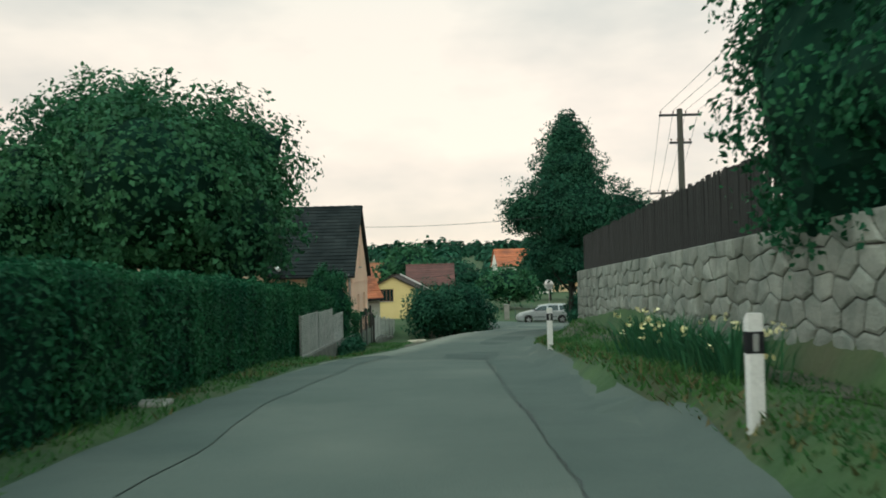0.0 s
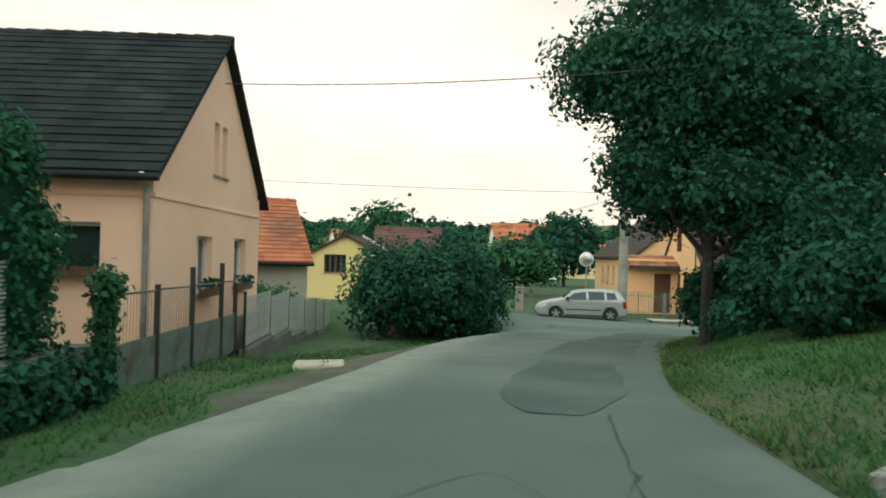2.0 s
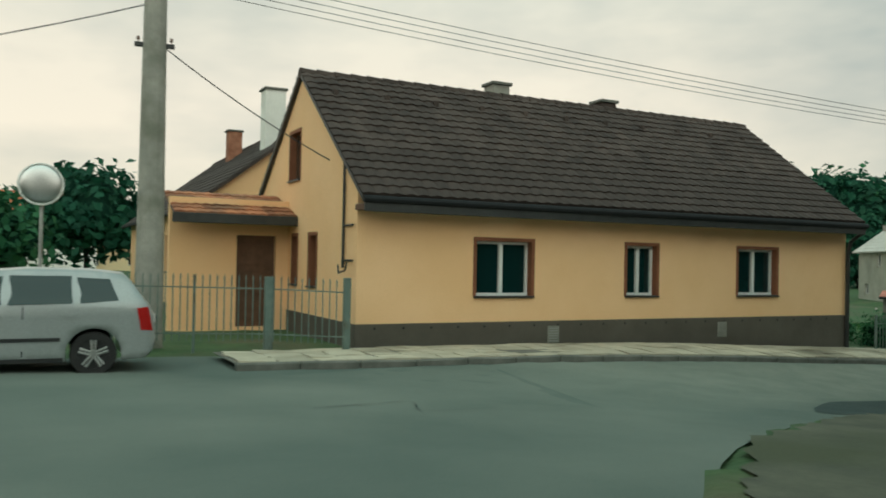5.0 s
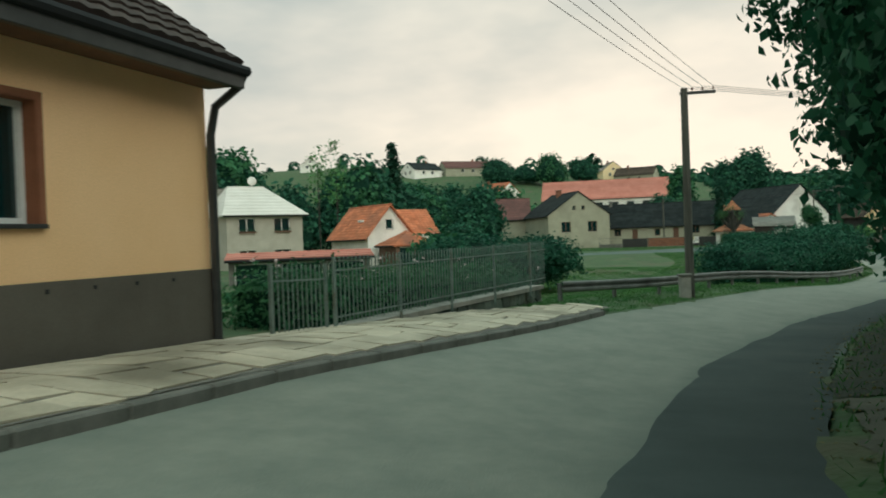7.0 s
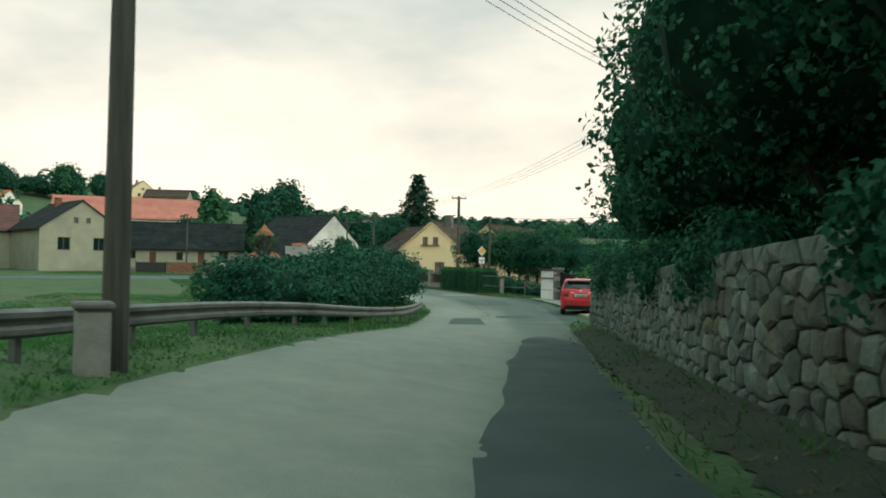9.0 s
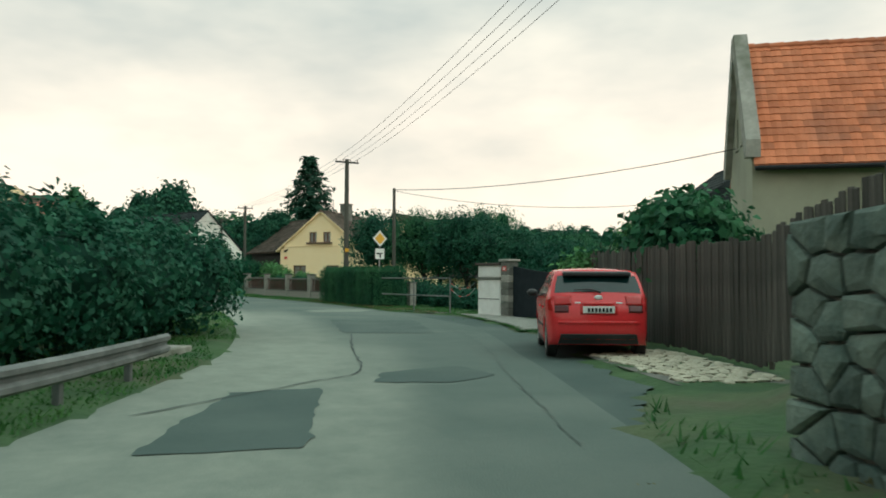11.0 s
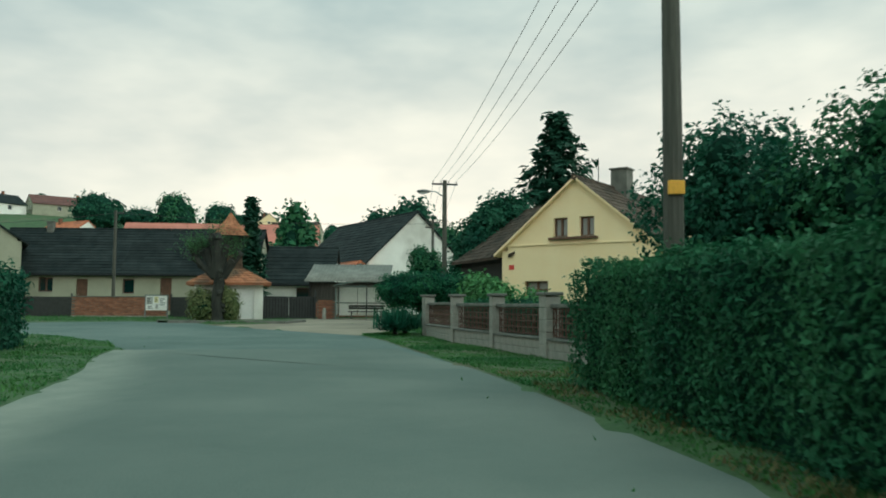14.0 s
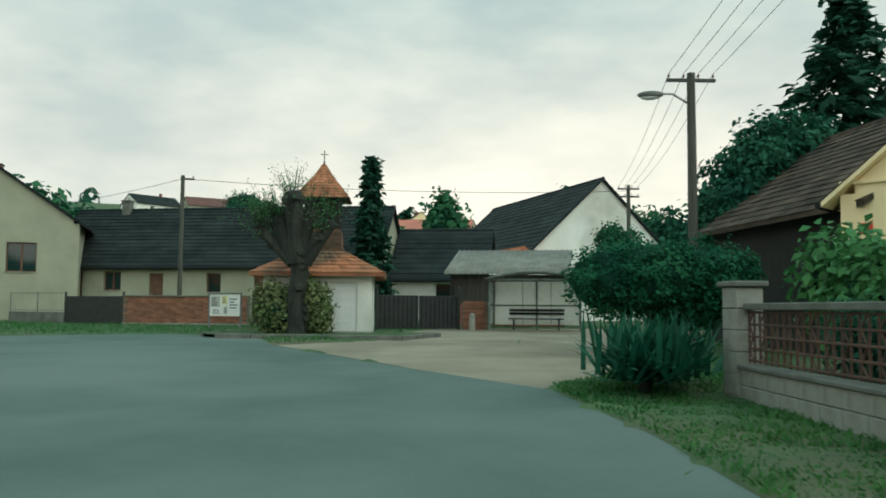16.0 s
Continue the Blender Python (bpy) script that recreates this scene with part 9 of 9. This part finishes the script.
part("back_rail", boxed(-1.72, 1.72, -0.65, -0.6, 0.95, 1.01, 0.005), M["metal_green"], sh)
vs, fs = [], []
n = 14
for dz in (0.0, -0.05):
    for i in range(n + 1):
        x = -1.95 + 3.9 * i / n
        z = 2.02 + 0.28 * (1 - (x / 1.95) ** 2)
        vs += [(x, 0.95, z + dz), (x, -0.85, z + dz)]
k = 2 * (n + 1)
for i in range(n):
    fs += [(2 * i, 2 * i + 2, 2 * i + 3, 2 * i + 1), (k + 2 * i + 1, k + 2 * i + 3, k + 2 * i + 2, k + 2 * i), (2 * i, k + 2 * i, k + 2 * i + 2, 2 * i + 2), (2 * i + 1, 2 * i + 3, k + 2 * i + 3, k + 2 * i + 1)]
fs += [(0, 1, k + 1, k), (2 * n, k + 2 * n, k + 2 * n + 1, 2 * n + 1)]
part("roof", mesh_from("roof", vs, fs, M["metal_green"]), parent=sh, label="grey-green arched sheet roof")
part("roof_beam", boxed(-1.8, 1.8, 0.64, 0.73, 1.94, 2.02, 0.006), M["metal_green"], sh)
bn = part("bench", boxed(-1.1, 1.1, -0.5, -0.18, 0.42, 0.47, 0.01), M["wood_dark"], sh, "dark slatted bench")
for z in (0.6, 0.74):
    part("back_slat", boxed(-1.1, 1.1, -0.56, -0.52, z, z + 0.1, 0.008), M["wood_dark"], bn)
for x in (-0.9, 0.9):
    part("leg", boxed(x - 0.03, x + 0.03, -0.56, -0.2, -0.1, 0.42, 0.006), M["metal_dark"], bn)
bo = thing("bollard", "short pale concrete bollard by the shelter", "bollard", at(132.9, 57.3, ground_at(132.9, 57.3)))
part("shaft", tubed((0, 0, -0.2), (0, 0, 0.62), 0.13, 0.11, 12), M["concrete"], bo)
part("cap", tubed((0, 0, 0.62), (0, 0, 0.68), 0.11, 0.05, 12), M["concrete"], bo)


# ---- parked cars ----
def car(name, label, m, W, profile, wheels, radius, belt, side_glass, rear_glass, front_glass, paint, group="", tail=(0.62, 0.95), roof_half=0.56, nose=0.6, glass_share=0.82, plate=0.7):
    """A car along its own x from tail (0) to nose; profile is its side outline over the sills, anticlockwise from the rear bottom to the front bottom."""
    t = thing(name, label, "car", m, group)
    L, H = max(p[0] for p in profile), max(p[1] for p in profile)
    hw = W / 2

    def half(x, z):
        e = max(0.0, 0.42 - x) / 0.42
        f = max(0.0, x - (L - 0.6)) / 0.6
        w = hw - 0.13 * e ** 2 - 0.2 * f ** 2
        if z > belt:
            w -= (hw - roof_half) * ((z - belt) / (H - belt)) ** 1.15
        else:
            w -= 0.05 * ((belt - 0.25 - z) / belt) ** 2
        return w

    # outline with wheel arches cut into the sill
    out = list(profile)
    bottom = []
    for cx in sorted(wheels, reverse=True):
        r = radius + 0.055
        a0 = math.asin(min(1, (radius - 0.22) / r))
        bottom += [(cx + r * math.cos(a), radius + r * math.sin(a)) for a in np.linspace(-a0, math.pi + a0, 17)]
    out = profile + bottom
    fine = []
    for a, b in zip(out, out[1:] + out[:1]):
        k = max(1, int(math.hypot(b[0] - a[0], b[1] - a[1]) / 0.14))
        fine += [(a[0] + (b[0] - a[0]) * j / k, a[1] + (b[1] - a[1]) * j / k) for j in range(k)]
    gx, gz = np.meshgrid(np.arange(0.1, L, 0.12), np.arange(0.24, H, 0.1))
    gx, gz = gx.ravel(), gz.ravel()
    inside = in_poly(gx, gz, fine)
    near_edge = np.min((gx[:, None] - np.array(fine)[None, :, 0]) ** 2 + (gz[:, None] - np.array(fine)[None, :, 1]) ** 2, 1) < 0.05 ** 2
    pts = [Vector(p) for p in fine] + [Vector(p) for p in zip(gx[inside & ~near_edge], gz[inside & ~near_edge])]
    vs, _, fs, *_ = delaunay_2d_cdt(pts, [(i, (i + 1) % len(fine)) for i in range(len(fine))], [], 1, 1e-5)
    bm = bmesh.new()
    lv = [bm.verts.new((v.x, half(v.x, v.y), v.y)) for v in vs]
    rv = [bm.verts.new((v.x, -half(v.x, v.y), v.y)) for v in vs]
    rim = {}
    for f in fs:
        bm.faces.new([lv[i] for i in reversed(f)])
        bm.faces.new([rv[i] for i in f])
        for a, b in zip(f, list(f[1:]) + [f[0]]):
            rim[(a, b)] = 1
    edge = [(a, b) for a, b in rim if (b, a) not in rim]
    lanes = 8
    strips = {}

    def lane(i):
        if i not in strips:
            v, w = vs[i], half(vs[i].x, vs[i].y)
            row = [rv[i]]
            for k in range(1, lanes):
                u = -1 + 2 * k / lanes
                crown = (1 - u * u)
                dx = (0.09 if v.x > L * 0.8 else -0.05 if v.x < L * 0.2 else 0) * crown * (1 if v.y < belt + 0.1 else 0.4)
                dz = 0.035 * crown * max(0.0, (v.y - 0.6) / 0.9)
                row.append(bm.verts.new((v.x + dx, u * w, v.y + dz)))
            strips[i] = row + [lv[i]]
        return strips[i]

    for a, b in edge:
        ra, rb = lane(a), lane(b)
        for k in range(lanes):
            bm.faces.new((ra[k], ra[k + 1], rb[k + 1], rb[k]))
    body = part("body", bm, M[paint], t, smooth=True)

    def panel(nm, poly, off, material, parent, s, lab=""):
        pv = [Vector(p) for p in poly]
        qx, qz = np.meshgrid(np.arange(min(p.x for p in pv), max(p.x for p in pv), 0.09) + 0.02, np.arange(min(p.y for p in pv), max(p.y for p in pv), 0.09) + 0.02)
        qx, qz = qx.ravel(), qz.ravel()
        ok = in_poly(qx, qz, poly)
        av, _, af, *_ = delaunay_2d_cdt(pv + [Vector(p) for p in zip(qx[ok], qz[ok])], [(i, (i + 1) % len(pv)) for i in range(len(pv))], [], 1, 1e-5)
        b = bmesh.new()
        o = [b.verts.new((v.x, s * (half(v.x, v.y) + off), v.y)) for v in av]
        n_ = [b.verts.new((v.x, s * (half(v.x, v.y) - 0.02), v.y)) for v in av]
        used = {}
        for f in af:
            b.faces.new([o[i] for i in f])
            b.faces.new([n_[i] for i in reversed(f)])
            for c, d in zip(f, list(f[1:]) + [f[0]]):
                used[(c, d)] = 1
        for c, d in used:
            if (d, c) not in used:
                b.faces.new((o[c], o[d], n_[d], n_[c]))
        return part(nm, b, M[material], parent, lab, smooth=False)

    def across(nm, a, b, share, off, material, parent, lab="", wide=None, span=(-1.0, 1.0)):
        """A panel across the car between two side-outline points."""
        g = bmesh.new()
        nrm = Vector((b[1] - a[1], 0, -(b[0] - a[0]))).normalized()
        if (nrm.x < 0) != (a[0] < L / 2):
            nrm.negate()
        rows, cols = 5, 10
        grid = []
        for lift in (off, -0.03):
            for i in range(rows):
                x, z = a[0] + (b[0] - a[0]) * i / (rows - 1), a[1] + (b[1] - a[1]) * i / (rows - 1)
                w = wide or half(x, z) * share
                for j in range(cols):
                    u = span[0] + (span[1] - span[0]) * j / (cols - 1)
                    crown = 1 - (u * (w / half(x, z))) ** 2
                    dx = (0.09 if x > L * 0.8 else -0.05 if x < L * 0.2 else 0) * crown * (1 if z < belt + 0.1 else 0.4)
                    grid.append(g.verts.new((x + dx + nrm.x * lift, u * w, z + 0.035 * crown * max(0, (z - 0.6) / 0.9) + nrm.z * lift)))
        n_ = rows * cols
        for i in range(rows - 1):
            for j in range(cols - 1):
                q = i * cols + j
                g.faces.new((grid[q], grid[q + 1], grid[q + cols + 1], grid[q + cols]))
                g.faces.new((grid[n_ + q], grid[n_ + q + cols], grid[n_ + q + cols + 1], grid[n_ + q + 1]))
        rim_ = [i for i in range(cols)] + [cols * i + cols - 1 for i in range(1, rows)] + [n_ - 2 - i for i in range(cols - 1)] + [cols * i for i in range(rows - 2, 0, -1)]
        for c, d in zip(rim_, rim_[1:] + rim_[:1]):
            g.faces.new((grid[c], grid[d], grid[n_ + d], grid[n_ + c]))
        return part(nm, g, M[material], parent, lab, smooth=False)

    for s in (-1, 1):
        for poly in side_glass:
            panel("side_window", poly, 0.004, "glass", t, s)
        panel("trim_strip", [(wheels[0] + radius + 0.12, 0.5), (wheels[1] - radius - 0.12, 0.5), (wheels[1] - radius - 0.12, 0.55), (wheels[0] + radius + 0.12, 0.55)], 0.012, "black_plastic", t, s)
        panel("sill", [(wheels[0] + radius + 0.08, 0.215), (wheels[1] - radius - 0.08, 0.215), (wheels[1] - radius - 0.08, 0.27), (wheels[0] + radius + 0.08, 0.27)], 0.006, "black_plastic", t, s)
        panel("tail_lamp", [(0.03, tail[0]), (0.2, tail[0] + 0.02), (0.26, tail[1]), (0.1, tail[1] + 0.02)], 0.008, "lamp_red", t, s)
        panel("headlamp", [(L - 0.42, nose + 0.06), (L - 0.1, nose - 0.05), (L - 0.14, nose + 0.07), (L - 0.4, nose + 0.17)], 0.006, "lamp_clear", t, s)
        for hx_ in (1.05, 1.95):
            panel("door_handle", [(hx_, belt - 0.15), (hx_ + 0.18, belt - 0.15), (hx_ + 0.18, belt - 0.11), (hx_, belt - 0.11)], 0.022, paint, t, s)
        for gx_ in (1.71, 2.78):
            panel("door_gap", [(gx_, 0.3), (gx_ + 0.014, 0.3), (gx_ + 0.014, belt), (gx_, belt)], 0.002, "black_paint", t, s)
        mx = side_glass[-1][1][0] - 0.12
        b = bmesh.new()
        blob_core(b, (mx + 0.02, s * (half(mx, belt + 0.05) + 0.13), belt + 0.1), (0.09, 0.11, 0.075), 2, 0.0)
        mi = part("door_mirror", b, M["black_plastic"], t, smooth=True)
        part("mirror_stalk", tubed((mx, s * (half(mx, belt) - 0.02), belt + 0.03), (mx, s * (half(mx, belt) + 0.1), belt + 0.06), 0.025, n=6), M["black_plastic"], mi)
        for cx in wheels:
            y = s * (hw - 0.1)
            wh = part("wheel", tubed((cx, y - s * 0.1, radius), (cx, y + s * 0.045, radius), radius * 0.66, n=20), M["black_plastic"], t)
            b = bmesh.new()
            n_ = 28
            prof = [(0.64, -0.1), (0.93, -0.1), (1.0, -0.07), (1.0, 0.05), (0.94, 0.08), (0.66, 0.075)]
            ring = [[b.verts.new((cx + radius * q[0] * math.cos(k * math.tau / n_), y + s * q[1], radius + radius * q[0] * math.sin(k * math.tau / n_))) for q in prof] for k in range(n_)]
            for k in range(n_):
                for j in range(len(prof)):
                    b.faces.new((ring[k][j], ring[k][(j + 1) % 6], ring[(k + 1) % n_][(j + 1) % 6], ring[(k + 1) % n_][j]))
            part("tyre", b, M["rubber"], wh, smooth=False)
            b = bmesh.new()
            for k in range(5):
                for da in (-0.13, 0.13):
                    a = k * math.tau / 5 + 0.3
                    tube(b, (cx + 0.05 * math.cos(a + da * 3), y + s * 0.07, radius + 0.05 * math.sin(a + da * 3)), (cx + radius * 0.64 * math.cos(a + da), y + s * 0.065, radius + radius * 0.64 * math.sin(a + da)), 0.018, 0.022, 5)
            tube(b, (cx, y + s * 0.04, radius), (cx, y + s * 0.085, radius), 0.06, 0.05, 12)
            part("rim", b, M["galv"], wh, "five double-spoke alloy rim")
    across("rear_window", *rear_glass, glass_share, 0.006, "glass", t)
    across("windscreen", *front_glass, 0.86, 0.006, "glass", t)
    across("rear_bumper", (0.1, 0.26), (0.005, 0.42), 0.86, 0.01, "black_plastic", t)
    across("grille", (L - 0.03, 0.3), (L, 0.42), 0.6, 0.008, "black_plastic", t)
    pl = across("number_plate", (0.01 + 0.1 * (plate - 0.7), plate), (0.014 + 0.1 * (plate - 0.7), plate + 0.11), 1, 0.014, "white_paint", t, wide=0.26)
    for k in range(7):
        part("plate_bar", boxed(-0.07, -0.062, -0.21 + k * 0.06, -0.175 + k * 0.06, plate + 0.025, plate + 0.09), M["black_paint"], pl)
    return t


HATCH = [(0.16, 0.24), (0.04, 0.34), (0.0, 0.5), (0.02, 0.8), (0.08, 0.97), (0.37, 1.4), (0.5, 1.465), (0.9, 1.495), (1.4, 1.505), (1.9, 1.475), (2.25, 1.4), (2.7, 1.14), (2.98, 0.985), (3.3, 0.92), (3.62, 0.8), (3.8, 0.66), (3.87, 0.5), (3.86, 0.34), (3.74, 0.22)]
h_turn = math.degrees(math.atan2(-0.37, 0.93))
red_car = car("car", "bright red five-door hatchback parked half on the verge", at(66.25, 48.9, -5.42, h_turn), 1.72, HATCH, (0.62, 3.08), 0.315, 0.97,
    [[(0.66, 1.08), (1.66, 1.02), (1.66, 1.41), (1.05, 1.41), (0.8, 1.33)], [(1.75, 1.02), (2.82, 1.0), (2.3, 1.34), (1.75, 1.41)]], ((0.17, 1.1), (0.362, 1.388)), ((2.9, 1.02), (2.32, 1.36)), "car_red", tail=(0.8, 1.03), roof_half=0.66, glass_share=0.93, plate=0.77)


def rear_strip(nm, z0, z1, u0, u1, proud, material, parent, lab=""):
    """A curved piece on the tail between two heights and two shares of the half width."""
    prof = [(p[1], p[0]) for p in HATCH[1:6]]
    bm_ = bmesh.new()
    grid = []
    for lift in (proud, -0.03):
        for i in range(5):
            z = z0 + (z1 - z0) * i / 4
            x = float(np.interp(z, [p[0] for p in prof], [p[1] for p in prof]))
            w = 0.73 - 0.1 * max(0.0, (z - 0.97) / 0.5)
            for j in range(9):
                u = u0 + (u1 - u0) * j / 8
                grid.append(bm_.verts.new((x - 0.05 * (1 - u * u) - lift, u * w, z + 0.035 * (1 - u * u) * max(0.0, (z - 0.6) / 0.9))))
    for i in range(4):
        for j in range(8):
            q_ = i * 9 + j
            bm_.faces.new((grid[q_], grid[q_ + 1], grid[q_ + 10], grid[q_ + 9]))
    rim_ = list(range(9)) + [9 * i + 8 for i in range(1, 5)] + [43 - j for j in range(8)] + [9 * i for i in range(3, 0, -1)]
    for c, d in zip(rim_, rim_[1:] + rim_[:1]):
        bm_.faces.new((grid[c], grid[d], grid[45 + d], grid[45 + c]))
    return part(nm, bm_, M[material], parent, lab, smooth=True)


for s_ in (-1, 1):
    lamp = rear_strip("tail_lamp", 0.9, 1.05, s_ * 0.62, s_ * 1.0, 0.014, "lamp_red", red_car)
    rear_strip("lamp_lower", 0.78, 0.9, s_ * 0.68, s_ * 1.0, 0.012, "lamp_dark", lamp, "smoked lower lamp lens")
    rear_strip("badge", 0.925, 0.945, s_ * 0.4, s_ * 0.54, 0.006, "lamp_clear", red_car, "small chrome lettering bar")
recess = rear_strip("plate_recess", 0.745, 0.905, -0.42, 0.42, 0.004, "lamp_red", red_car, "deep red plate recess")
rear_strip("grip_strip", 0.915, 0.94, -0.36, 0.36, 0.02, "car_red", red_car)
rear_strip("bumper_crease", 0.6, 0.64, -0.92, 0.92, 0.02, "car_red", red_car)
rear_strip("diffuser", 0.345, 0.43, -0.82, 0.82, 0.016, "black_plastic", red_car, "black plastic lower bumper")
bl = bmesh.new()
blob_core(bl, (0.035, 0, 1.035), (0.012, 0.07, 0.042), 1, 0.0)
part("emblem", bl, M["lamp_clear"], red_car, "plain oval chrome emblem", smooth=True)
part("rear_wiper", bent(bmesh.new(), [(0.1, -0.05, 1.12), (0.13, 0.12, 1.17), (0.13, 0.4, 1.16)], [0.022, 0.016, 0.008], 6), M["black_plastic"], red_car)
sp_ = boxed(0.2, 0.5, -0.57, 0.57, 1.4, 1.475, 0.02)
for q in sp_.verts:
    if q.co.x < 0.3:
        q.co.z -= 0.012
part("spoiler", sp_, M["black_plastic"], red_car, "black roof-edge spoiler")
part("aerial", tubed((0.9, 0, 1.52), (0.72, 0, 1.85), 0.006, n=5), M["black_plastic"], red_car)
ESTATE = [(0.14, 0.24), (0.03, 0.34), (0.0, 0.5), (0.03, 0.85), (0.1, 0.98), (0.32, 1.3), (0.45, 1.42), (0.9, 1.47), (1.7, 1.48), (2.3, 1.43), (2.6, 1.35), (3.15, 1.0), (3.6, 0.92), (4.05, 0.8), (4.27, 0.66), (4.33, 0.5), (4.32, 0.34), (4.2, 0.22)]
car("car", "silver estate car parked by the iron fence", at(6.3 + 2.17, 66.6, -3.28, 178), 1.74, ESTATE, (0.82, 3.42), 0.31, 0.98,
    [[(0.5, 1.06), (1.0, 1.02), (1.05, 1.38), (0.62, 1.36)], [(1.1, 1.02), (1.9, 1.0), (1.9, 1.4), (1.12, 1.4)], [(1.98, 1.0), (3.0, 1.0), (2.55, 1.31), (1.98, 1.39)]], ((0.14, 1.02), (0.38, 1.34)), ((3.08, 1.04), (2.66, 1.31)), "car_silver")
VAN = [(0.1, 0.24), (0.02, 0.34), (0.0, 0.6), (0.04, 1.6), (0.14, 1.78), (0.5, 1.84), (2.6, 1.83), (3.0, 1.74), (3.6, 1.16), (4.0, 1.02), (4.26, 0.82), (4.32, 0.5), (4.3, 0.34), (4.2, 0.22)]
car("van", "small white van by the long carport", at(60.0, 83.0, ground_at(60.0, 83.0), 30), 1.78, VAN, (0.8, 3.45), 0.31, 1.1,
    [[(1.9, 1.14), (2.2, 1.14), (2.2, 1.6), (1.9, 1.6)], [(2.3, 1.14), (3.4, 1.14), (2.9, 1.6), (2.3, 1.62)]], ((0.035, 1.15), (0.045, 1.6)), ((3.55, 1.22), (3.06, 1.68)), "car_white")


# ---- lower tile courses of the bungalow roof, tile by tile ----
hx_, hy_, ev, rd = 7.09, 3.75, -0.08, 2.72
k_ = (rd - ev) / hy_
ex_, ey_, ez_ = hx_ + 0.1, hy_ + 0.5, ev - 0.5 * k_
e0, e1, r0_ = Vector((-ex_, -ey_, ez_ + 0.106)), Vector((ex_, -ey_, ez_ + 0.106)), Vector((-ex_, 0, rd + 0.106))
run = (r0_ - e0)
step_, wide = run.length / 17, 2 * ex_ / 50
up_ = run.normalized()
nrm_ = Vector((1, 0, 0)).cross(up_)
tm = bmesh.new()
cv = [(0, 0.045), (0.22, 0.06), (0.5, 0.073), (0.78, 0.06), (1.0, 0.045)]
lo = [tm.verts.new((c * wide, 0, h)) for c, h in cv]
hi = [tm.verts.new((c * wide, step_ * 1.1, h - 0.037)) for c, h in cv]
un = [tm.verts.new((c * wide, 0, -0.004)) for c, h in cv]
for i in range(4):
    tm.faces.new((lo[i], lo[i + 1], hi[i + 1], hi[i]))
    tm.faces.new((un[i], un[i + 1], lo[i + 1], lo[i]))
tile_mesh = from_bm("tile", tm, M["roof_dark"])
base_ = Matrix(((1, up_.x, nrm_.x, 0), (0, up_.y, nrm_.y, 0), (0, up_.z, nrm_.z, 0), (0, 0, 0, 1)))
roof_part = [c for c in bungalow.children if c.name.startswith("roof")][0]
for i in range(6):
    for j in range(50):
        p = e0 + up_ * (step_ * i) + Vector((wide * j, 0, 0))
        part("tile", tile_mesh, parent=roof_part, m=Matrix.Translation(p) @ base_)
